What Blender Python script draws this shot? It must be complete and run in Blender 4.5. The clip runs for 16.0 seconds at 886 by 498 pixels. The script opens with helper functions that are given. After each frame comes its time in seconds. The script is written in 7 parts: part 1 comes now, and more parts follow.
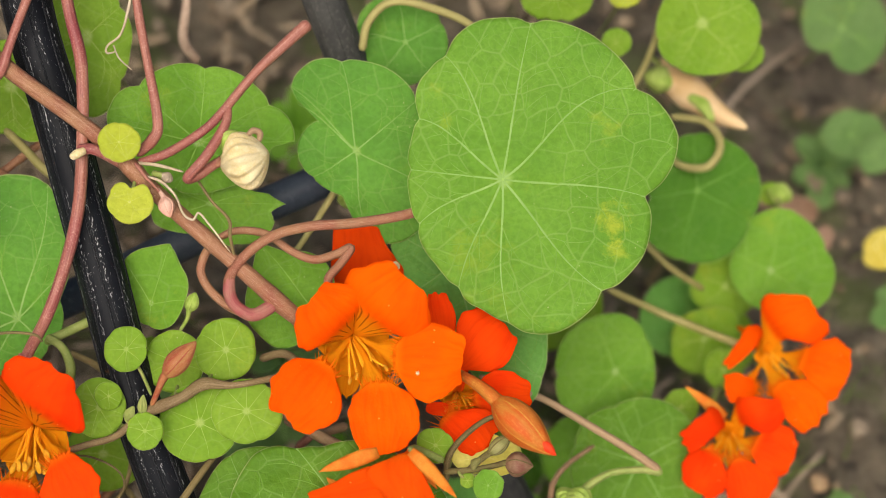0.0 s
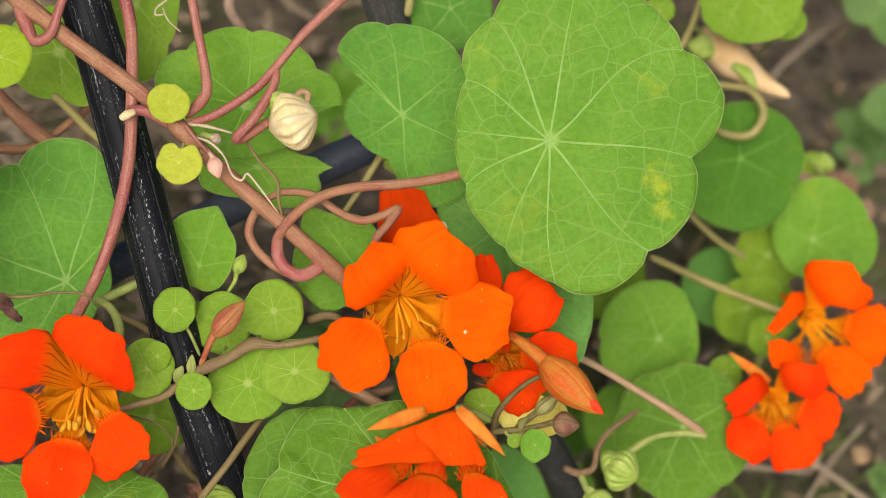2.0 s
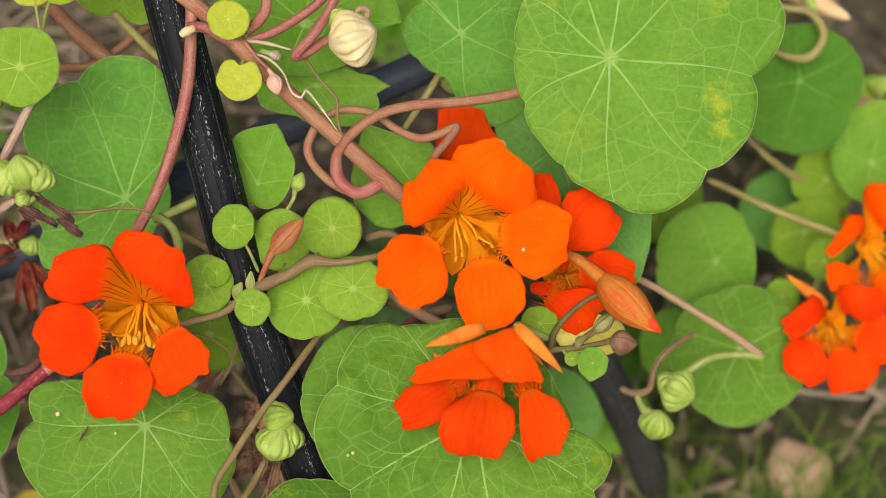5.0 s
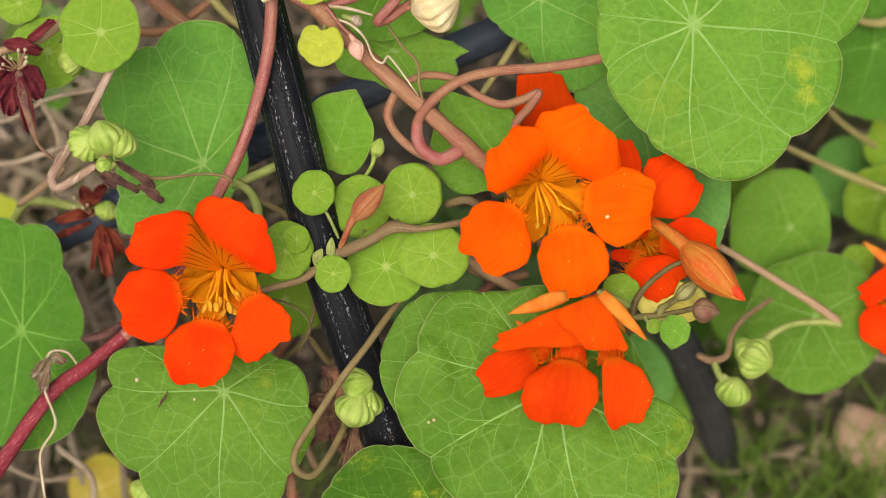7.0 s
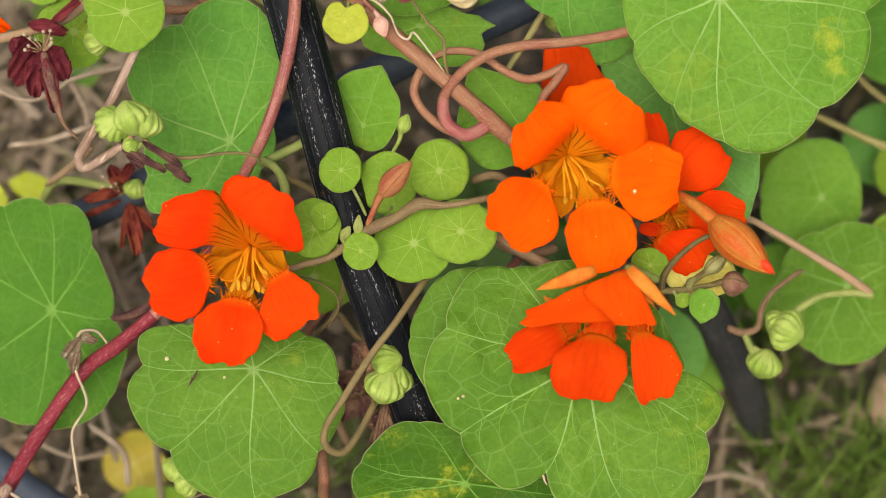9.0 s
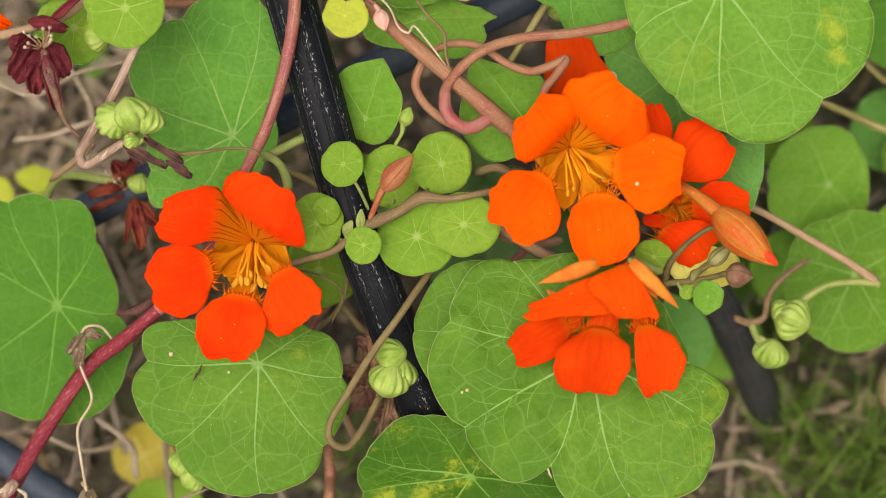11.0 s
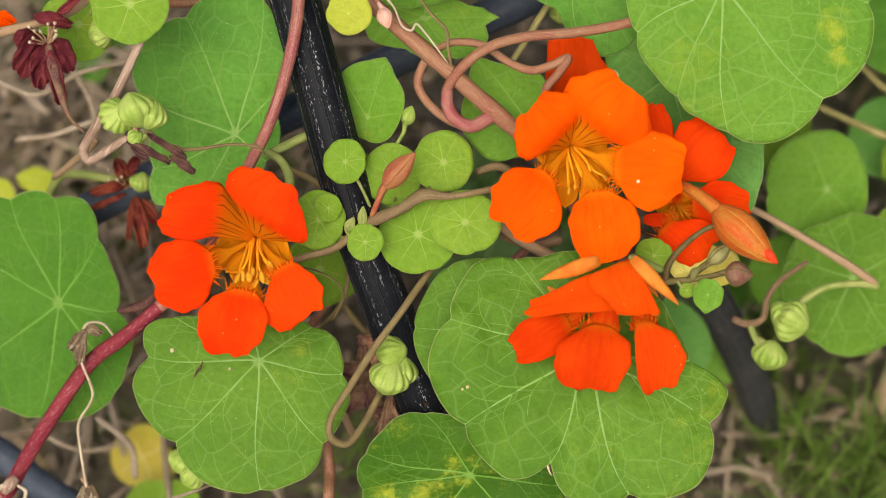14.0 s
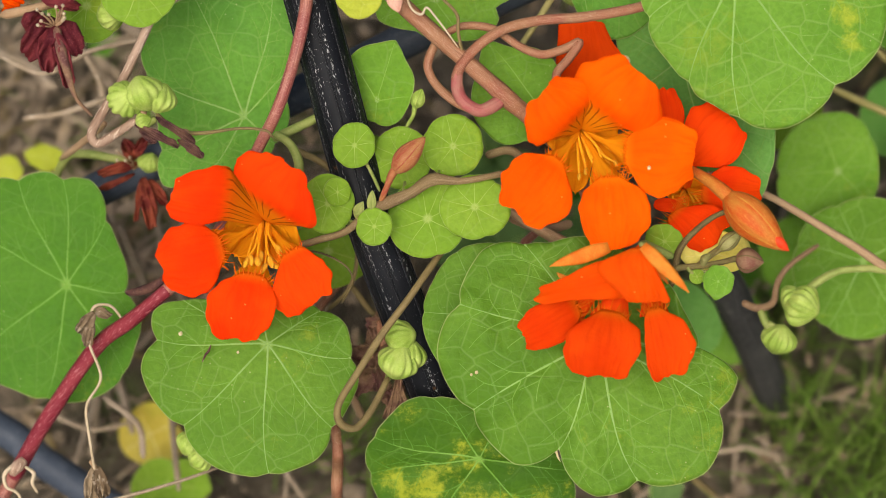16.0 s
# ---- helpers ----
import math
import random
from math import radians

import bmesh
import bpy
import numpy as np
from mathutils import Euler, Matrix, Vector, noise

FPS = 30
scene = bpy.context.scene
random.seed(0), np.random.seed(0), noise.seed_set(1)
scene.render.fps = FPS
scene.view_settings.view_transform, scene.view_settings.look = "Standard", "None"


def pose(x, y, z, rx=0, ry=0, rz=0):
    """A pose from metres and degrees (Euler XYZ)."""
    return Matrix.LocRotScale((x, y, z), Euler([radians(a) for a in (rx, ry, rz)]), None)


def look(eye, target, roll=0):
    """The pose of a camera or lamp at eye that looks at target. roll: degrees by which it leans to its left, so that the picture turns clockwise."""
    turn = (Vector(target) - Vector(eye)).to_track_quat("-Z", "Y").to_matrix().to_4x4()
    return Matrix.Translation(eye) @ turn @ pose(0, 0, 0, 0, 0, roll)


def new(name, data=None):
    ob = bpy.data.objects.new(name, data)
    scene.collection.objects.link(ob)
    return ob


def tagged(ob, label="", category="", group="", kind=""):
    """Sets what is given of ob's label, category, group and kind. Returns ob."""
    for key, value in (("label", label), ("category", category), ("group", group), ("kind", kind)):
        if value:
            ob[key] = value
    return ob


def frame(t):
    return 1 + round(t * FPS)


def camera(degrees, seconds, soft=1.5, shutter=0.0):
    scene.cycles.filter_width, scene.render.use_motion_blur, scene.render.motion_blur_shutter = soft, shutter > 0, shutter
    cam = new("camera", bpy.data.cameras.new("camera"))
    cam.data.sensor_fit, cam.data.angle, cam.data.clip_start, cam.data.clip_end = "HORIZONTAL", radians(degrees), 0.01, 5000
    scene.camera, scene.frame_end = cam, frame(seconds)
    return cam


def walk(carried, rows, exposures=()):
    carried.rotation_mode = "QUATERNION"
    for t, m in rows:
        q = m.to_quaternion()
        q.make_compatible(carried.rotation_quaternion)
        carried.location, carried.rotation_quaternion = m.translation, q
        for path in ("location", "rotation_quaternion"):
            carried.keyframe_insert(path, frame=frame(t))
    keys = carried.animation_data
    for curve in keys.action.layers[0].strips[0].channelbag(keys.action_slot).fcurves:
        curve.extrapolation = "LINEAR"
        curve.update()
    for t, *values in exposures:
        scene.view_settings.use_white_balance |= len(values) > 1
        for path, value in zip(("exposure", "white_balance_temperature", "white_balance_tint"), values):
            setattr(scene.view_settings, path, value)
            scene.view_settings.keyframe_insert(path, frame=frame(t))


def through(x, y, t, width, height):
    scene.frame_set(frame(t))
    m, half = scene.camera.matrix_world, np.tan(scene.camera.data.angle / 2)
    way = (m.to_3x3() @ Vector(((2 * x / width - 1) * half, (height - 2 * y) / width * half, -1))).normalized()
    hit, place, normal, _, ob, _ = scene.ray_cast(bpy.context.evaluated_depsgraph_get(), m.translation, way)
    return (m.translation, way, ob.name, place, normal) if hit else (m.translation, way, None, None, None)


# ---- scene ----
cam = camera(24, 16.0, soft=0.55)
cam.data.dof.use_dof = True
cam.data.dof.focus_distance = 0.548
cam.data.dof.aperture_fstop = 9.0
walk(cam, [
    (0.0, pose(0.0256, -0.1998, 0.6717, 26.991, -2.997, -1.483)),
    (0.5, pose(0.0242, -0.2047, 0.6712, 27.051, -2.856, -1.425)),
    (1.0, pose(0.0203, -0.2056, 0.6708, 26.897, -3.042, -1.274)),
    (1.5, pose(0.0181, -0.2085, 0.6690, 27.104, -2.814, -1.262)),
    (2.0, pose(0.0199, -0.2119, 0.6680, 27.210, -2.355, -1.190)),
    (2.5, pose(0.0201, -0.2139, 0.6678, 27.195, -2.206, -1.078)),
    (3.0, pose(0.0177, -0.2150, 0.6659, 27.146, -2.175, -0.982)),
    (3.5, pose(0.0205, -0.2170, 0.6646, 27.005, -1.672, -0.919)),
    (4.0, pose(0.0201, -0.2170, 0.6658, 26.370, -1.613, -0.670)),
    (6.5, pose(0.0071, -0.2188, 0.6645, 24.853, -0.732, -0.046)),
    (7.0, pose(0.0016, -0.2142, 0.6643, 24.379, -0.834, 0.041)),
    (7.5, pose(-0.0029, -0.2143, 0.6644, 24.188, -0.603, -0.013)),
    (8.0, pose(0.0000, -0.2159, 0.6649, 24.000, -0.000, 0.000)),
    (8.5, pose(0.0014, -0.2160, 0.6654, 23.670, 0.129, -0.085)),
    (9.0, pose(0.0052, -0.2102, 0.6650, 23.310, 0.464, -0.076)),
    (11.5, pose(0.0119, -0.2034, 0.6657, 22.525, 1.339, -0.273)),
    (12.0, pose(0.0129, -0.1999, 0.6653, 22.373, 1.360, -0.167)),
    (12.5, pose(0.0115, -0.1957, 0.6653, 21.998, 1.386, -0.013)),
    (13.0, pose(0.0102, -0.2005, 0.6663, 22.057, 1.289, 0.200)),
    (13.5, pose(0.0107, -0.2085, 0.6658, 22.761, 1.235, 0.020)),
    (14.0, pose(0.0085, -0.2140, 0.6643, 23.457, 0.942, -0.017)),
    (14.5, pose(0.0102, -0.2103, 0.6642, 23.039, 1.123, 0.010)),
    (15.0, pose(0.0136, -0.2044, 0.6641, 22.499, 1.327, 0.031)),
    (15.5, pose(0.0114, -0.2014, 0.6657, 22.064, 1.122, 0.133)),
    (16.0, pose(0.0078, -0.2055, 0.6656, 22.167, 1.023, 0.263)),
])

# ---- light: bright overcast sky ----
world = bpy.data.worlds.new("overcast_sky")
scene.world = world
world.use_nodes = True
wn, wl = world.node_tree.nodes, world.node_tree.links
sky = wn.new("ShaderNodeTexSky")
sky.sky_type = "NISHITA"
sky.sun_disc = False
sky.sun_elevation = radians(58)
sky.sun_rotation = radians(200)
sky.air_density, sky.dust_density, sky.ozone_density = 0.6, 8.0, 0.6
wl.new(sky.outputs[0], wn["Background"].inputs[0])
wn["Background"].inputs[1].default_value = 0.12
sun = new("sun", bpy.data.lights.new("sun", "SUN"))
sun.data.energy, sun.data.angle, sun.data.color = 1.75, radians(35), (1.0, 0.94, 0.83)
sun.matrix_world = look((-0.15, -0.5, 1.5), (0, 0, 0))
scene.view_settings.exposure = 0.26

# ---- the plant's own frame: u to the right, v up the slope, w out of the bed, in centimetres ----
TILT = radians(66)
BASE = Vector((0, 0, 0.18))
AX_U = Vector((1, 0, 0))
AX_V = Vector((0, math.sin(TILT), math.cos(TILT)))
AX_W = Vector((0, -math.cos(TILT), math.sin(TILT)))


def at(p):
    return BASE + (AX_U * p[0] + AX_V * p[1] + AX_W * p[2]) * 0.01


def ground_w(u, v, z=0.0):
    """The w at which the line of sight at (u, v) meets the height z."""
    return ((z - BASE.z) * 100 - v * AX_V.z) / AX_W.z


# ---- materials ----
def nodes_of(name):
    m = bpy.data.materials.new(name)
    m.use_nodes = True
    n, l = m.node_tree.nodes, m.node_tree.links
    return m, n, l, n["Principled BSDF"]


def noise_node(n, l, vec, scale, detail=4.0, rough=0.55, dist=0.0):
    t = n.new("ShaderNodeTexNoise")
    t.inputs["Scale"].default_value = scale
    t.inputs["Detail"].default_value = detail
    t.inputs["Roughness"].default_value = rough
    t.inputs["Distortion"].default_value = dist
    if vec is not None:
        l.new(vec, t.inputs["Vector"])
    return t


def mix_node(n, l, fac, a, b, blend="MIX"):
    x = n.new("ShaderNodeMix")
    x.data_type = "RGBA"
    x.blend_type = blend
    for sock, val in ((x.inputs[0], fac), (x.inputs[6], a), (x.inputs[7], b)):
        if isinstance(val, bpy.types.NodeSocket):
            l.new(val, sock)
        elif isinstance(val, tuple):
            sock.default_value = (*val, 1.0)
        else:
            sock.default_value = val
    return x.outputs[2]


def range_node(n, l, val, a, b, c=0.0, d=1.0, smooth=True):
    x = n.new("ShaderNodeMapRange")
    x.interpolation_type = "SMOOTHSTEP" if smooth else "LINEAR"
    l.new(val, x.inputs[0])
    for i, v in zip((1, 2, 3, 4), (a, b, c, d)):
        x.inputs[i].default_value = v
    return x.outputs[0]


def math_node(n, l, op, a, b):
    x = n.new("ShaderNodeMath")
    x.operation = op
    for sock, val in ((x.inputs[0], a), (x.inputs[1], b)):
        if isinstance(val, bpy.types.NodeSocket):
            l.new(val, sock)
        else:
            sock.default_value = val
    return x.outputs[0]


def bump_node(n, l, height, strength, dist, shader):
    b = n.new("ShaderNodeBump")
    b.inputs["Strength"].default_value = strength
    b.inputs["Distance"].default_value = dist
    l.new(height, b.inputs["Height"])
    l.new(b.outputs[0], shader.inputs["Normal"])
    return b


def thin_shader(n, l, shader, colour, through_colour, fac):
    """Lets part of the light through a thin leaf or petal."""
    tr = n.new("ShaderNodeBsdfTranslucent")
    tint = mix_node(n, l, 0.5, colour, through_colour)
    l.new(tint, tr.inputs[0])
    mx = n.new("ShaderNodeMixShader")
    mx.inputs[0].default_value = fac
    l.new(shader.outputs[0], mx.inputs[1])
    l.new(tr.outputs[0], mx.inputs[2])
    out = [x for x in n if x.type == "OUTPUT_MATERIAL"][0]
    l.new(mx.outputs[0], out.inputs[0])


def leaf_material(name, c1, c2, vein, yellow=0.25, net=0.15, rough=0.55, rim=(0.58, 0.60, 0.26), blotch=0.6, spots=(), hub_r=0.075):
    m, n, l, p = nodes_of(name)
    tc = n.new("ShaderNodeTexCoord")
    info = n.new("ShaderNodeObjectInfo")
    off = n.new("ShaderNodeVectorMath")
    off.operation = "ADD"
    l.new(tc.outputs["Object"], off.inputs[0])
    l.new(info.outputs["Random"], off.inputs[1])
    vec = off.outputs[0]
    big = noise_node(n, l, vec, 55, 3)
    fine = noise_node(n, l, vec, 700, 4, 0.6)
    col = mix_node(n, l, range_node(n, l, big.outputs[0], 0.3, 0.7), c1, c2)
    col = mix_node(n, l, range_node(n, l, info.outputs["Random"], 0, 1, 0.0, 0.35), col, c2)
    col = mix_node(n, l, range_node(n, l, fine.outputs[0], 0.35, 0.7, 0.0, 0.35), col, tuple(x * 0.62 for x in c1))
    # fine net of small veins
    warp = noise_node(n, l, vec, 70, 1)
    wv = n.new("ShaderNodeVectorMath")
    wv.operation = "MULTIPLY_ADD"
    l.new(warp.outputs["Color"], wv.inputs[0])
    wv.inputs[1].default_value = (0.006, 0.006, 0.0)
    l.new(vec, wv.inputs[2])
    nets = []
    for scale, wide in ((130, 0.06), (300, 0.09)):
        vo = n.new("ShaderNodeTexVoronoi")
        vo.voronoi_dimensions = "2D"
        vo.feature = "DISTANCE_TO_EDGE"
        vo.inputs["Scale"].default_value = scale
        l.new(wv.outputs[0], vo.inputs["Vector"])
        nets.append(range_node(n, l, vo.outputs[0], 0.0, wide, 1.0, 0.0))
    mask = math_node(n, l, "MULTIPLY", nets[0], net)
    mask2 = math_node(n, l, "MULTIPLY", nets[1], net * 0.3)
    mask = math_node(n, l, "MAXIMUM", mask, mask2)
    uv = n.new("ShaderNodeUVMap")
    sep = n.new("ShaderNodeSeparateXYZ")
    l.new(uv.outputs[0], sep.inputs[0])
    rho = sep.outputs[0]
    mask = math_node(n, l, "MULTIPLY", mask, range_node(n, l, rho, 0.15, 0.5, 0.1, 1.0))
    col = mix_node(n, l, mask, col, vein)
    # yellowing blotches and pale pin-prick spots
    bl = noise_node(n, l, vec, 38, 8, 0.78)
    bm = range_node(n, l, bl.outputs[0], blotch - 0.03, blotch + 0.07, 0.0, yellow)
    col = mix_node(n, l, bm, col, (0.46, 0.50, 0.035))
    rag = noise_node(n, l, vec, 210, 5, 0.7) if spots else None
    for x, y, r, amount in spots:
        # yellow patches of their own shape: place from the stalk's joint, size and strength
        far = n.new("ShaderNodeVectorMath")
        far.operation = "DISTANCE"
        l.new(tc.outputs["Object"], far.inputs[0])
        far.inputs[1].default_value = (x, y, 0.0)
        ragged = math_node(n, l, "ADD", math_node(n, l, "DIVIDE", far.outputs["Value"], r), math_node(n, l, "MULTIPLY", rag.outputs[0], 4.0))
        col = mix_node(n, l, range_node(n, l, ragged, 1.7, 2.9, amount, 0.0), col, (0.47, 0.54, 0.04))
    sp = n.new("ShaderNodeTexVoronoi")
    sp.inputs["Scale"].default_value = 420
    l.new(vec, sp.inputs["Vector"])
    sm = range_node(n, l, sp.outputs[0], 0.05, 0.11, 1.0, 0.0)
    gate = range_node(n, l, noise_node(n, l, vec, 45, 2).outputs[0], 0.52, 0.66)
    sm = math_node(n, l, "MULTIPLY", sm, gate)
    col = mix_node(n, l, math_node(n, l, "MULTIPLY", sm, 0.6), col, (0.55, 0.55, 0.25))
    # dry pale margin and the pale spot where the stalk joins
    edge = range_node(n, l, rho, 0.990, 0.997)
    col = mix_node(n, l, math_node(n, l, "MULTIPLY", edge, 0.5), col, rim)
    hub = range_node(n, l, rho, 0.02, hub_r, 0.85, 0.0)
    col = mix_node(n, l, hub, col, vein)
    l.new(col, p.inputs["Base Color"])
    p.inputs["Roughness"].default_value = rough
    p.inputs["Specular IOR Level"].default_value = 0.15
    hgt = math_node(n, l, "SUBTRACT", fine.outputs[0], math_node(n, l, "MULTIPLY", mask, 1.2))
    swell = noise_node(n, l, vec, 130, 2)
    hgt = math_node(n, l, "ADD", math_node(n, l, "MULTIPLY", swell.outputs[0], 5.0), hgt)
    bump_node(n, l, hgt, 0.6, 0.0006, p)
    thin_shader(n, l, p, col, (0.26, 0.46, 0.008), 0.3)
    return m


def petal_material(name, c1, c2, base, lines, deep=False):
    m, n, l, p = nodes_of(name)
    tc = n.new("ShaderNodeTexCoord")
    uv = n.new("ShaderNodeUVMap")
    sep = n.new("ShaderNodeSeparateXYZ")
    l.new(uv.outputs[0], sep.inputs[0])
    s, t = sep.outputs[1], sep.outputs[0]
    stretch = n.new("ShaderNodeMapping")
    stretch.inputs["Scale"].default_value = (11, 1.6, 1)
    l.new(uv.outputs[0], stretch.inputs[0])
    ray = noise_node(n, l, stretch.outputs[0], 1.0, 3)
    big = noise_node(n, l, tc.outputs["Object"], 70, 3)
    col = mix_node(n, l, range_node(n, l, big.outputs[0], 0.3, 0.72), c1, c2)
    col = mix_node(n, l, range_node(n, l, ray.outputs[0], 0.42, 0.75, 0.0, 0.42), col, (c1[0] * 0.78, c1[1] * 0.55, c1[2]))
    col = mix_node(n, l, range_node(n, l, s, 0.30 if lines else 0.3 if deep else 0.0, 0.56 if lines else 0.46 if deep else 0.2, 1.0, 0.0), col, base)
    if lines:
        sway = noise_node(n, l, uv.outputs[0], 4.0, 1)
        wave = math_node(n, l, "SINE", math_node(n, l, "ADD", math_node(n, l, "MULTIPLY", t, 44.0), math_node(n, l, "MULTIPLY", sway.outputs[0], 5.0)), 0.0)
        w = range_node(n, l, wave, 0.72, 0.97, 0.0, 0.75)
        w = math_node(n, l, "MULTIPLY", w, range_node(n, l, s, 0.43, 0.52, 1.0, 0.0))
        w = math_node(n, l, "MULTIPLY", w, range_node(n, l, s, 0.12, 0.25, 0.0, 1.0))
        col = mix_node(n, l, w, col, (0.12, 0.018, 0.004))
    fine = noise_node(n, l, tc.outputs["Object"], 1300, 2)
    sp = n.new("ShaderNodeTexVoronoi")
    sp.inputs["Scale"].default_value = 230
    l.new(tc.outputs["Object"], sp.inputs["Vector"])
    dust = range_node(n, l, sp.outputs[0], 0.035, 0.06, 0.7, 0.0)
    col = mix_node(n, l, dust, col, (0.9, 0.45, 0.1))
    l.new(col, p.inputs["Base Color"])
    p.inputs["Roughness"].default_value = 0.7
    p.inputs["Specular IOR Level"].default_value = 0.025
    hgt = math_node(n, l, "ADD", math_node(n, l, "MULTIPLY", ray.outputs[0], 1.8), math_node(n, l, "MULTIPLY", fine.outputs[0], 0.6))
    bump_node(n, l, hgt, 0.38, 0.0006, p)
    thin_shader(n, l, p, col, (0.95, 0.10, 0.0), 0.3)
    return m


def n_dot(n, l, vec, axis):
    x = n.new("ShaderNodeVectorMath")
    x.operation = "DOT_PRODUCT"
    l.new(vec, x.inputs[0])
    x.inputs[1].default_value = axis
    return x.outputs["Value"]


def skin_material(name, c1, c2, scale=220, rough=0.5, speck=(0.5, 0.4, 0.3), speck_amount=0.25, bump=0.3, along=None, through=0.0, spec=0.14, grain=13, streak=0.0):
    """Stems, pods, buds and dry matter: two tones, fine specks and a slight relief."""
    m, n, l, p = nodes_of(name)
    tc = n.new("ShaderNodeTexCoord")
    info = n.new("ShaderNodeObjectInfo")
    off = n.new("ShaderNodeVectorMath")
    off.operation = "ADD"
    l.new(tc.outputs["Object"], off.inputs[0])
    l.new(info.outputs["Random"], off.inputs[1])
    vec = off.outputs[0]
    if along:
        # streaks: the pattern is drawn out along this direction
        far = math_node(n, l, "MULTIPLY", n_dot(n, l, vec, along), 0.88)
        pull = n.new("ShaderNodeVectorMath")
        pull.operation = "SCALE"
        pull.inputs[0].default_value = along
        l.new(far, pull.inputs["Scale"])
        less = n.new("ShaderNodeVectorMath")
        less.operation = "SUBTRACT"
        l.new(vec, less.inputs[0])
        l.new(pull.outputs[0], less.inputs[1])
        vec = less.outputs[0]
    big = noise_node(n, l, vec, scale, 3)
    fine = noise_node(n, l, vec, scale * grain, 3, 0.7)
    col = mix_node(n, l, range_node(n, l, big.outputs[0], 0.32, 0.68), c1, c2)
    if streak:
        # lines along the stalk, and a slow drift between the two tones
        uv = n.new("ShaderNodeUVMap")
        mp = n.new("ShaderNodeMapping")
        mp.inputs["Scale"].default_value = (22, 7, 1)
        l.new(uv.outputs[0], mp.inputs[0])
        lines = noise_node(n, l, mp.outputs[0], 1.0, 4, 0.65)
        drift = noise_node(n, l, vec, scale * 0.22, 2)
        col = mix_node(n, l, range_node(n, l, drift.outputs[0], 0.4, 0.62, 0.0, 0.7), col, c2)
        col = mix_node(n, l, range_node(n, l, lines.outputs[0], 0.5, 0.72, 0.0, streak), col, tuple(x * 0.45 for x in c1))
        col = mix_node(n, l, range_node(n, l, lines.outputs[0], 0.48, 0.3, 0.0, streak * 0.8), col, tuple(0.4 * x + 0.6 * y for x, y in zip(c2, speck)))
    col = mix_node(n, l, range_node(n, l, fine.outputs[0], 0.55, 0.64, 0.0, speck_amount), col, speck)
    col = mix_node(n, l, range_node(n, l, fine.outputs[0], 0.44, 0.3, 0.0, speck_amount), col, tuple(x * 0.5 for x in c1))
    l.new(col, p.inputs["Base Color"])
    p.inputs["Roughness"].default_value = rough
    p.inputs["Specular IOR Level"].default_value = spec
    bump_node(n, l, math_node(n, l, "ADD", big.outputs[0], math_node(n, l, "MULTIPLY", fine.outputs[0], 0.4)), bump, 0.001, p)
    if through:
        thin_shader(n, l, p, col, c2, through)
    return m


def post_material(name):
    """Black plastic-coated tube with white scuffs along it."""
    m, n, l, p = nodes_of(name)
    tc = n.new("ShaderNodeTexCoord")
    uv = n.new("ShaderNodeUVMap")
    sep = n.new("ShaderNodeSeparateXYZ")
    l.new(uv.outputs[0], sep.inputs[0])
    mp = n.new("ShaderNodeMapping")
    mp.inputs["Scale"].default_value = (85, 75, 1)
    l.new(uv.outputs[0], mp.inputs[0])
    scuff = noise_node(n, l, mp.outputs[0], 1.0, 6, 0.75)
    mp2 = n.new("ShaderNodeMapping")
    mp2.inputs["Scale"].default_value = (7, 4, 1)
    l.new(uv.outputs[0], mp2.inputs[0])
    patch = noise_node(n, l, mp2.outputs[0], 1.0, 3)
    rib = math_node(n, l, "SINE", math_node(n, l, "MULTIPLY", sep.outputs[0], 2 * math.pi * 9), 0.0)
    on_rib = range_node(n, l, rib, 0.72, 0.95, 0.0, 0.075)
    mask = range_node(n, l, math_node(n, l, "ADD", scuff.outputs[0], on_rib), 0.612, 0.655)
    mask = math_node(n, l, "MULTIPLY", mask, range_node(n, l, patch.outputs[0], 0.42, 0.55))
    dirt = noise_node(n, l, tc.outputs["Object"], 90, 4)
    col = mix_node(n, l, range_node(n, l, dirt.outputs[0], 0.4, 0.8), (0.006, 0.007, 0.009), (0.012, 0.013, 0.016))
    col = mix_node(n, l, math_node(n, l, "MULTIPLY", mask, 0.8), col, (0.55, 0.55, 0.54))
    rust = range_node(n, l, noise_node(n, l, tc.outputs["Object"], 160, 4, 0.7).outputs[0], 0.66, 0.74, 0.0, 0.7)
    col = mix_node(n, l, rust, col, (0.10, 0.045, 0.02))
    l.new(col, p.inputs["Base Color"])
    p.inputs["Roughness"].default_value = 0.4
    p.inputs["Specular IOR Level"].default_value = 0.09
    bump_node(n, l, scuff.outputs[0], 0.25, 0.0006, p)
    return m


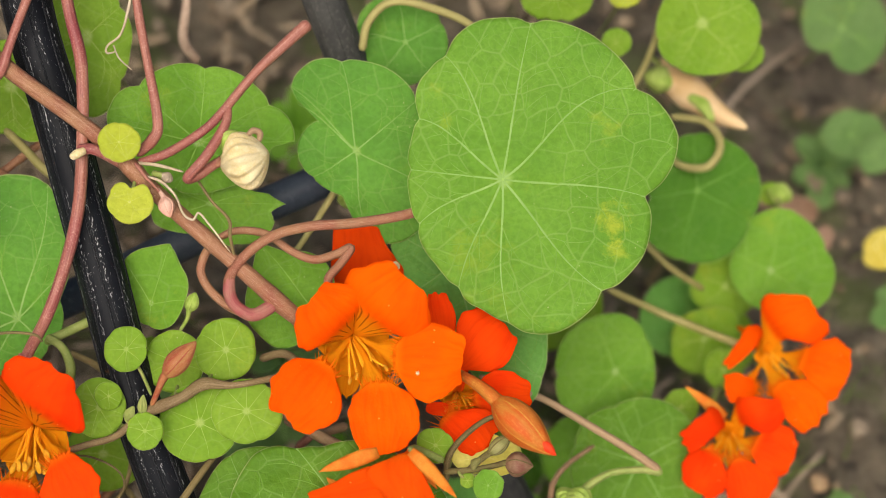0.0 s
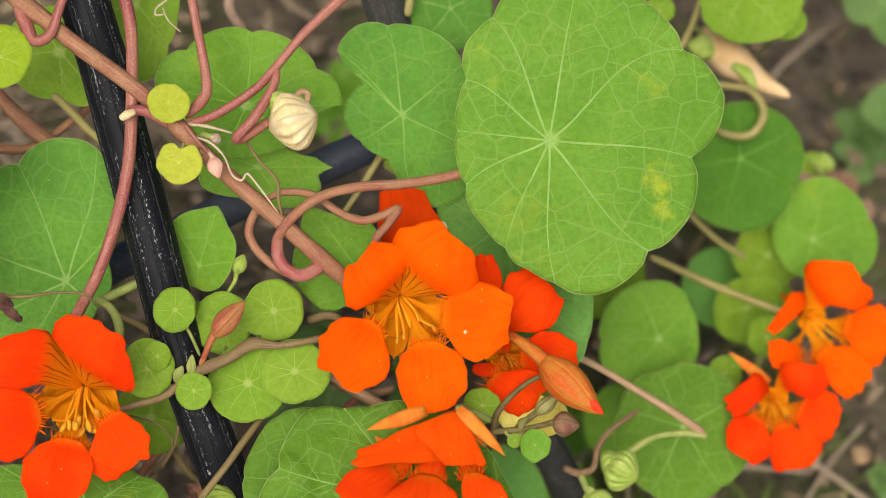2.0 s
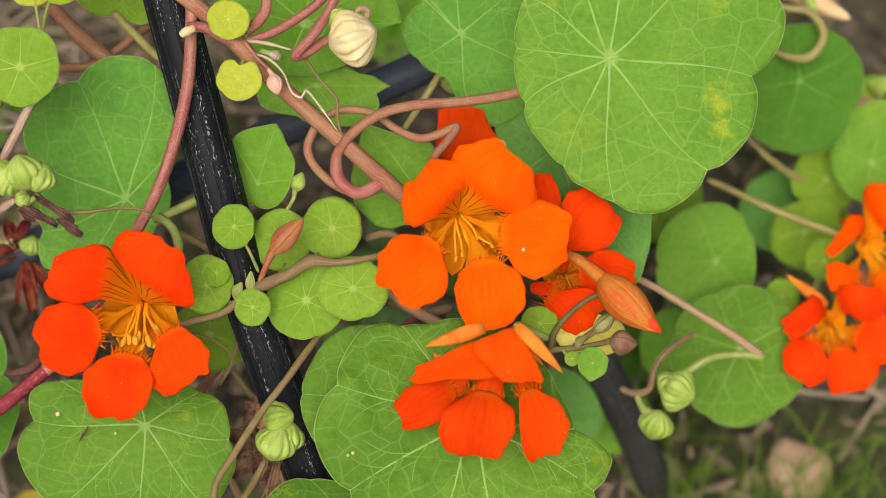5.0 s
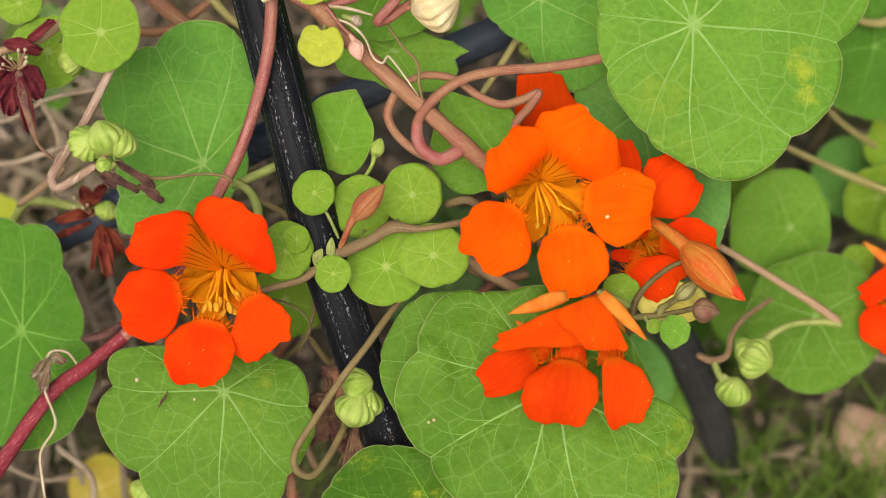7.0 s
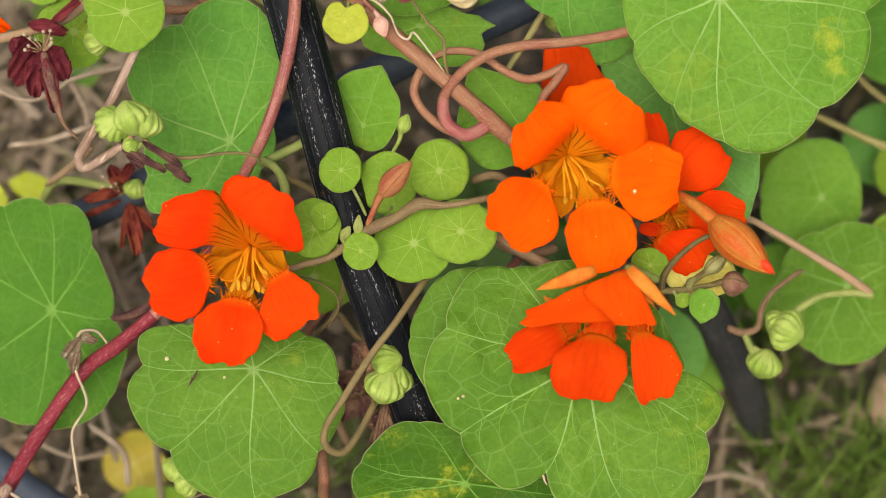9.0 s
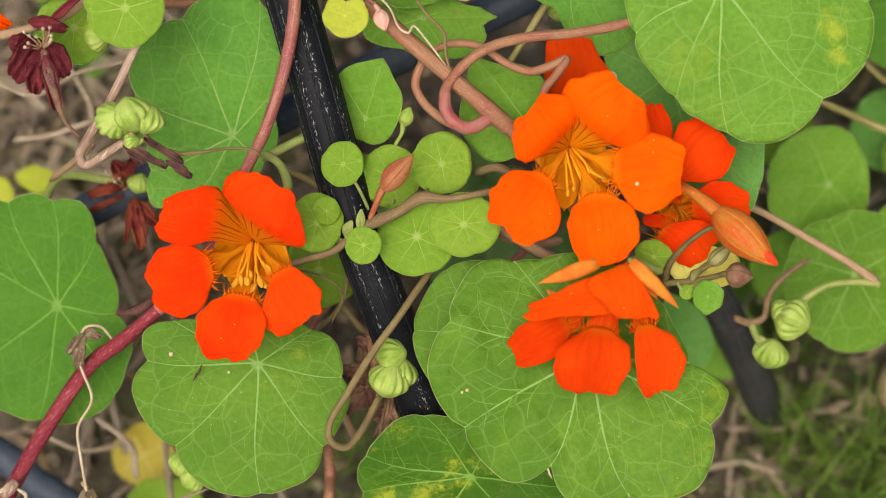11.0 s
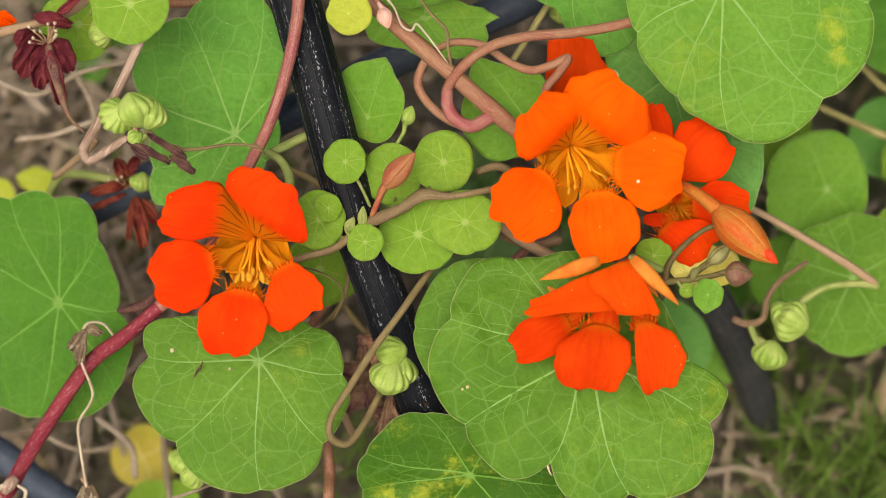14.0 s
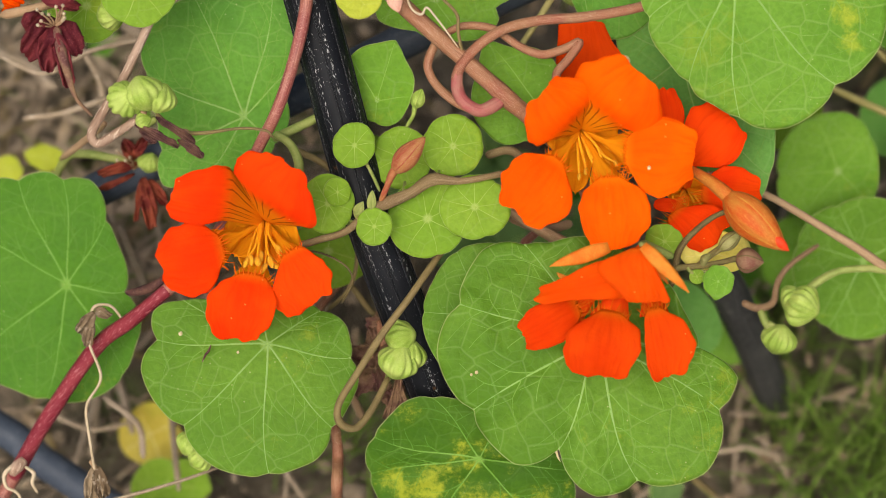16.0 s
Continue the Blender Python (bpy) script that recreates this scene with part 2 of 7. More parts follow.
def soil_material(name):
    m, n, l, p = nodes_of(name)
    tc = n.new("ShaderNodeTexCoord")
    a = noise_node(n, l, tc.outputs["Object"], 14, 6, 0.65)
    b = noise_node(n, l, tc.outputs["Object"], 95, 6, 0.7)
    c = noise_node(n, l, tc.outputs["Object"], 520, 4, 0.7)
    col = mix_node(n, l, range_node(n, l, a.outputs[0], 0.35, 0.68), (0.098, 0.078, 0.046), (0.225, 0.183, 0.118))
    col = mix_node(n, l, range_node(n, l, b.outputs[0], 0.5, 0.75, 0.0, 0.7), col, (0.38, 0.305, 0.215))
    # shadow painted into the hollows, where the bump noise runs low
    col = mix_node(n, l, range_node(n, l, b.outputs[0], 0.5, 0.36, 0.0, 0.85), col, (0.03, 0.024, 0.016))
    col = mix_node(n, l, range_node(n, l, c.outputs[0], 0.5, 0.8, 0.0, 0.5), col, (0.36, 0.31, 0.25))
    moss = noise_node(n, l, tc.outputs["Object"], 22, 5, 0.7)
    col = mix_node(n, l, range_node(n, l, moss.outputs[0], 0.48, 0.62, 0.0, 0.75), col, (0.11, 0.15, 0.03))
    l.new(col, p.inputs["Base Color"])
    p.inputs["Roughness"].default_value = 0.9
    h = math_node(n, l, "ADD", b.outputs[0], math_node(n, l, "MULTIPLY", c.outputs[0], 0.4))
    bump_node(n, l, h, 1.0, 0.012, p)
    return m


VEIN = (0.36, 0.54, 0.15)
LEAF_BIG = leaf_material("leaf_flecked_green", (0.112, 0.285, 0.020), (0.180, 0.380, 0.036), VEIN, 0.12, 0.30, blotch=0.62, spots=((0.0292, -0.0112, 0.006, 0.75), (0.0297, -0.019, 0.004, 0.6), (0.027, 0.0137, 0.005, 0.4), (-0.017, 0.0226, 0.004, 0.45), (-0.0148, 0.0152, 0.003, 0.4), (-0.006, -0.019, 0.012, 0.22)))
LEAF_W = leaf_material("leaf_waxy_green", (0.092, 0.224, 0.013), (0.148, 0.308, 0.025), VEIN, 0.3, 0.22, blotch=0.62)
LEAF_B = leaf_material("leaf_blue_green", (0.092, 0.275, 0.030), (0.148, 0.375, 0.042), VEIN, 0.1, 0.22)
LEAF_L = leaf_material("leaf_young_green", (0.195, 0.370, 0.022), (0.255, 0.425, 0.034), (0.50, 0.60, 0.20), 0.3, 0.1, hub_r=0.16)
LEAF_YG = leaf_material("leaf_fresh_yellow_green", (0.27, 0.42, 0.014), (0.34, 0.47, 0.022), (0.42, 0.53, 0.10), 0.3, 0.1)
LEAF_F = leaf_material("leaf_light_green", (0.140, 0.335, 0.022), (0.205, 0.420, 0.038), (0.48, 0.60, 0.26), 0.3, 0.1, hub_r=0.1)
LEAF_Y = leaf_material("leaf_yellow_green", (0.43, 0.50, 0.035), (0.52, 0.57, 0.055), (0.70, 0.70, 0.28), 0.5, 0.1)
LEAF_YELLOW = leaf_material("leaf_yellow", (0.64, 0.50, 0.05), (0.72, 0.60, 0.12), (0.62, 0.52, 0.2), 0.6, 0.15)
LEAF_CREAM = leaf_material("leaf_pale_yellow", (0.92, 0.80, 0.12), (0.95, 0.86, 0.22), (0.92, 0.84, 0.3), 0.0, 0.05)
LEAF_D = leaf_material("leaf_deep_green", (0.074, 0.218, 0.014), (0.098, 0.262, 0.018), (0.26, 0.43, 0.09), 0.35, 0.15, blotch=0.62)
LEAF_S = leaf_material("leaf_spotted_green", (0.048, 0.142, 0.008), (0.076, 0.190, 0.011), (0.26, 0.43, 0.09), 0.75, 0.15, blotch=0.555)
LEAF_P = leaf_material("leaf_pale_blue_green", (0.140, 0.370, 0.062), (0.195, 0.455, 0.085), (0.36, 0.56, 0.2), 0.1)
VEINS = skin_material("leaf_vein", (0.232, 0.415, 0.082), (0.295, 0.475, 0.125), 120, 0.5, (0.5, 0.6, 0.3), 0.1, 0.1, through=0.2)
VEINS_L = skin_material("leaf_vein_young", (0.31, 0.455, 0.06), (0.37, 0.51, 0.10), 120, 0.5, (0.5, 0.6, 0.3), 0.1, 0.1, through=0.2)
VEINS_C = skin_material("leaf_vein_pale_yellow", (0.88, 0.82, 0.30), (0.92, 0.86, 0.4), 120, 0.5, (0.8, 0.7, 0.3), 0.1, 0.1, through=0.2)
VEINS_F = skin_material("leaf_vein_light", (0.23, 0.43, 0.05), (0.28, 0.48, 0.08), 120, 0.5, (0.5, 0.6, 0.3), 0.1, 0.1, through=0.2)
VEINS_D = skin_material("leaf_vein_deep", (0.17, 0.36, 0.04), (0.22, 0.42, 0.07), 120, 0.5, (0.4, 0.5, 0.2), 0.1, 0.1, through=0.2)
VEINS_N = skin_material("leaf_vein_fine", (0.172, 0.352, 0.036), (0.212, 0.405, 0.056), 120, 0.5, (0.4, 0.5, 0.2), 0.1, 0.1, through=0.2)
VEINS_DN = skin_material("leaf_vein_faint", (0.120, 0.285, 0.026), (0.150, 0.325, 0.036), 120, 0.5, (0.3, 0.4, 0.15), 0.1, 0.1, through=0.2)
VEINS_Y = skin_material("leaf_vein_yellow", (0.46, 0.545, 0.09), (0.52, 0.585, 0.13), 120, 0.5, (0.6, 0.6, 0.3), 0.1, 0.1, through=0.2)
PETAL = petal_material("petal_orange", (0.92, 0.095, 0.001), (0.96, 0.135, 0.001), (0.90, 0.20, 0.004), False)
PETAL_U = petal_material("petal_orange_lined", (0.92, 0.095, 0.001), (0.96, 0.135, 0.001), (0.84, 0.30, 0.006), True)
PETAL_R = petal_material("petal_red_orange", (0.80, 0.040, 0.002), (0.90, 0.075, 0.003), (0.82, 0.16, 0.006), False)
PETAL_RU = petal_material("petal_red_orange_lined", (0.78, 0.035, 0.002), (0.88, 0.065, 0.003), (0.80, 0.25, 0.006), True)
PETAL_F = petal_material("petal_orange_plain", (0.92, 0.085, 0.001), (0.96, 0.120, 0.001), (0.90, 0.32, 0.006), False, True)
PETAL_RF = petal_material("petal_red_plain", (0.80, 0.037, 0.002), (0.90, 0.068, 0.003), (0.84, 0.30, 0.006), False, True)
# darker orange: the shade on the hanging flower's lower petals is in the colour
PETAL_D = petal_material("petal_orange_shaded", (0.66, 0.042, 0.002), (0.76, 0.072, 0.003), (0.70, 0.14, 0.005), False)
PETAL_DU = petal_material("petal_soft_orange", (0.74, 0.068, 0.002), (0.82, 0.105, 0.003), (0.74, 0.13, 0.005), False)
THROAT = petal_material("flower_throat", (0.80, 0.285, 0.005), (0.86, 0.36, 0.009), (0.72, 0.26, 0.005), False)
STAMEN = skin_material("stamen_yellow", (0.80, 0.30, 0.006), (0.88, 0.40, 0.012), 300, 0.5, (0.8, 0.5, 0.1), 0.2)
ANTHER = skin_material("anther_ochre", (0.62, 0.27, 0.008), (0.78, 0.40, 0.02), 400, 0.8, (0.8, 0.6, 0.2), 0.4)
STEM_BROWN = skin_material("stem_brown", (0.245, 0.080, 0.048), (0.300, 0.150, 0.075), 120, 0.45, (0.56, 0.40, 0.28), 0.6, grain=34, streak=0.55)
STEM_FOOT = skin_material("stem_foot", (0.31, 0.075, 0.075), (0.33, 0.15, 0.11), 200, 0.45, (0.5, 0.28, 0.22), 0.25, grain=30, streak=0.5)
STEM_PINK = skin_material("stem_pink", (0.215, 0.036, 0.046), (0.32, 0.130, 0.088), 65, 0.36, (0.60, 0.36, 0.28), 0.36, spec=0.25, grain=32, streak=0.6)
STEM_RED = skin_material("stem_red", (0.155, 0.013, 0.025), (0.245, 0.038, 0.048), 150, 0.38, (0.52, 0.24, 0.24), 0.4, grain=16, along=(0.68, 0.73, 0.0))
STEM_GREEN = skin_material("stem_green", (0.20, 0.26, 0.06), (0.30, 0.33, 0.10), 140, 0.5, (0.45, 0.45, 0.2), 0.25)
STEM_OLIVE = skin_material("stem_olive", (0.125, 0.095, 0.038), (0.205, 0.155, 0.062), 120, 0.55, (0.40, 0.32, 0.18), 0.3, grain=32, streak=0.5)
STEM_FAR = skin_material("stem_olive_yellow", (0.26, 0.23, 0.075), (0.36, 0.32, 0.12), 120, 0.55, (0.45, 0.40, 0.2), 0.3, grain=20, streak=0.3)
STEM_KNOB = skin_material("stem_knobbly", (0.125, 0.075, 0.036), (0.20, 0.145, 0.066), 110, 0.55, (0.45, 0.33, 0.22), 0.4, grain=30, streak=0.6)
STEM_TWIG = skin_material("stem_twig", (0.085, 0.058, 0.022), (0.16, 0.135, 0.045), 120, 0.6, (0.34, 0.28, 0.16), 0.35, grain=30, streak=0.5)
STEM_DRY = skin_material("stem_dry", (0.27, 0.16, 0.085), (0.37, 0.25, 0.14), 130, 0.55, (0.55, 0.43, 0.29), 0.3, grain=30, streak=0.5)
STEM_PALE = skin_material("stem_pale", (0.24, 0.15, 0.10), (0.46, 0.34, 0.25), 130, 0.4, (0.66, 0.54, 0.42), 0.5, along=(-0.45, -0.89, 0.0))
STEM_TWIG2 = skin_material("stem_tan", (0.20, 0.12, 0.065), (0.28, 0.18, 0.10), 130, 0.55, (0.45, 0.33, 0.22), 0.35, grain=20)
STRAW = skin_material("dead_stalk", (0.26, 0.20, 0.13), (0.40, 0.32, 0.23), 60, 0.8, (0.6, 0.52, 0.4), 0.4)
POD = skin_material("pod_green", (0.24, 0.36, 0.05), (0.37, 0.47, 0.11), 210, 0.5, (0.55, 0.6, 0.28), 0.25, 0.4)
POD_W = skin_material("pod_cream", (0.60, 0.47, 0.21), (0.72, 0.62, 0.36), 200, 0.6, (0.85, 0.8, 0.66), 0.4, 0.6)
BUD = skin_material("bud_orange", (0.47, 0.080, 0.010), (0.45, 0.165, 0.026), 420, 0.5, (0.70, 0.36, 0.08), 0.4, along=(0.72, -0.66, 0.2))
STEM_BUD = skin_material("bud_seam", (0.52, 0.16, 0.02), (0.48, 0.26, 0.04), 420, 0.5, (0.62, 0.4, 0.12), 0.3)
SEPAL = skin_material("sepal_orange", (0.70, 0.16, 0.012), (0.74, 0.27, 0.03), 260, 0.55, (0.80, 0.42, 0.10), 0.3, 0.4, through=0.2)
BUD_PALE = skin_material("bud_pale_pink", (0.60, 0.30, 0.22), (0.66, 0.42, 0.32), 170, 0.5, (0.75, 0.5, 0.4), 0.3)
BUD_P = skin_material("bud_pink", (0.31, 0.065, 0.038), (0.33, 0.16, 0.055), 420, 0.5, (0.6, 0.35, 0.22), 0.3, along=(0.65, 0.73, 0.2))
BUD_M = skin_material("bud_maroon", (0.17, 0.065, 0.045), (0.24, 0.15, 0.085), 300, 0.5, (0.40, 0.28, 0.18), 0.3)
WILT_B = skin_material("withered_brown", (0.13, 0.050, 0.050), (0.30, 0.19, 0.10), 160, 0.6, (0.42, 0.3, 0.2), 0.4, 0.8, through=0.1)
WILT_D = skin_material("withered_dark", (0.055, 0.018, 0.024), (0.17, 0.085, 0.06), 260, 0.6, (0.34, 0.22, 0.16), 0.45, 0.9, through=0.1)
BUD_R = skin_material("bud_red_tip", (0.66, 0.030, 0.008), (0.76, 0.065, 0.015), 300, 0.5, (0.8, 0.2, 0.08), 0.2)
BUD_G = skin_material("bud_olive", (0.17, 0.17, 0.05), (0.27, 0.26, 0.10), 260, 0.55, (0.45, 0.42, 0.25), 0.3, grain=20)
WILT = skin_material("wilted_petal", (0.095, 0.012, 0.020), (0.21, 0.035, 0.040), 110, 0.6, (0.35, 0.1, 0.08), 0.3, 0.8, through=0.15)
WILT_R = skin_material("withered_red", (0.12, 0.012, 0.012), (0.27, 0.060, 0.030), 180, 0.6, (0.45, 0.2, 0.1), 0.35, 0.9, through=0.15)
PEACH = skin_material("dried_flower", (0.70, 0.46, 0.20), (0.78, 0.58, 0.32), 120, 0.6, (0.8, 0.6, 0.4), 0.3, 0.6, through=0.15)
TENDRIL = skin_material("dry_thread", (0.44, 0.35, 0.22), (0.58, 0.49, 0.34), 160, 0.6, (0.7, 0.6, 0.5), 0.3)
POST = post_material("black_tube")
SOIL = soil_material("soil")
POST_DULL = skin_material("dull_black_tube", (0.034, 0.035, 0.033), (0.064, 0.064, 0.058), 60, 0.6, (0.16, 0.15, 0.13), 0.3, 0.3)
# black tube; the sky's slate-blue reflection is put into the base colour
TUBE_GREY = skin_material("sky_sheen_tube", (0.034, 0.046, 0.066), (0.060, 0.074, 0.098), 40, 0.45, (0.12, 0.13, 0.15), 0.3, 0.15)
LEAF_G = leaf_material("leaf_grey_green", (0.115, 0.225, 0.060), (0.16, 0.27, 0.085), VEIN, 0.2)
FLAKE = skin_material("litter_flake", (0.13, 0.09, 0.052), (0.30, 0.23, 0.145), 40, 0.85, (0.55, 0.47, 0.36), 0.4, 0.5, spec=0.1)
CLOD = skin_material("soil_clod", (0.09, 0.07, 0.045), (0.24, 0.19, 0.13), 70, 0.95, (0.36, 0.31, 0.25), 0.5, 0.9, spec=0.1)
STONE = skin_material("brown_stone", (0.40, 0.24, 0.16), (0.50, 0.34, 0.24), 60, 0.85, (0.6, 0.45, 0.35), 0.4, 0.7)
DEAD = skin_material("dead_leaf", (0.26, 0.15, 0.09), (0.38, 0.25, 0.17), 70, 0.8, (0.5, 0.4, 0.3), 0.4, 0.7, through=0.15)
GRASS = skin_material("grass", (0.11, 0.20, 0.025), (0.19, 0.29, 0.05), 60, 0.6, (0.25, 0.3, 0.1), 0.2, 0.2, through=0.2)


# ---- building helpers ----
def mesh_of(name, verts, faces, material, uvs=None):
    me = bpy.data.meshes.new(name)
    me.from_pydata([tuple(v) for v in verts], [], faces)
    me.materials.append(material)
    if uvs is not None:
        lay = me.uv_layers.new(name="UVMap")
        for lp in me.loops:
            lay.data[lp.index].uv = uvs[lp.vertex_index]
    me.polygons.foreach_set("use_smooth", [True] * len(me.polygons))
    me.update()
    return me


def part(name, geo, material, parent, label=""):
    """Links geometry, given in the parent's own space, as one mesh under a thing or a part."""
    verts, faces, *uv = geo
    ob = new(name, mesh_of(name, verts, faces, material, uv[0] if uv else None))
    ob.parent = parent
    if label:
        tagged(ob, label)
    return ob


def thing(name, geo, material, m, label, category, group="", kind=""):
    verts, faces, *uv = geo
    ob = new(name, mesh_of(name, verts, faces, material, uv[0] if uv else None))
    ob.matrix_world = m
    return tagged(ob, label, category, group, kind)


def holder(name, m, label, category, group=""):
    ob = new(name)
    ob.empty_display_size = 0.01
    ob.matrix_world = m
    return tagged(ob, label, category, group)


def thick(ob, t=0.0002):
    s = ob.modifiers.new("thickness", "SOLIDIFY")
    s.thickness, s.offset = t, -1.0
    return ob


def plant_frame(p):
    """A pose at p with its axes along u, v and w."""
    m = Matrix.Identity(4)
    o = at(p)
    for i in range(3):
        m[i][0], m[i][1], m[i][2], m[i][3] = AX_U[i], AX_V[i], AX_W[i], o[i]
    return m


def rel(p, c):
    """A plant point as metres from c, in the plant frame."""
    return Vector((p[0] - c[0], p[1] - c[1], p[2] - c[2])) * 0.01


def spline(points, per=8):
    pts = [Vector(p) for p in points]
    if len(pts) < 3:
        return [pts[0].lerp(pts[-1], i / per) for i in range(per + 1)]
    ext = [pts[0] * 2 - pts[1]] + pts + [pts[-1] * 2 - pts[-2]]
    out = []
    for i in range(1, len(ext) - 2):
        a, b, c, d = ext[i - 1:i + 3]
        for k in range(per):
            t = k / per
            out.append(0.5 * (2 * b + (c - a) * t + (2 * a - 5 * b + 4 * c - d) * t * t + (3 * b - a - 3 * c + d) * t ** 3))
    out.append(pts[-1])
    return out


def tube_geo(points, radii, sides=10, per=8, lumps=0.06, seed=0):
    """A round, slightly uneven stalk along a smooth curve. Points in metres; radii at the ends or at every point."""
    path = spline(points, per)
    n = len(path)
    rr = radii if isinstance(radii, (list, tuple)) else (radii, radii)
    verts, faces, uvs = [], [], []
    up = None
    run = 0.0
    for i, p in enumerate(path):
        d = (path[min(i + 1, n - 1)] - path[max(i - 1, 0)])
        d = d.normalized() if d.length > 1e-9 else Vector((0, 0, 1))
        if up is None:
            up = d.orthogonal().normalized()
        up = (up - d * up.dot(d)).normalized()
        side = d.cross(up)
        f = i / (n - 1) * (len(rr) - 1)
        k = min(int(f), len(rr) - 2)
        r = rr[k] + (rr[k + 1] - rr[k]) * (f - k)
        if i:
            run += (p - path[i - 1]).length
        if i in (0, n - 1):
            r *= 0.55
        for s in range(sides):
            a = 2 * math.pi * s / sides
            q = r * (1 + lumps * noise.noise(Vector((seed * 7.3 + s * 0.4, run * 130, seed))))
            verts.append(p + (up * math.cos(a) + side * math.sin(a)) * q)
            uvs.append((s / sides, run * 10))
    for i in range(n - 1):
        for s in range(sides):
            a, b = i * sides + s, i * sides + (s + 1) % sides
            faces.append((a, b, b + sides, a + sides))
    faces.append(tuple(range(sides - 1, -1, -1)))
    faces.append(tuple((n - 1) * sides + s for s in range(sides)))
    return verts, faces, uvs


def stem(name, pts, radii, material, label, category="stem", group="nasturtium stems", sides=10, per=8, lumps=0.07):
    """A stalk through plant points; radii in centimetres."""
    c = pts[0]
    rr = [r * 0.01 for r in radii] if isinstance(radii, (list, tuple)) else radii * 0.01
    stem.count += 1
    return thing(name, tube_geo([rel(p, c) for p in pts], rr, sides, per, lumps, stem.count), material, plant_frame(c), label, category, group)


stem.count = 0


def child_stem(name, pts, radii, material, parent, origin, label="", sides=8, per=6):
    rr = [r * 0.01 for r in radii] if isinstance(radii, (list, tuple)) else radii * 0.01
    stem.count += 1
    return part(name, tube_geo([rel(p, origin) for p in pts], rr, sides, per, 0.06, stem.count), material, parent, label)


def ring(n, r, phase=0.0, squash=1.0, turn=0.0, jitter=0.05):
    """Vein ends for a nearly round leaf."""
    rnd = random.Random(round(n * 91 + r * 173 + phase * 7))
    out = []
    for i in range(n):
        a = phase + 360 * i / n + rnd.uniform(-5, 5)
        e = radians(a - turn)
        out.append((a % 360, r / math.hypot(math.cos(e), math.sin(e) / squash) * (1 + rnd.uniform(-jitter, jitter)), 1))
    return sorted(out)


def leaf(c, ends, slope=(0.0, 0.0), cup=0.05, material=None, veins=None, label="", bulge=0.035, fold=(0.0, 0.0), stalk=None,
         stalk_material=None, stalk_r=0.075, category="leaf", group="nasturtium leaves", wave=0.02, vein_w=0.034):
    """A round shield-shaped leaf. ends: angle, length and 1 for a main vein's tip or 0 for the bulge of a lobe, over the plane w = slope . (u, v)."""
    material = material or LEAF_F
    veins = veins or {LEAF_L: VEINS_L, LEAF_YG: VEINS_L, LEAF_F: VEINS_F, LEAF_CREAM: VEINS_C, LEAF_YELLOW: VEINS_C, LEAF_D: VEINS_D, LEAF_S: VEINS_D}.get(material, VEINS)
    seed = leaf.count * 3.7
    leaf.count += 1
    rnd = random.Random(leaf.count * 13)
    sx, sy = slope
    e1 = Vector((1, 0, sx)).normalized()
    nn = Vector((-sx, -sy, 1)).normalized()
    e2 = nn.cross(e1)
    loc = []
    own = {}
    for a, r, k, *bend in ends:
        du, dv = r * math.cos(radians(a)), r * math.sin(radians(a))
        q = Vector((du, dv, sx * du + sy * dv))
        x, y = q.dot(e1), q.dot(e2)
        loc.append((math.atan2(y, x) % (2 * math.pi), math.hypot(x, y) * 0.01, k))
        if bend:
            own[loc[-1][0]] = bend[0]
    loc.sort()
    full = []
    for i, (a, r, k) in enumerate(loc):
        full.append((a, r, k))
        a2, r2, k2 = loc[(i + 1) % len(loc)]
        if k and k2:
            gap = (a2 - a) % (2 * math.pi)
            full.append(((a + gap / 2) % (2 * math.pi), (r + r2) / 2 * (1 + bulge * min(2.0, gap / 0.7)), 0))
    full.sort()
    mean = sum(r for _, r, _ in full) / len(full)

    nick = 0.03 if mean > 0.016 else 0.012

    def edge(a):
        a %= 2 * math.pi
        for i in range(len(full)):
            a1, r1, k1 = full[i]
            a2, r2, k2 = full[(i + 1) % len(full)]
            gap = (a2 - a1) % (2 * math.pi) or 2 * math.pi
            t = (a - a1) % (2 * math.pi)
            if t <= gap:
                t /= gap
                if k1 and not k2:
                    f = 0.35 * t + 0.65 * math.sin(t * math.pi / 2)
                elif k2 and not k1:
                    f = 1 - (0.35 * (1 - t) + 0.65 * math.sin((1 - t) * math.pi / 2))
                else:
                    f = t * t * (3 - 2 * t)
                near = min(t, 1 - t) * gap if k1 and k2 else t * gap if k1 else (1 - t) * gap if k2 else 1.0
                return (r1 + (r2 - r1) * f) * (1 - nick * math.exp(-((near / 0.06) ** 2)))
        return mean

    fa, famt = radians(fold[0]), fold[1]
    vang = [a for a, _, k in full if k]

    def surf(rho, a, lift=0.0):
        r = edge(a) * rho
        x, y = r * math.cos(a), r * math.sin(a)
        across = (-x * math.sin(fa) + y * math.cos(fa)) / mean
        near = min((abs((a - b + math.pi) % (2 * math.pi) - math.pi) for b in vang), default=1.0)
        puff = min(1.0, near / 0.22)
        z = mean * (cup * rho * rho + famt * across * across + wave * 1.1 * rho * rho * math.sin(5 * a + seed) * 0.6)
        z += mean * 0.016 * puff * math.sin(min(1.0, rho * 1.2) * math.pi) + mean * wave * 0.9 * noise.noise(Vector((x * 150 + seed, y * 150, seed)))
        return Vector((x, y, z + lift))

    na = max(48, min(208, int(mean * 6000)))
    na = (na // 4) * 4
    nr = 24 if mean > 0.016 else 14 if mean > 0.009 else 7
    angs = [2 * math.pi * i / na for i in range(na)]
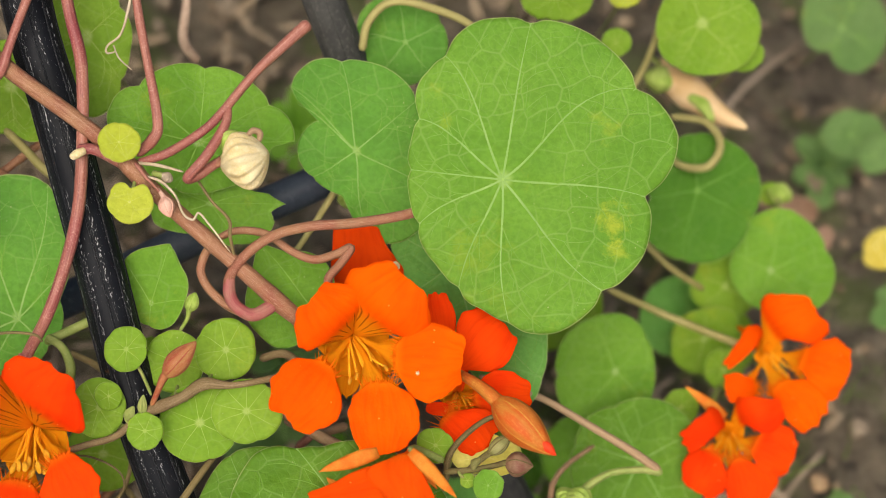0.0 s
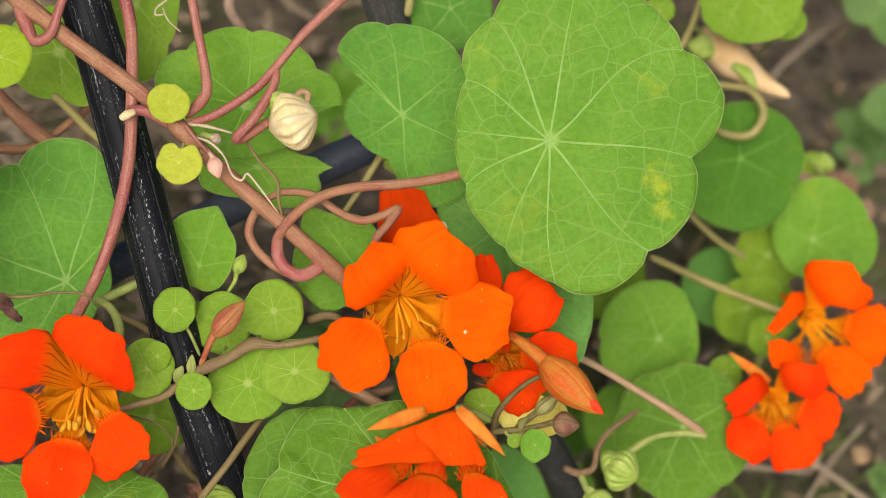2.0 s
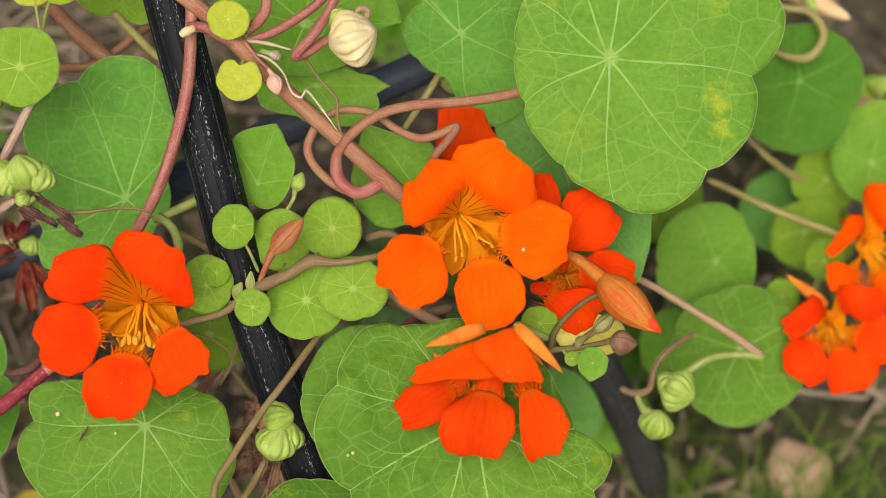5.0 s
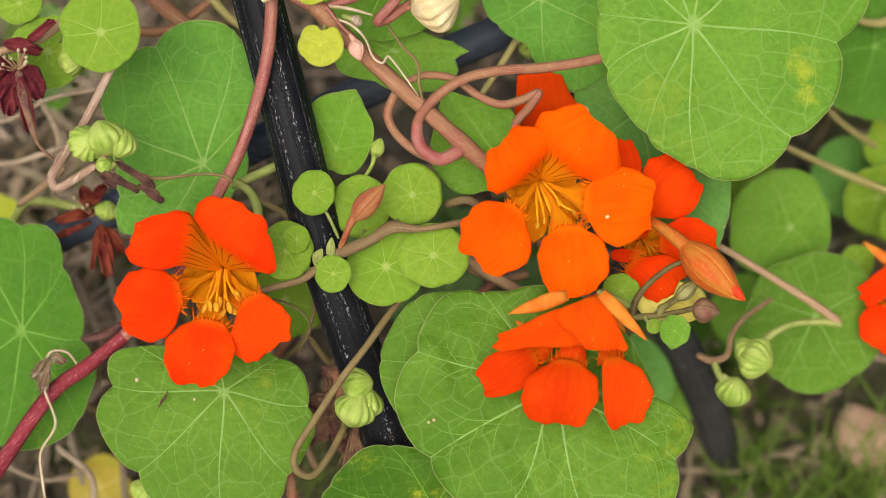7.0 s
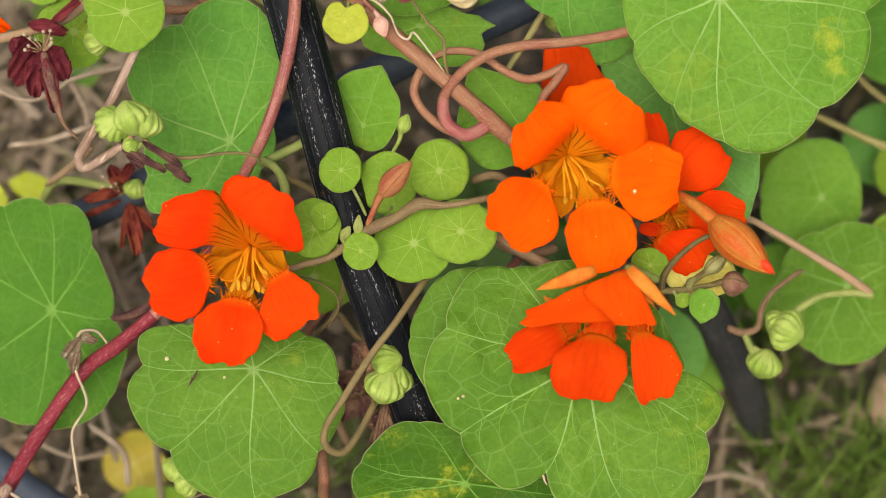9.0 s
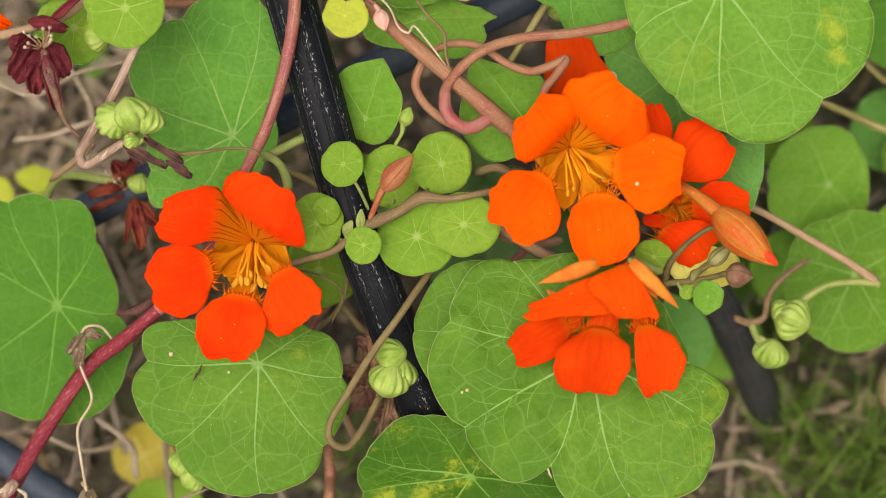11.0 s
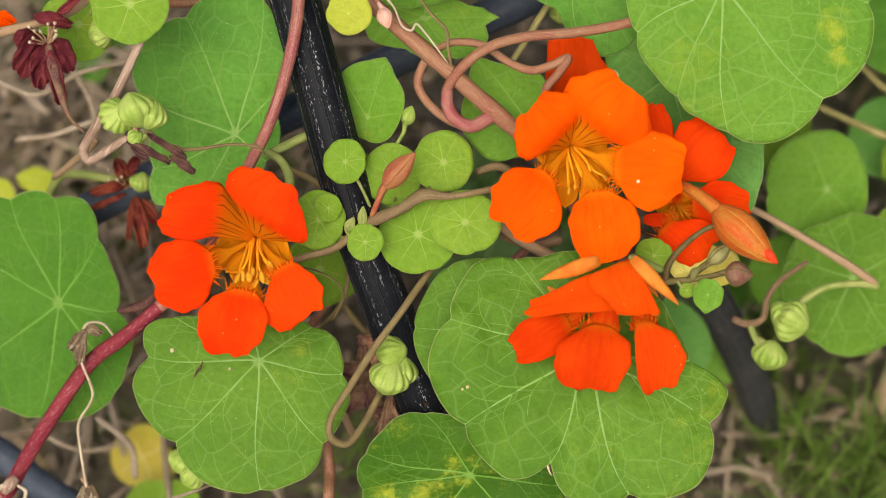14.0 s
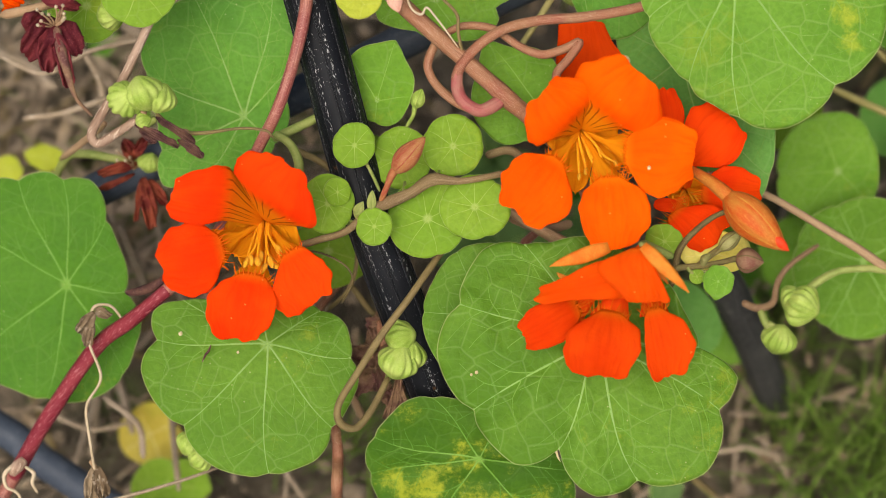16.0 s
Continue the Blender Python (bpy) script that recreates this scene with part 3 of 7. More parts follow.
    for b in vang:  # a column of points runs along each vein, so that the notches stay sharp
        j = min(range(na), key=lambda i: abs((angs[i] - b + math.pi) % (2 * math.pi) - math.pi))
        angs[j] = b
    verts, faces, uvs = [surf(0, 0)], [], [(0, 0)]
    for i in range(1, nr + 1):
        for j in range(na):
            rho = (i / nr) ** 0.85
            verts.append(surf(rho, angs[j]) + (Vector((0, 0, rnd.uniform(-1, 1) * mean * 0.004)) if i == nr else Vector()))
            uvs.append((rho, angs[j] / 6.2832))
    for j in range(na):
        faces.append((0, 1 + j, 1 + (j + 1) % na))
        for i in range(nr - 1):
            a, b = 1 + i * na + j, 1 + i * na + (j + 1) % na
            faces.append((a, a + na, b + na, b))
    m = Matrix.Identity(4)
    o = at(c)
    axes = [AX_U * e[0] + AX_V * e[1] + AX_W * e[2] for e in (e1, e2, nn)]
    for i in range(3):
        for k in range(3):
            m[i][k] = axes[k][i]
        m[i][3] = o[i]
    ob = thick(thing("leaf", (verts, faces, uvs), material, m, label or "round green nasturtium leaf with pale radiating veins", category, group))

    # raised veins: each runs from the stalk's joint to the rim, forking on the way

    def rib(vv, vf, track, w0, w1, up=0.00010):
        k0 = len(vv)
        for i, (rho, a) in enumerate(track):
            t = i / (len(track) - 1)
            p = surf(rho, a)
            q = surf(*track[min(i + 1, len(track) - 1)]) - surf(*track[max(i - 1, 0)])
            side = Vector((-q.y, q.x, 0))
            side = side.normalized() if side.length > 1e-9 else Vector((1, 0, 0))
            w = w0 + (w1 - w0) * t
            vv.extend([p - side * w + Vector((0, 0, up - 0.00012)), p + Vector((0, 0, w * 0.35 + up)), p + side * w + Vector((0, 0, up - 0.00012))])
        for i in range(len(track) - 1):
            a = k0 + i * 3
            vf.extend([(a, a + 3, a + 4, a + 1), (a + 1, a + 4, a + 5, a + 2)])

    w0 = vein_w * 0.0092 * (0.45 + 0.55 * min(1.3, mean / 0.03))
    vs = sorted(vang)
    for i, a in enumerate(vs):
        gl = (a - vs[i - 1]) % (2 * math.pi)
        gr = (vs[(i + 1) % len(vs)] - a) % (2 * math.pi)
        bow = own.get(a, rnd.uniform(-0.09, 0.09))
        vv, vf, nv, nf = [], [], [], []

        def run(r, k=a, h=bow):
            return k + h * math.sin(math.pi * r)

        rib(vv, vf, [(r, run(r)) for r in np.linspace(0.01, 0.985, 14)], w0, w0 * 0.22)
        if mean > 0.018:
            rib(vv, vf, [(0.972, a), (0.987, a), (0.999, a)], w0 * 0.2, w0 * 0.8)
        if mean >= 0.013:
            # side veins leave in turn to either side, thin out and break off where they meet those of the next main vein
            turn = rnd.choice((-1, 1))
            for k, r in enumerate((0.34, 0.47, 0.59, 0.70, 0.80)):
                turn = -turn
                gap = min(1.0, gl if turn < 0 else gr)
                r += rnd.uniform(-0.03, 0.03)
                far = min(0.965, r + 0.24 - 0.02 * k)
                knee = r + (far - r) * rnd.uniform(0.4, 0.55)
                a1, a2 = turn * gap * rnd.uniform(0.16, 0.22), turn * gap * rnd.uniform(0.36, 0.48)
                w = w0 * (0.44 - 0.05 * k)
                rib(nv, nf, [(r + (knee - r) * t, run(r) + a1 * t) for t in np.linspace(0, 1, 6)], w, w * 0.8, 0.00016)
                rib(nv, nf, [(knee + (far - knee) * t, run(r) + a1 + (a2 - a1) * t) for t in np.linspace(0, 1, 6)], w * 0.8, w * 0.45, 0.00016)
                if knee + 0.16 < 0.97 and k < 4:
                    rib(nv, nf, [(knee + 0.16 * t, run(r) + a1 * (1 - 0.35 * t)) for t in np.linspace(0, 1, 6)], w * 0.6, w * 0.35, 0.00016)
        part("vein", (vv, vf), veins, ob)
        if nv:
            part("vein_net", (nv, nf), {VEINS: VEINS_N, VEINS_D: VEINS_DN, VEINS_F: VEINS_N}.get(veins, veins), ob)

    # the stalk, from the middle of the underside
    if stalk is None:
        g = ground_w(c[0], c[1])
        stalk = [(c[0] + 0.1, c[1] - 0.1, c[2] * 0.6 + g * 0.4), (c[0] + 0.25, c[1] - 0.3, g - 0.6)]
    inv = m.inverted()
    pts = [Vector((0, 0, -0.0009))] + [inv @ at(p) for p in stalk]
    part("stalk", tube_geo(pts, stalk_r * 0.01, 8, 7, 0.05, leaf.count), stalk_material or STEM_GREEN, ob)
    return ob


leaf.count = 0


def petal_geo(base, tip, width, bend, cup, seed, broad=0.0, out=Vector((0, 0, 1)), rows=18, cols=15, ruffle=0.05, pointed=False):
    """A petal blade from its narrow claw to its rounded end. Metres."""
    axis = tip - base
    ln = axis.length
    d = axis.normalized()
    nrm = (out - d * out.dot(d)).normalized()
    side = d.cross(nrm)
    verts, faces, uvs = [], [], []
    pa, pb = 0.58 - 0.32 * broad, 0.28
    peak = (pa / (pa + pb)) ** pa * (pb / (pa + pb)) ** pb
    for i in range(rows + 1):
        s = 1 - (1 - i / rows) ** 1.45
        prof = max((s ** pa * max(0.0, 1 - s) ** pb) / peak, (0.16 + 0.3 * broad) * (1 - s) ** 3, 0.34 if i == rows else 0.0)
        if pointed:
            prof = math.sin(math.pi * min(1.0, (0.12 + 0.88 * s)) ** 0.75) ** 0.8 if s < 1 else 0.0
        for j in range(cols + 1):
            t = 2 * j / cols - 1
            h = width / 2 * prof
            tp = t * prof
            z = bend * math.sin(math.pi * min(1, s)) + cup * width * tp * tp * (0.3 + s)
            z += ruffle * width * s * noise.noise(Vector((tp * 2.3 + seed, s * 2.6, seed * 0.7)))
            z += ruffle * 0.6 * width * s * s * abs(tp) * math.sin(tp * 9 + s * 6 + seed) + 0.007 * width * s * math.cos(t * 15 + seed)
            wob = 1 + 0.09 * noise.noise(Vector((s * 5 + seed, t * 1.5, 3.0)))
            end = ln * (0.05 * noise.noise(Vector((tp * 4.0, seed * 1.7, 5.0))) + 0.03 * noise.noise(Vector((tp * 11.0, seed, 9.0))) + 0.02 * (t * prof) ** 2) * max(0.0, s - 0.7) / 0.3
            verts.append(base + d * (s * ln - end) + side * (t * h * wob) + nrm * z)
            uvs.append((j / cols, s))
    for i in range(rows):
        for j in range(cols):
            a = i * (cols + 1) + j
            faces.append((a, a + 1, a + cols + 2, a + cols + 1))
    return verts, faces, uvs


def blade_geo(base, tip, left, right, bend, cup, seed, root=None, rows=24, cols=18, ruffle=0.06):
    """A flat-ended petal. left, right: half widths at seven stations from its foot to its end. With root, an inner wall runs on
    from the foot down into the throat. Metres."""
    axis = tip - base
    ln = axis.length
    d = axis.normalized()
    nrm = (Vector((0, 0, 1)) - d * d.z).normalized()
    side = d.cross(nrm)
    stations = (0.0, 0.15, 0.35, 0.55, 0.75, 0.9, 1.0)

    def width(table, s):
        for i in range(6):
            if s <= stations[i + 1]:
                f = (s - stations[i]) / (stations[i + 1] - stations[i])
                if i == 5:
                    last = min(table[6], table[5] * 0.4)
                    return last + (table[5] - last) * math.sqrt(max(0.0, 1 - f * f))
                a, b, c, e = table[max(0, i - 1)], table[i], table[i + 1], table[min(5, i + 2)]
                return max(0.0, 0.5 * (2 * b + (c - a) * f + (2 * a - 5 * b + 4 * c - e) * f * f + (3 * b - a - 3 * c + e) * f ** 3))
        return min(table[6], table[5] * 0.4)

    big = max(max(left), max(right))
    corner = 0.1

    def place(s, t):
        w = width(right if t > 0 else left, s) * abs(t)
        x = math.copysign(w, t)
        q = x / big
        z = bend * math.sin(math.pi * min(1.0, 0.08 + 0.92 * s) ** 0.9) + cup * big * q * q * (0.3 + 0.7 * s)
        z += ruffle * big * (0.2 + s) * noise.noise(Vector((q * 1.7 + seed, s * 1.9, seed * 0.7)))
        z += 0.024 * big * s * noise.noise(Vector((q * 6.5 + seed * 3, s * 1.4, 2.0))) + ruffle * 0.7 * big * s * s * abs(q) * math.sin(q * 7 + s * 5 + seed)
        z += 0.045 * big * s * math.sin(q * 4.2 + seed * 2.1)
        ends = max(0.0, s - 0.6) / 0.4
        notch = ln * ends * (0.09 * noise.noise(Vector((q * 2.8, seed * 1.7, 5.0))) + 0.03 * noise.noise(Vector((q * 6.0, seed, 9.0))))
        wob = 1 + 0.08 * noise.noise(Vector((s * 6 + seed, math.copysign(1.5, t), 3.0))) * abs(t)
        turn_in = ln * corner * (1 - s) ** 3 * t ** 4
        return base + d * (s * ln - notch + turn_in) + side * (x * wob) + nrm * z

    verts, faces, uvs = [], [], []
    inner = 9 if root is not None else 0
    for i in range(inner):
        f = i / inner
        for j in range(cols + 1):
            t = 2 * j / cols - 1
            end = place(0.0, t)
            start = root + side * (t * 0.0014)
            p = start.lerp(end, f ** 1.15)
            p.z = start.z + (end.z - start.z) * (0.75 * f ** 0.8 + 0.25 * f * f)
            verts.append(p + Vector((0, 0, 0.00025 * math.cos(t * 12 + seed) * f)))
            uvs.append((j / cols, 0.42 * f))
    for i in range(rows + 1):
        s = 1 - (1 - i / rows) ** 1.5
        for j in range(cols + 1):
            verts.append(place(s, 2 * j / cols - 1))
            uvs.append((j / cols, 0.42 + 0.58 * s if inner else s))
    for i in range(inner + rows):
        for j in range(cols):
            a = i * (cols + 1) + j
            faces.append((a, a + 1, a + cols + 2, a + cols + 1))
    return verts, faces, uvs


def blob_geo(p, axis, length, radius, rings=8, sides=12, power=1.0, ribs=0, depth=0.0, tipness=0.0, twist=0.0):
    """A seed, bud or anther: a closed swelling along an axis, with optional ribs. Metres."""
    d = Vector(axis).normalized()
    u = d.orthogonal().normalized()
    v = d.cross(u)
    verts, faces = [p.copy()], []
    for i in range(1, rings):
        s = i / rings
        r = radius * math.sin(math.pi * s ** (1 - 0.45 * tipness)) ** power
        for k in range(sides):
            a = 2 * math.pi * k / sides + twist * s
            q = r * (1 + depth * math.cos(ribs * a - ribs * twist * s)) if ribs else r
            verts.append(p + d * (s * length) + (u * math.cos(a) + v * math.sin(a)) * q)
    verts.append(p + d * length)
    for k in range(sides):
        faces.append((0, 1 + (k + 1) % sides, 1 + k))
        for i in range(rings - 2):
            a, b = 1 + i * sides + k, 1 + i * sides + (k + 1) % sides
            faces.append((a, b, b + sides, a + sides))
        faces.append((1 + (rings - 2) * sides + k, 1 + (rings - 2) * sides + (k + 1) % sides, len(verts) - 1))
    return verts, faces


def joined(geos):
    verts, faces = [], []
    for v, f in geos:
        k = len(verts)
        verts += v
        faces += [tuple(i + k for i in q) for q in f]
    return verts, faces


def flower(c, root, petals, label, mats, throat_r=0.6, stamens=8, lean=(0.0, -1.0), spread=0.45, reach=1.0, lift=0.9, anther=1.0, sepals=(),
           calyx=(), stalk=None, stalk_material=None, fringe=1.0, group="nasturtium flowers"):
    """A nasturtium flower. c: the middle of its mouth; root: the bottom of its throat. petals: foot, end, half widths left and right
    from foot to end, bend, cup, and kind: 1 an upper petal with a lined inner wall, 0 a lower one on a narrow fringed claw, 2 plain."""
    flower.count += 1
    rnd = random.Random(flower.count * 31)
    ob = holder("nasturtium_flower", plant_frame(c), label, "flower", group)
    low, upper = mats
    bottom = rel(root, c)
    mouth = (-bottom).normalized()
    for i, (b, t, left, right, bend, cup, kind) in enumerate(petals):
        base, tip = rel(b, c), rel(t, c)
        seed = flower.count * 5 + i * 1.9
        geo = blade_geo(base, tip, [x * 0.01 for x in left], [x * 0.01 for x in right], bend * 0.01, cup, seed, bottom if kind == 1 else None)
        thick(part("petal", geo, upper if kind else low, ob), 0.0003)
        if kind:
            continue
        d = (tip - base).normalized()
        side = d.cross(Vector((0, 0, 1))).normalized()
        foot = (left[0] + right[0]) * 0.005
        # the claw that ties the blade to the throat
        vs, fs, us = [], [], []
        mid = base.lerp(bottom, 0.5) - mouth * 0.0005
        line = spline([bottom, mid, base + d * 0.002 - Vector((0, 0, 0.0003))], 5)
        for k, q in enumerate(line):
            f = k / (len(line) - 1)
            for e in (-1, -0.4, 0.4, 1):
                vs.append(q + side * (e * (0.0006 + 0.0007 * f + foot * 0.95 * max(0.0, f - 0.6) / 0.4)) + Vector((0, 0, -0.0004 * e * e)))
                us.append((0.5 + 0.3 * e, 0.1 + 0.2 * f))
        for k in range(len(line) - 1):
            for e in range(3):
                a = k * 4 + e
                fs.append((a, a + 1, a + 5, a + 4))
        thick(part("claw", (vs, fs, us), THROAT if throat_r else low, ob), 0.0003)
        if fringe:
            hairs = []
            for k in range(24):
                f = (k + rnd.uniform(-0.4, 0.4)) / 11.5 - 1
                st = base + d * (0.0012 + 0.0006 * abs(f)) + side * (f * foot * 1.05) + Vector((0, 0, 0.0004))
                en = st - d * rnd.uniform(0.0014, 0.0042) * fringe + side * (f * 0.0016 + rnd.uniform(-0.0009, 0.0009)) + Vector((0, 0, rnd.uniform(-0.001, 0.0022)))
                g = tube_geo([st, st.lerp(en, 0.5) + Vector((0, 0, 0.0004)), en], (0.00021, 0.00007), 4, 2, 0)
                hairs.append((g[0], g[1]))
            part("fringe", joined(hairs), low, ob, "fringed petal base")
    if throat_r > 0:
        # the funnel behind the petals
        u = mouth.orthogonal().normalized()
        v = mouth.cross(u)
        vs, fs, us = [], [], []
        for i in range(8):
            s = i / 7
            r = 0.01 * throat_r * (0.2 + 0.8 * s ** 1.3)
            for k in range(25):
                a = 2 * math.pi * k / 25
                q = r * (1 + 0.10 * math.cos(5 * a + 0.6) * s)
                vs.append(bottom * (1.12 - 0.55 * s) + (u * math.cos(a) + v * math.sin(a)) * q)
                us.append((k / 25, s * 0.3))
        for i in range(7):
            for k in range(25):
                a, b = i * 25 + k, i * 25 + (k + 1) % 25
                fs.append((a, b, b + 25, a + 25))
        fs.append(tuple(range(24, -1, -1)))
        thick(part("throat", (vs, fs, us), THROAT, ob, "yellow-orange throat"), 0.0003)
        tail = bottom - mouth * 0.02
        part("spur", tube_geo([bottom - mouth * 0.001, bottom - mouth * 0.009 + Vector((0, 0.001, 0)), tail], (0.0022, 0.0016, 0.0006), 8, 5, 0.05)[:2], low, ob)
    for t, w in calyx:
        # sepals of the funnel that show between the petals
        tip = rel(t, c)
        thick(part("calyx_lobe", petal_geo(bottom - mouth * 0.001, tip, w * 0.01, -0.001, 0.2, rnd.random() * 9, 0.7, Vector((0, 0, 1)), 10, 7, 0.03), THROAT, ob, "ochre calyx lobe between the petals"), 0.0003)
    lean_v = Vector((lean[0], lean[1], 0.0))
    for k in range(stamens):
        f = (k + 0.5) / stamens * 2 - 1
        across = Vector((-lean[1], lean[0], 0.0))
        start = bottom + across * (f * 0.0018) + lean_v * rnd.uniform(-0.0006, 0.0012) + mouth * 0.001
        end = start + (lean_v * rnd.uniform(0.45, 1.0) * reach + across * f * spread * rnd.uniform(0.6, 1.2)) * 0.01 + mouth * (0.01 * lift * rnd.uniform(0.8, 1.15))
        mid = start.lerp(end, 0.5) + mouth * 0.0018 + across * rnd.uniform(-0.0012, 0.0012) + lean_v * rnd.uniform(-0.0008, 0.0008)
        fil = part("stamen", tube_geo([start, mid, end], (0.00045, 0.0003), 6, 4, 0)[:2], STAMEN, ob)
        ax = (end - mid).normalized() + Vector((rnd.uniform(-0.5, 0.5), rnd.uniform(-0.7, 0.1), 0.15))
        part("anther", blob_geo(end - ax.normalized() * 0.0014 * anther, ax, 0.0042 * anther, 0.00085 * anther, 6, 8, 0.6, 2, 0.25), ANTHER, fil)
    for b, t, w in sepals:
        base, tip = rel(b, c), rel(t, c)
        thick(part("sepal", petal_geo(base, tip, w * 0.01, 0.0012, -0.15, rnd.random() * 9, 0.5, Vector((0, 0, 1)), 10, 5, 0.02, True), SEPAL, ob, "narrow orange sepal"), 0.0004)
    if stalk:
        child_stem("pedicel", [tuple(root)] + list(stalk), 0.1, stalk_material or STEM_GREEN, ob, c)
    return ob


flower.count = 0


def pod(c, lobes, material, label, stalk=None, stalk_material=None, group="seed pods", ribs=6.5, deep=0.13, wavy=1.1):
    """A seed pod of two or three ribbed lobes. lobes: offset u, v, w, radius, axis."""
    ob = holder("seed_pod", plant_frame(c), label, "seed pod", group)
    for i, (du, dv, dw, r, ax) in enumerate(lobes):
        a = Vector(ax).normalized()
        p = Vector((du, dv, dw)) * 0.01 - a * (r * 0.0095)
        verts, faces = [], []
        d = a
        u = d.orthogonal().normalized()
        v = d.cross(u)
        rings, sides = 18, 60
        for j in range(rings + 1):
            s = j / rings
            for k in range(sides):
                an = 2 * math.pi * k / sides
                rr = r * 0.01 * max(0.0, math.sin(math.pi * (0.02 + 0.96 * s))) ** 0.75
                wrink = noise.noise(Vector((math.cos(an) * 1.6 + i * 4, math.sin(an) * 1.6, s * 2.2 + c[0])))
                ridge = deep * (abs(math.cos(ribs * an + wavy * wrink + 0.7 * wavy * s)) ** 0.55 * 2 - 1.2) * math.sin(math.pi * s) + 0.05 * wrink
                verts.append(p + d * (s * r * 0.019) + (u * math.cos(an) + v * math.sin(an)) * (rr * (1 + ridge)))
        for j in range(rings):
            for k in range(sides):
                q, b = j * sides + k, j * sides + (k + 1) % sides
                faces.append((q, b, b + sides, q + sides))
        faces.append(tuple(range(sides - 1, -1, -1)))
        faces.append(tuple(rings * sides + k for k in range(sides)))
        part("lobe", (verts, faces), material, ob)
    if stalk:
        child_stem("pedicel", [c] + list(stalk), 0.09, stalk_material or STEM_GREEN, ob, c)
    return ob


# ---- ground: one sheet of soil to the horizon ----
def ground():
    n = 150
    k = np.linspace(-1, 1, n)
    xs = np.sinh(k * 7.6) / np.sinh(7.6) * 400
    verts, faces = [], []
    for y in xs:
        for x in xs:
            near = max(0.0, 1 - math.hypot(x, y) / 3.0)
            z = 0.014 * noise.fractal(Vector((x * 9, y * 9, 0.3)), 1.0, 2.0, 5) * near - 0.006
            z += 0.006 * noise.noise(Vector((x * 60, y * 60, 2.0))) * near
            verts.append((x, y, z))
    for j in range(n - 1):
        for i in range(n - 1):
            a = j * n + i
            faces.append((a, a + 1, a + n + 1, a + n))
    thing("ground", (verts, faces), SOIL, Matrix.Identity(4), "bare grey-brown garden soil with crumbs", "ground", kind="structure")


ground()


# ---- black tube support ----
def tube_thing(pts, r, label, material=None, ridges=0):
    ob = stem("support_tube", pts, r, material or POST, label, "plant support", "black support tubes", 24, 14, 0.012)
    path = spline([rel(p, pts[0]) for p in pts], 14)
    rad = r * 0.01
    for k in range(ridges):
        line, up = [], None
        for i, p in enumerate(path):
            d = (path[min(i + 1, len(path) - 1)] - path[max(i - 1, 0)]).normalized()
            up = d.orthogonal().normalized() if up is None else up
            up = (up - d * up.dot(d)).normalized()
            a = 2 * math.pi * (k + 0.5) / ridges
            line.append(p + (up * math.cos(a) + d.cross(up) * math.sin(a)) * rad * 0.985)
        part("ridge", tube_geo(line, rad * 0.055, 6, 1, 0.2, k), material or POST, ob, "worn ridge along the tube")
    part("end_cap", blob_geo(path[0] - (path[1] - path[0]).normalized() * 0.004, path[1] - path[0], 0.008, rad * 0.98, 8, 20, 0.35), material or POST, ob)
    return ob


tube_thing([(-5.88, 18.17, -1.4), (-5.28, 11.67, -1.9), (-4.36, 8.11, -2.2), (-3.4, 4.53, -2.5), (-2.34, 0.47, -2.9), (-1.35, -2.43, -3.5), (-0.52, -4.82, -4.3), (0.0, -5.9, -6.3), (0.5, -6.6, -10.0), (0.7, -6.9, -20)], 0.65, "upright black plastic-coated tube with white scuff marks, stems wound round it", None, 9)
tube_thing([(1.19, 15.11, -4), (3.01, 10.88, -6), (4.42, 6.98, -7.5), (6.77, 0.33, -9.5), (8.35, -2.45, -11), (9.53, -4.45, -13.5), (11.01, -7.21, -18.5)], 0.58, "black support tube standing in the soil behind the flowers", POST_DULL, 9)
tube_thing([(-20.26, -3.66, -9), (-12.95, -0.55, -8), (-9.88, 1.01, -7.5), (-4.1, 3.69, -7.2), (-0.98, 5.22, -7), (2.44, 6.76, -7), (3.6, 7.35, -7.2)], 0.52, "slanting grey-black crossbar tube of the support", TUBE_GREY)
tube_thing([(-18.38, -3.69, -9.5), (-13.74, -6.48, -10), (-12.42, -7.57, -10.2), (-9.04, -9.84, -10.6), (-6.82, -12.37, -16)], 0.49, "low grey-black tube close to the soil", TUBE_GREY)

# ---- main stems ----
main_stem = stem("main_stem", [(-7.79, 10.88, -1), (-6.33, 9.86, -1), (-5.16, 8.91, -1), (-3.28, 7.5, -1.1), (-1.67, 5.95, -1.2), (-0.21, 4.64, -1.4), (0.97, 3.61, -1.5), (2.29, 2.43, -1.8), (3.35, 1.21, -2.6), (4.31, -1.28, -4.5)], [0.2, 0.22, 0.22, 0.22, 0.22, 0.22, 0.22, 0.22, 0.2, 0.16], STEM_BROWN, "thick pinkish-brown speckled stem crossing the black tube")
child_stem("node", [(-2.65, 6.96, -1), (-2.35, 6.64, -0.95), (-2.07, 6.32, -1), (-1.87, 6.12, -1.1)], [0.21, 0.26, 0.24, 0.21], STEM_BROWN, main_stem, (-7.79, 10.88, -1))
child_stem("node", [(-6.8, 10.18, -1), (-6.47, 9.94, -0.95), (-6.15, 9.68, -0.98), (-5.89, 9.48, -1)], [0.2, 0.26, 0.25, 0.2], STEM_BROWN, main_stem, (-7.79, 10.88, -1))
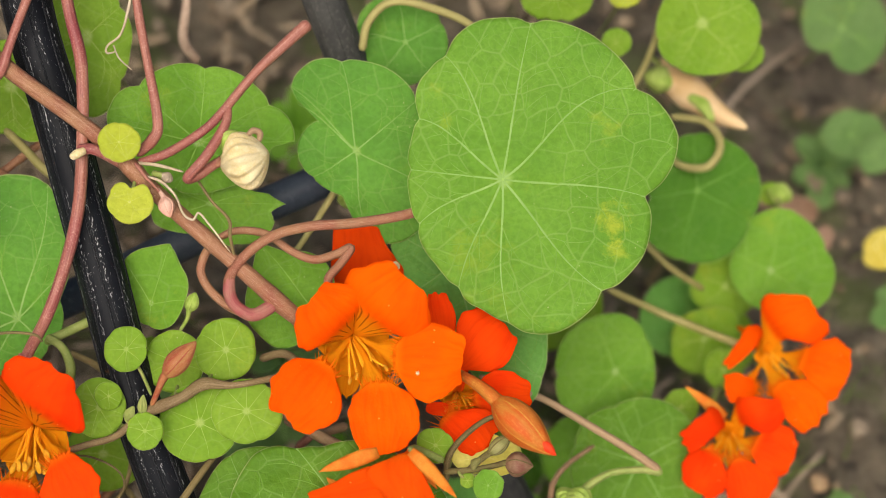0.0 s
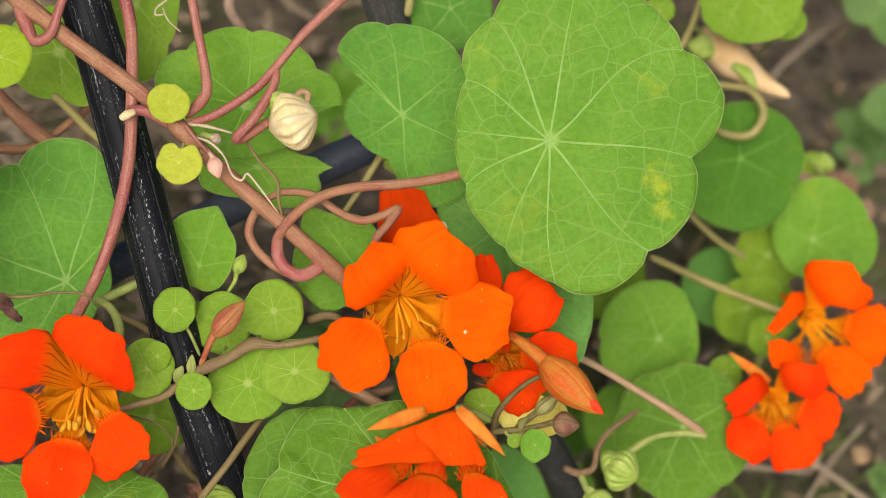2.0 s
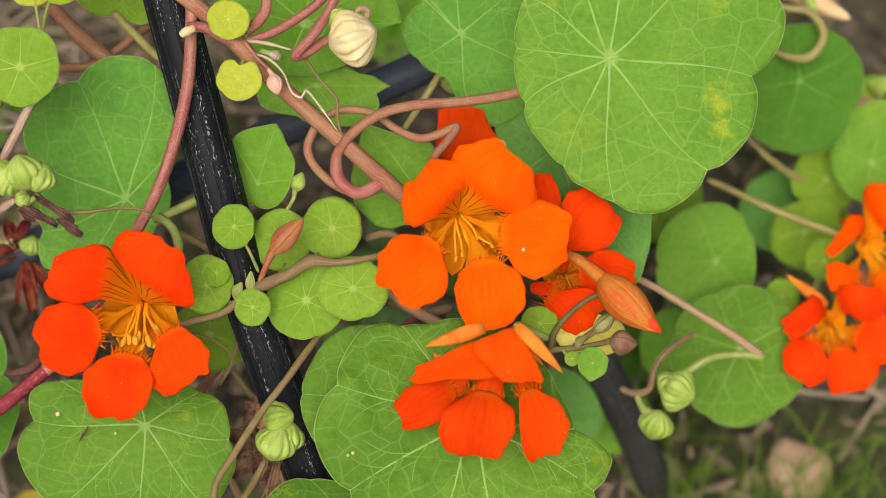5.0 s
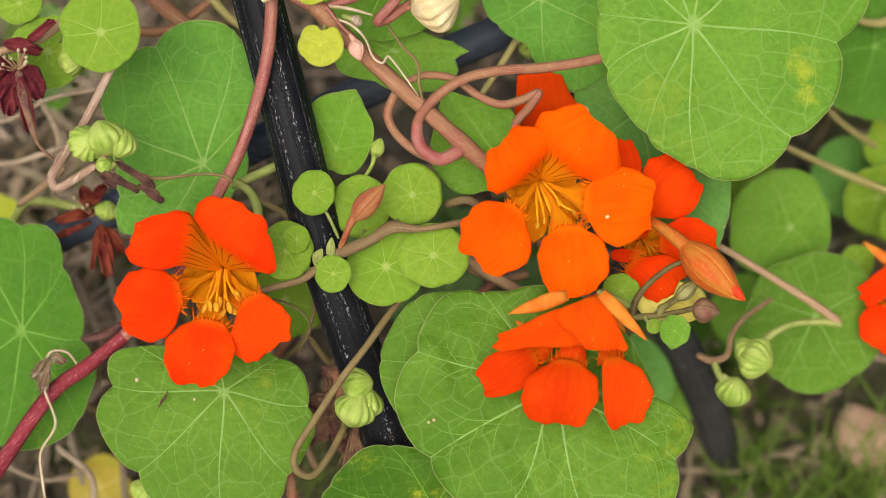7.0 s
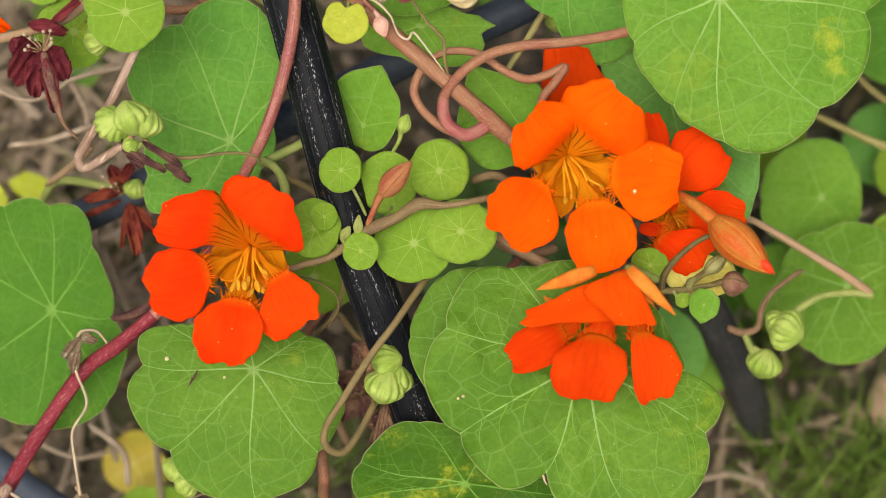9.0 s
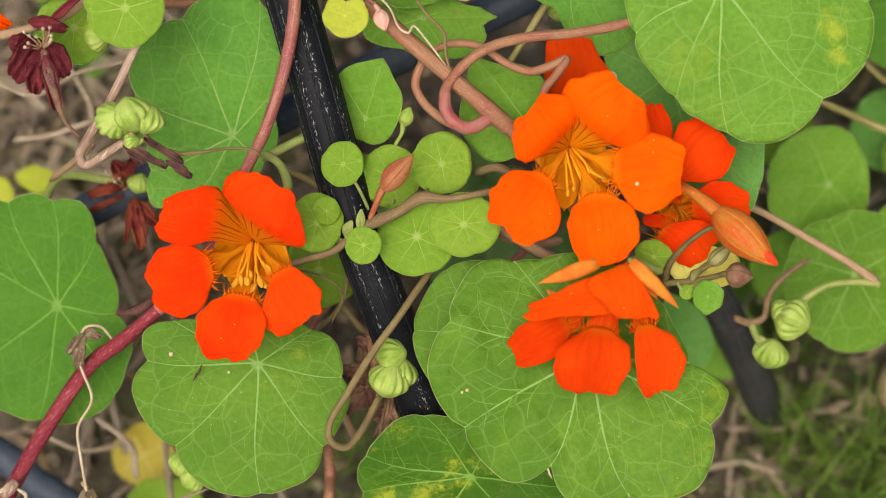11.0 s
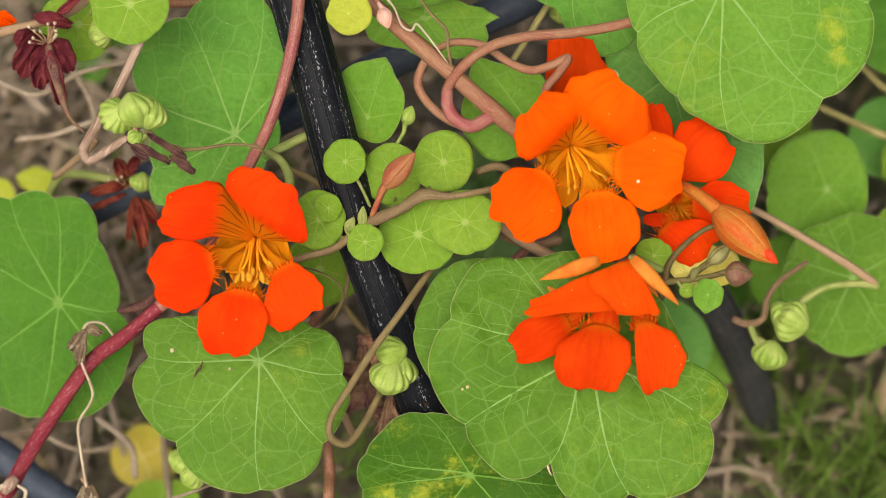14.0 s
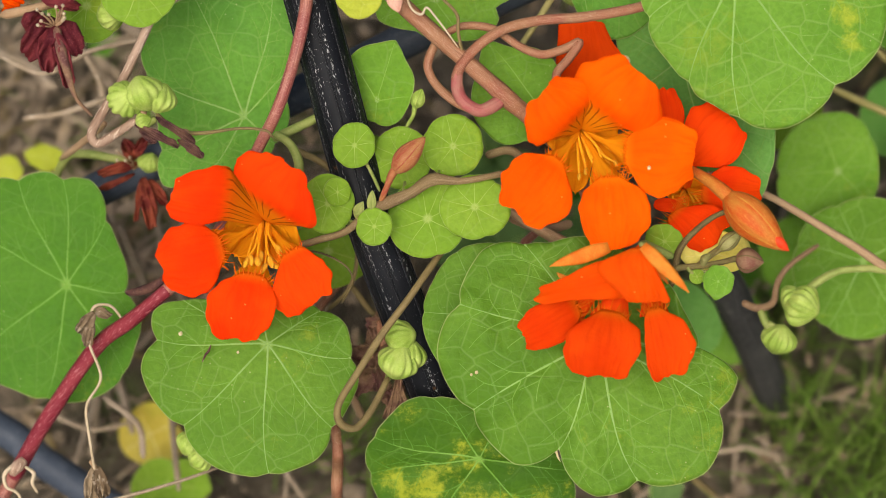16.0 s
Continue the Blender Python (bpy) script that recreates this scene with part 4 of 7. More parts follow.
child_stem("node", [(0.82, 3.73, -1.5), (1.26, 3.35, -1.5), (1.56, 3.08, -1.55), (1.92, 2.76, -1.65)], [0.21, 0.24, 0.25, 0.21], STEM_BROWN, main_stem, (-7.79, 10.88, -1))
stem("climbing_stem", [(-4.34, 12.43, -1.2), (-3.96, 10.65, -1.2), (-3.66, 9.32, -1.2), (-3.62, 7.69, -1.2), (-3.68, 6.08, -1.3), (-3.9, 4.76, -1.4), (-4.47, 3, -1.6), (-5.17, 1.68, -2), (-5.75, 0.32, -2.6), (-7.6, -1.82, -3.4), (-9.8, -3.55, -4.1), (-11.3, -5.61, -4.6), (-12.33, -7.3, -5), (-13.52, -9.12, -6), (-16.51, -12.06, -16.5)],
     [0.16, 0.16, 0.17, 0.16, 0.17, 0.17, 0.16, 0.16, 0.17, 0.19, 0.19, 0.2, 0.2, 0.19, 0.17], STEM_PINK, "rosy pink stem running down along the black tube")
stem("climbing_stem", [(-7.59, -1.82, -3.35), (-8.72, -2.72, -3.7), (-9.79, -3.54, -4.05), (-11.29, -5.61, -4.55), (-12.32, -7.3, -4.95)], [0.18, 0.21, 0.22, 0.22, 0.22], STEM_RED, "dark red lower stem with a dried node")
stem("side_stem", [(-3.69, 7.07, -0.9), (-3.31, 7.09, -0.8), (-2.89, 6.89, -0.9), (-2.4, 6.58, -1.1)], [0.16, 0.14, 0.13, 0.1], STEM_PINK, "short pink side shoot beside the tube")
stem("node_scar", [(-3.84, 6.87, -0.7), (-3.68, 6.95, -0.6), (-3.49, 7.05, -0.7)], [0.09, 0.12, 0.09], POD_W, "pale dry scar on the pink stem")
stem("side_stem", [(-6.54, 9.84, -1.05), (-6.34, 9.35, -0.9), (-6.09, 8.89, -0.8), (-5.67, 9.06, -0.7), (-5.4, 9.8, -0.6), (-4.9, 11.11, -0.5), (-4.4, 12.29, -0.5)], [0.19, 0.2, 0.16, 0.14, 0.12, 0.12, 0.12], STEM_PINK, "bent pink leaf stalk at the edge of the tube")
stem("side_stem", [(-2.26, 11.44, -0.6), (-2.14, 10.56, -0.6), (-1.89, 9.24, -0.6), (-1.64, 7.79, -0.7), (-1.79, 7.33, -0.8), (-2.21, 6.97, -1)], [0.1, 0.12, 0.12, 0.14, 0.16, 0.12], STEM_PINK, "upright rosy leaf stalk bent at its foot")
stem("side_stem", [(-2.21, 6.76, -1), (-1.43, 6.98, -0.8), (-0.47, 7.56, -0.6), (0.04, 8.06, -0.5), (0.84, 8.99, -0.3), (1.71, 9.82, -0.2), (2.24, 10.29, -0.1)], [0.1, 0.12, 0.12, 0.12, 0.12, 0.15, 0.17], STEM_PINK, "club-ended pinkish stalk pointing upward")
stem("side_stem", [(0.17, 8.21, -0.5), (0.09, 7.68, -0.4), (-0.38, 6.87, -0.3), (-0.86, 6.32, -0.4), (-0.61, 6.39, -0.6), (-0.26, 6.65, -0.7), (0.03, 6.85, -0.8)], [0.1, 0.13, 0.14, 0.13, 0.13, 0.13, 0.12], STEM_PINK, "hooked pink stalk that carries the pale seed pod")
stem("side_stem", [(-0.15, 4.85, -1.7), (0.36, 5.05, -1.7), (1.11, 4.96, -1.7), (1.78, 4.51, -1.6), (2.37, 4.28, -1.5), (2.92, 4.41, -1.4), (3.33, 4.58, -1.3), (3.06, 4.17, -1.3), (2.74, 3.75, -1.3), (2.92, 3.43, -1.4), (3.48, 3.29, -1.6)], [0.09, 0.1, 0.11, 0.11, 0.12, 0.12, 0.12, 0.12, 0.12, 0.13, 0.12], STEM_BROWN, "zigzag brown leaf stalk twisted round a tendril")
stem("stalk_foot", [(0.19, 3.84, -1.38), (0.17, 3.43, -1.45), (0.33, 3.08, -1.48), (0.75, 2.84, -1.5), (1.17, 3, -1.5), (1.44, 3.25, -1.6)], [0.14, 0.17, 0.17, 0.18, 0.19, 0.17], STEM_FOOT, "purple-pink foot of a leaf stalk joining the stem", "stem", "stems")
stem("side_stem", [(-0.26, 4.75, -1.7), (-0.49, 4.42, -1.9), (-0.6, 3.98, -2), (-0.36, 3.5, -2), (0.14, 3.08, -2), (0.66, 2.85, -1.9)], [0.12, 0.12, 0.12, 0.12, 0.13, 0.13], STEM_BROWN, "looped brown stalk behind the main stem")
stem("side_stem", [(-4.19, -0.73, -2), (-3.51, -0.53, -1.9), (-2.8, -0.32, -1.8), (-2.08, 0.23, -1.7), (-1.6, 0.48, -1.6), (-1.04, 0.72, -1.6), (-0.47, 1.04, -1.45), (0.3, 1.01, -1.35), (1.49, 1.22, -1.7), (2.74, 1.37, -3)], [0.1, 0.09, 0.1, 0.13, 0.17, 0.14, 0.16, 0.1, 0.09, 0.09], STEM_KNOB, "knobbly olive-brown stem with young leaves", lumps=0.24)
stem("side_stem", [(0.15, -0.3, -3.4), (-0.64, -1.38, -2.3), (-1.13, -2.08, -1.9), (-1.8, -2.97, -1.8), (-2.47, -4.01, -1.8), (-2.97, -4.84, -1.9), (-2.95, -5.34, -2), (-2.53, -5.5, -2.1), (-2.12, -5.03, -2.3), (-1.71, -4.24, -2.8)], [0.09, 0.095, 0.095, 0.1, 0.1, 0.1, 0.11, 0.1, 0.1, 0.09], STEM_OLIVE, "olive stalk bent into a tight hairpin loop")
stem("side_stem", [(6.84, 1.21, -3), (8.05, 0.79, -4), (8.86, 0.49, -4.8), (10.07, -0.21, -5), (11.21, -0.89, -5.2), (12.06, -1.48, -5.3)], [0.09, 0.1, 0.1, 0.11, 0.12, 0.13], STEM_DRY, "long pinkish-tan stalk behind the orange bud")
stem("side_stem", [(12.12, -1.53, -5.3), (11.55, -1.45, -5.3), (10.76, -1.51, -5.3), (10.22, -1.77, -5.4), (9.81, -2.12, -5.5)], [0.12, 0.1, 0.1, 0.12, 0.13], STEM_GREEN, "curved green stalk of a seed pod")
stem("side_stem", [(10.42, -0.84, -7), (9.55, -1.39, -6.5), (9.15, -1.87, -6.2), (8.99, -2.42, -6), (8.55, -2.58, -5.9), (8.11, -2.42, -5.9)], [0.07, 0.08, 0.09, 0.1, 0.12, 0.1], STEM_TWIG2, "bent tan stalk above the seed pods")
stem("side_stem", [(8.59, -2.58, -5.9), (8.78, -3.03, -5.9), (9.02, -3.35, -5.9)], [0.1, 0.1, 0.13], STEM_GREEN, "short green stalk of the lower pod")
stem("side_stem", [(-7.44, 5.92, -1.3), (-7.81, 5.02, -1.1), (-8.43, 3.69, -1), (-9.02, 2.74, -1), (-9.27, 2.26, -1), (-9.09, 2.01, -1), (-8.58, 2.3, -1), (-8.08, 2.61, -0.9)], [0.12, 0.12, 0.12, 0.13, 0.13, 0.13, 0.12, 0.1], STEM_PALE, "pale dry stalk bent sharply to the seed pod")
stem("side_stem", [(-11.67, 5.35, -1.4), (-10.61, 5.56, -1.3), (-9.58, 5.93, -1.3), (-8.54, 6.81, -1.3)], [0.13, 0.12, 0.12, 0.12], STEM_DRY, "dry brown stem beside the wilted flower")
stem("side_stem", [(-11.95, 0.36, -8), (-11.22, 1.63, -7.2), (-10.61, 1.82, -7), (-9.78, 1.69, -6.9), (-8.87, 1.52, -6.8)], [0.12, 0.13, 0.13, 0.13, 0.13], STEM_GREEN, "curved olive-green stalk of a faded flower")
stem("side_stem", [(-11.17, 1.68, -6.5), (-9.76, 2.35, -4), (-9.11, 2.57, -2)], [0.1, 0.1, 0.09], STEM_DRY, "dry stalk leading back among the stems")
stem("side_stem", [(-8.92, -2.02, -4), (-8.35, -1.91, -3.8), (-7.52, -1.51, -3.4)], [0.08, 0.14, 0.12], WILT_D, "short maroon-brown side shoot")
stem("side_stem", [(-3.27, -5.62, -4.5), (-3.19, -6.57, -4.6), (-3.23, -7.69, -4.8), (-3.81, -10.12, -16)], [0.14, 0.16, 0.16, 0.14], STEM_BROWN, "reddish-brown stem rising from the soil")
stem("side_stem", [(-4.72, 2.3, -3), (-4.28, 1.98, -2.8), (-4.06, 1.45, -2.7), (-4.16, 0.92, -2.8)], [0.12, 0.12, 0.13, 0.14], STEM_GREEN, "fresh green leaf stalk behind the red flower")
stem("side_stem", [(-4.81, 2.15, -3.2), (-4.2, 2.43, -3.2), (-3.52, 2.77, -3.3), (-2.77, 3.16, -3.6)], [0.12, 0.13, 0.13, 0.12], STEM_GREEN, "fresh green shoot passing behind the tube")
stem("side_stem", [(-4.3, 1.89, -4.5), (-3.44, 1.42, -4.5), (-2.51, 0.48, -4.6)], [0.09, 0.1, 0.09], STEM_OLIVE, "thin olive stalk behind the black tube")
stem("side_stem", [(-6.18, 8.05, -5), (-5.55, 7.42, -5), (-4.92, 6.79, -5), (-3.85, 6.26, -5.2)], [0.12, 0.12, 0.12, 0.1], STEM_FAR, "thin olive-yellow stalk behind the tube")
stem("side_stem", [(-8.12, 6.59, -5.5), (-6.87, 6.6, -5.5), (-5.78, 7.32, -5.5), (-5.02, 7.98, -5.7)], [0.14, 0.13, 0.12, 0.12], STEM_BROWN, "brown stalk behind the tube")
stem("side_stem", [(-9.73, 9.68, -5.6), (-8.72, 8.84, -5.3), (-7.87, 8.16, -5), (-7.09, 7.37, -5), (-6.22, 6.66, -5), (-5.22, 6.2, -5.2)], [0.17, 0.17, 0.19, 0.23, 0.23, 0.19], STEM_BROWN, "thick reddish-brown stem behind the leaves")
stem("side_stem", [(3.4, 7.11, -5.5), (2.84, 6.22, -5.4), (2.13, 5.1, -5.4), (1.49, 4.23, -5.6)], [0.1, 0.1, 0.09, 0.07], STEM_FAR, "olive-yellow stalk in front of the crossbar")
stem("side_stem", [(1.38, 0.39, -3.6), (2.14, -0.15, -3.4), (3.36, -0.77, -3.3), (4.61, -0.62, -3.6)], [0.15, 0.17, 0.16, 0.15], STEM_DRY, "tan-brown stem behind the hanging flower")
stem("side_stem", [(7.4, 0.31, -0.9), (6.75, 0.06, -1), (6.17, -0.42, -1.1), (5.86, -0.89, -1.2), (5.81, -1.49, -1.6), (5.58, -2.12, -2.6)], [0.07, 0.07, 0.08, 0.09, 0.09, 0.09], STEM_TWIG, "fuzzy olive-green flower stalk")
stem("side_stem", [(5.78, -1.26, -1.3), (6.55, -1.19, -1.2), (7.42, -1.01, -1.1)], [0.09, 0.08, 0.07], STEM_TWIG, "short stalk of the maroon bud")
stem("side_stem", [(6.37, -1.22, -1.25), (6.6, -1.01, -1.2), (6.86, -0.81, -1.15), (7.03, -0.69, -1.1)], [0.07, 0.09, 0.09, 0.09], STEM_TWIG, "short olive shoot below a green bud")
stem("node_scale", [(6.5, -1.19, -1.1), (6.54, -1.01, -1), (6.69, -0.89, -1)], [0.07, 0.12, 0.04], BUD_G, "small pale green scale at a stem joint", "stem", "stems")
stem("side_stem", [(11.37, 3.84, -11), (13.31, 2.96, -11), (15.06, 2.22, -10.5), (16.31, 1.69, -10.2)], [0.1, 0.12, 0.12, 0.1], STEM_FAR, "pale olive stalk to the far flowers")
stem("side_stem", [(12.6, 5.45, -12), (13.49, 4.56, -12), (14.66, 3.86, -12.5)], [0.1, 0.1, 0.1], STEM_FAR, "olive stalk among the far leaves")
stem("side_stem", [(13.3, 9.1, -10.2), (14.3, 8.85, -9.7), (14.7, 8.15, -9.6), (14.3, 7.5, -9.6), (13.6, 7.55, -10.0), (13.1, 8.1, -10.8)], [0.1, 0.12, 0.13, 0.13, 0.12, 0.1], STEM_FAR, "curled olive stalk by the faded flower")
stem("side_stem", [(11.94, 9.62, -11), (12.58, 10.79, -10.5), (12.95, 11.95, -10), (13.4, 13.35, -10)], [0.1, 0.1, 0.1, 0.1], STEM_FAR, "leaf stalk by the far leaves")
stem("side_stem", [(3.7, 10.39, -5.6), (3.88, 11.16, -5.4), (4.48, 11.7, -5.2), (5.44, 11.62, -5.2), (6.9, 11.05, -5.6), (7.95, 9.73, -6.5)], [0.12, 0.12, 0.12, 0.12, 0.12, 0.12], STEM_FAR, "arching olive stalk over a leaf")
stem("side_stem", [(-1.12, 10.52, -9), (-1.51, 11.12, -8.5), (-1.41, 12.25, -8.2), (-1.57, 13.72, -8)], [0.16, 0.16, 0.14, 0.14], STEM_PALE, "pale blurred stalk above the soil")
stem("side_stem", [(-3, 0.01, -5), (-2.64, -0.93, -4.6), (-2.83, -1.87, -4.6), (-3.5, -2.6, -5.2)], [0.06, 0.06, 0.06, 0.06], STEM_OLIVE, "thin curling olive stalk")
stem("side_stem", [(-2.9, -1.91, -6), (-2.26, -2.72, -6), (-1.47, -3.06, -6.3)], [0.09, 0.09, 0.09], STEM_OLIVE, "thin olive stalk behind the black tube")

for pts, r, mt in (
        ([(-4.26, -3.25, -7), (-3.58, -2.25, -6.5), (-2.59, -1.28, -6.2), (-1.31, -0.8, -6.5)], 0.13, STEM_BROWN),
        ([(-2.91, -3.52, -6), (-3.1, -4.52, -6.5), (-2.68, -5.96, -8)], 0.12, STEM_DRY),
        ([(-2.25, -4.76, -5.5), (-1.91, -3.78, -5), (-2.07, -2.84, -5.2)], 0.13, STEM_BROWN),
        ([(-3.67, -2.97, -8), (-3.18, -3.97, -8), (-3.4, -5.72, -9)], 0.1, STEM_DRY),
        ([(1.56, 0, -4.6), (2.49, -0.31, -4.4), (3.28, -0.16, -4.6)], 0.13, STEM_DRY),
        ([(1.88, -0.79, -5), (2.66, -0.08, -4.8), (3.14, 0.47, -5)], 0.12, STEM_PINK),
        ([(0.92, 1.69, -3.4), (1.53, 1.83, -3.2), (1.99, 1.56, -3.4)], 0.12, STEM_KNOB)):
    stem("side_stem", pts, r, mt, "brownish stalk in the shade under the leaves")
for pts, r in (
        ([(-13.48, 4.75, -9), (-12.04, 4.21, -8.5), (-10.61, 4.83, -8), (-9.09, 5.14, -7.8)], 0.07),
        ([(-12.25, -0.14, -9.5), (-10.97, 0.7, -9), (-10.3, -0.14, -9), (-9.88, -1.67, -9.5)], 0.09),
        ([(-9.96, -0.31, -9), (-9.54, -1.32, -9), (-9.2, -2.35, -9.5)], 0.12),
        ([(-11.31, 5.16, -10), (-10.62, 3.79, -10), (-10.89, 2.1, -10.5)], 0.1),
        ([(-12.92, 2.92, -9.5), (-11.64, 3.06, -9), (-10.12, 3.56, -9)], 0.09),
        ([(-10.48, -5.37, -9), (-9.55, -6.26, -9.5), (-9.46, -7.34, -10)], 0.1),
        ([(-12.92, -5.88, -11), (-11.35, -6.58, -11), (-10.13, -6.41, -11)], 0.07),
        ([(8.32, -7.93, -15.5), (9.4, -7.71, -15.2), (10.56, -8.03, -15.5)], 0.09)):
    stem("dead_stalk", pts, r, STRAW, "dry pale stalk among the stems", "dead stalk", "dead stalks on the soil", 7, 6, 0.15)

# ---- dry threads and tendrils ----
def thread(pts, r, material, label):
    return stem("tendril", pts, r, material, label, "tendril", "dry tendrils", 6, 8, 0.15)


thread([(-2.22, 11.93, -0.8), (-2.42, 10.74, -0.8), (-2.61, 10.08, -0.8), (-2.94, 9.78, -0.8), (-2.96, 9.57, -0.7), (-2.76, 9.62, -0.8), (-2.8, 9.78, -0.9), (-2.66, 9.46, -0.9), (-2.35, 9.19, -1.1)], [0.03, 0.04, 0.03, 0.03, 0.03, 0.02, 0.02, 0.02, 0.02], TENDRIL, "curly cream-coloured dry tendril")
thread([(-2.2, 6.75, -0.9), (-1.64, 6.68, -0.8), (-0.99, 6.51, -0.8)], [0.05, 0.05, 0.03], TENDRIL, "short pale dry stalk")
thread([(-2.31, 6.46, -0.9), (-1.64, 6.3, -0.8), (-1.2, 5.91, -0.7), (-0.98, 5.42, -0.7), (-0.73, 5.27, -0.7), (-0.59, 5.45, -0.8), (-0.31, 5.14, -0.9), (0.21, 4.45, -1.2)], [0.04, 0.04, 0.03, 0.03, 0.03, 0.03, 0.03, 0.02], TENDRIL, "wavy grey dry tendril hanging at the main stem")
thread([(-0.63, 6.31, -0.9), (-0.26, 5.76, -0.9), (0.17, 5.29, -1), (0.21, 4.82, -1.1), (0.37, 4.03, -1.5)], [0.04, 0.04, 0.05, 0.05, 0.04], STEM_OLIVE, "thin brown dry twig")
thread([(-2.21, 6.72, -0.6), (-1.92, 6.34, -0.6), (-1.6, 6, -0.7), (-1.44, 5.74, -0.7)], [0.05, 0.05, 0.04, 0.05], STEM_PINK, "thin pink stalk of the small bud")
thread([(-8.97, -2.76, -3.8), (-9.29, -2.36, -3.7), (-9.71, -2.36, -3.6), (-9.83, -2.74, -3.6), (-9.85, -3.35, -3.5), (-9.54, -4.28, -3.5), (-9.93, -5.04, -3.5), (-9.88, -5.81, -3.5), (-9.72, -7.06, -3.6), (-9.76, -7.88, -4)], [0.03, 0.04, 0.04, 0.05, 0.04, 0.04, 0.04, 0.04, 0.04, 0.03], TENDRIL, "dry fibre hanging from the red stem")
thread([(-4.56, 2.14, -0.9), (-4.75, 2.32, -0.8), (-5.4, 2.38, -0.8), (-6.28, 2.27, -0.8), (-6.87, 2.29, -0.8), (-7.3, 2.51, -0.8), (-7.58, 2.77, -0.9)], [0.03, 0.04, 0.04, 0.05, 0.06, 0.07, 0.06], STEM_OLIVE, "thin dried flower stalk with a withered tip")
thread([(-4.53, -0.89, -2.5), (-3.65, -0.87, -2.8), (-2.9, -1.21, -3), (-2.68, -1.67, -3.2), (-3.02, -2.31, -3.8)], [0.03, 0.03, 0.03, 0.03, 0.03], STEM_OLIVE, "thin drooping olive tendril")
thread([(-10.58, -8.01, -4), (-8.59, -7.52, -4.2), (-7.37, -7.18, -4.4), (-6.42, -6.89, -5)], [0.05, 0.05, 0.05, 0.04], STRAW, "dry straw thread under the leaf")
thread([(-11.73, -6.68, -4.2), (-12.09, -6.78, -4), (-12.29, -7.01, -3.9), (-12.23, -7.32, -3.9), (-11.95, -7.48, -3.9), (-11.82, -7.77, -4)], [0.04, 0.06, 0.06, 0.05, 0.04, 0.04], TENDRIL, "pale curled dry tendril at the red stem")
thread([(-11.77, -6.79, -4.1), (-11.5, -6.96, -4), (-11.54, -7.24, -4), (-11.43, -7.51, -4.1)], [0.04, 0.06, 0.05, 0.04], TENDRIL, "pale dry tendril end at the red stem")
stem("node_scar", [(-12.14, -6.99, -4.2), (-11.94, -6.78, -4), (-11.77, -6.6, -4.1)], [0.13, 0.17, 0.13], STEM_PALE, "pale dry node on the red stem")

# ---- leaves in front ----
leaf((7.24, 6.31, -0.5), [(14, 4.69, 0), (34, 4.29, 1, 0.19), (59, 4.36, 0), (80, 4.19, 1, 0.02), (97, 4.14, 0), (115, 3.62, 1), (128, 3.36, 0), (144, 2.75, 1), (160, 2.56, 0), (174, 2.46, 1), (190, 2.46, 0), (208, 2.51, 1), (228, 2.76, 0), (248, 3.1, 1), (258, 3.36, 0), (273, 3.85, 1), (290, 4.24, 0), (312, 4.01, 1, -0.07), (332, 4.19, 0), (353, 3.86, 1, 0.05)], (0.05, 0.12), -0.05, LEAF_BIG, label="large round light green nasturtium leaf with pale veins and yellow flecks", wave=0.02, vein_w=0.042,
     stalk=[(6.45, 5.99, -1.4), (4.88, 5.47, -1.2), (3.47, 5.22, -1.1), (2.29, 5.13, -1.1), (1.34, 4.89, -1.1), (0.6, 4.38, -1.2), (0.16, 3.73, -1.4), (0.3, 3.11, -1.5), (0.74, 2.84, -1.55), (1.2, 3.02, -1.6), (1.44, 3.23, -1.65)], stalk_material=STEM_BROWN, stalk_r=0.14)
leaf((3.5, 7.37, -3.9), [(1, 2.37, 0), (39, 2.19, 1), (74, 2.41, 0), (99, 2.52, 1), (116, 2.72, 0), (135, 2.56, 1), (141, 2.04, 0), (141, 1.36, 1), (176, 1.59, 0), (211, 1.37, 1), (253, 1.25, 0), (279, 2.47, 1), (299, 2.79, 0), (330, 2.72, 1)], (0.1, 0.15), 0.06, LEAF_B, label="blue-green nasturtium leaf with a notched wavy edge", wave=0.035)
leaf((6.25, 4.3, -4.2), [(8, 2.37, 1), (50, 2.46, 0), (90, 2.82, 1), (126, 2.12, 0), (149, 2.14, 1), (175, 1.72, 0), (212, 1.48, 1), (257, 2.09, 0), (283, 3.37, 1), (297, 4.39, 0), (307, 4.1, 1), (329, 3.01, 0)], (0.1, 0.1), 0.04, LEAF_P, label="blue-green nasturtium leaf half hidden behind a larger one", wave=0.03)
leaf((-0.76, 7.55, -3.6), [(1, 2.69, 1), (10, 2.59, 0), (28, 2.23, 1), (54, 2.17, 0), (85, 2.07, 1), (112, 2.23, 0), (136, 2.29, 1), (151, 2.59, 0), (167, 2.62, 1), (199, 1.97, 0), (243, 1.42, 1), (288, 1.37, 0), (322, 1.61, 1), (356, 1.97, 0)], (0.05, 0.1), 0.04, LEAF_F, label="green nasturtium leaf behind the pale seed pod", wave=0.03)
leaf((-0.47, 5.95, -4.2), [(15, 1.25, 1), (36, 0.92, 0), (81, 0.74, 1), (130, 1.02, 0), (159, 1.52, 1), (180, 1.65, 0), (200, 1.64, 1), (240, 0.99, 0), (303, 1.36, 1), (341, 1.86, 0), (352, 1.69, 0), (359, 2.09, 1)], (0.1, 0.0), 0.05, LEAF_F, label="green nasturtium leaf with a torn pointed edge", bulge=0.0)
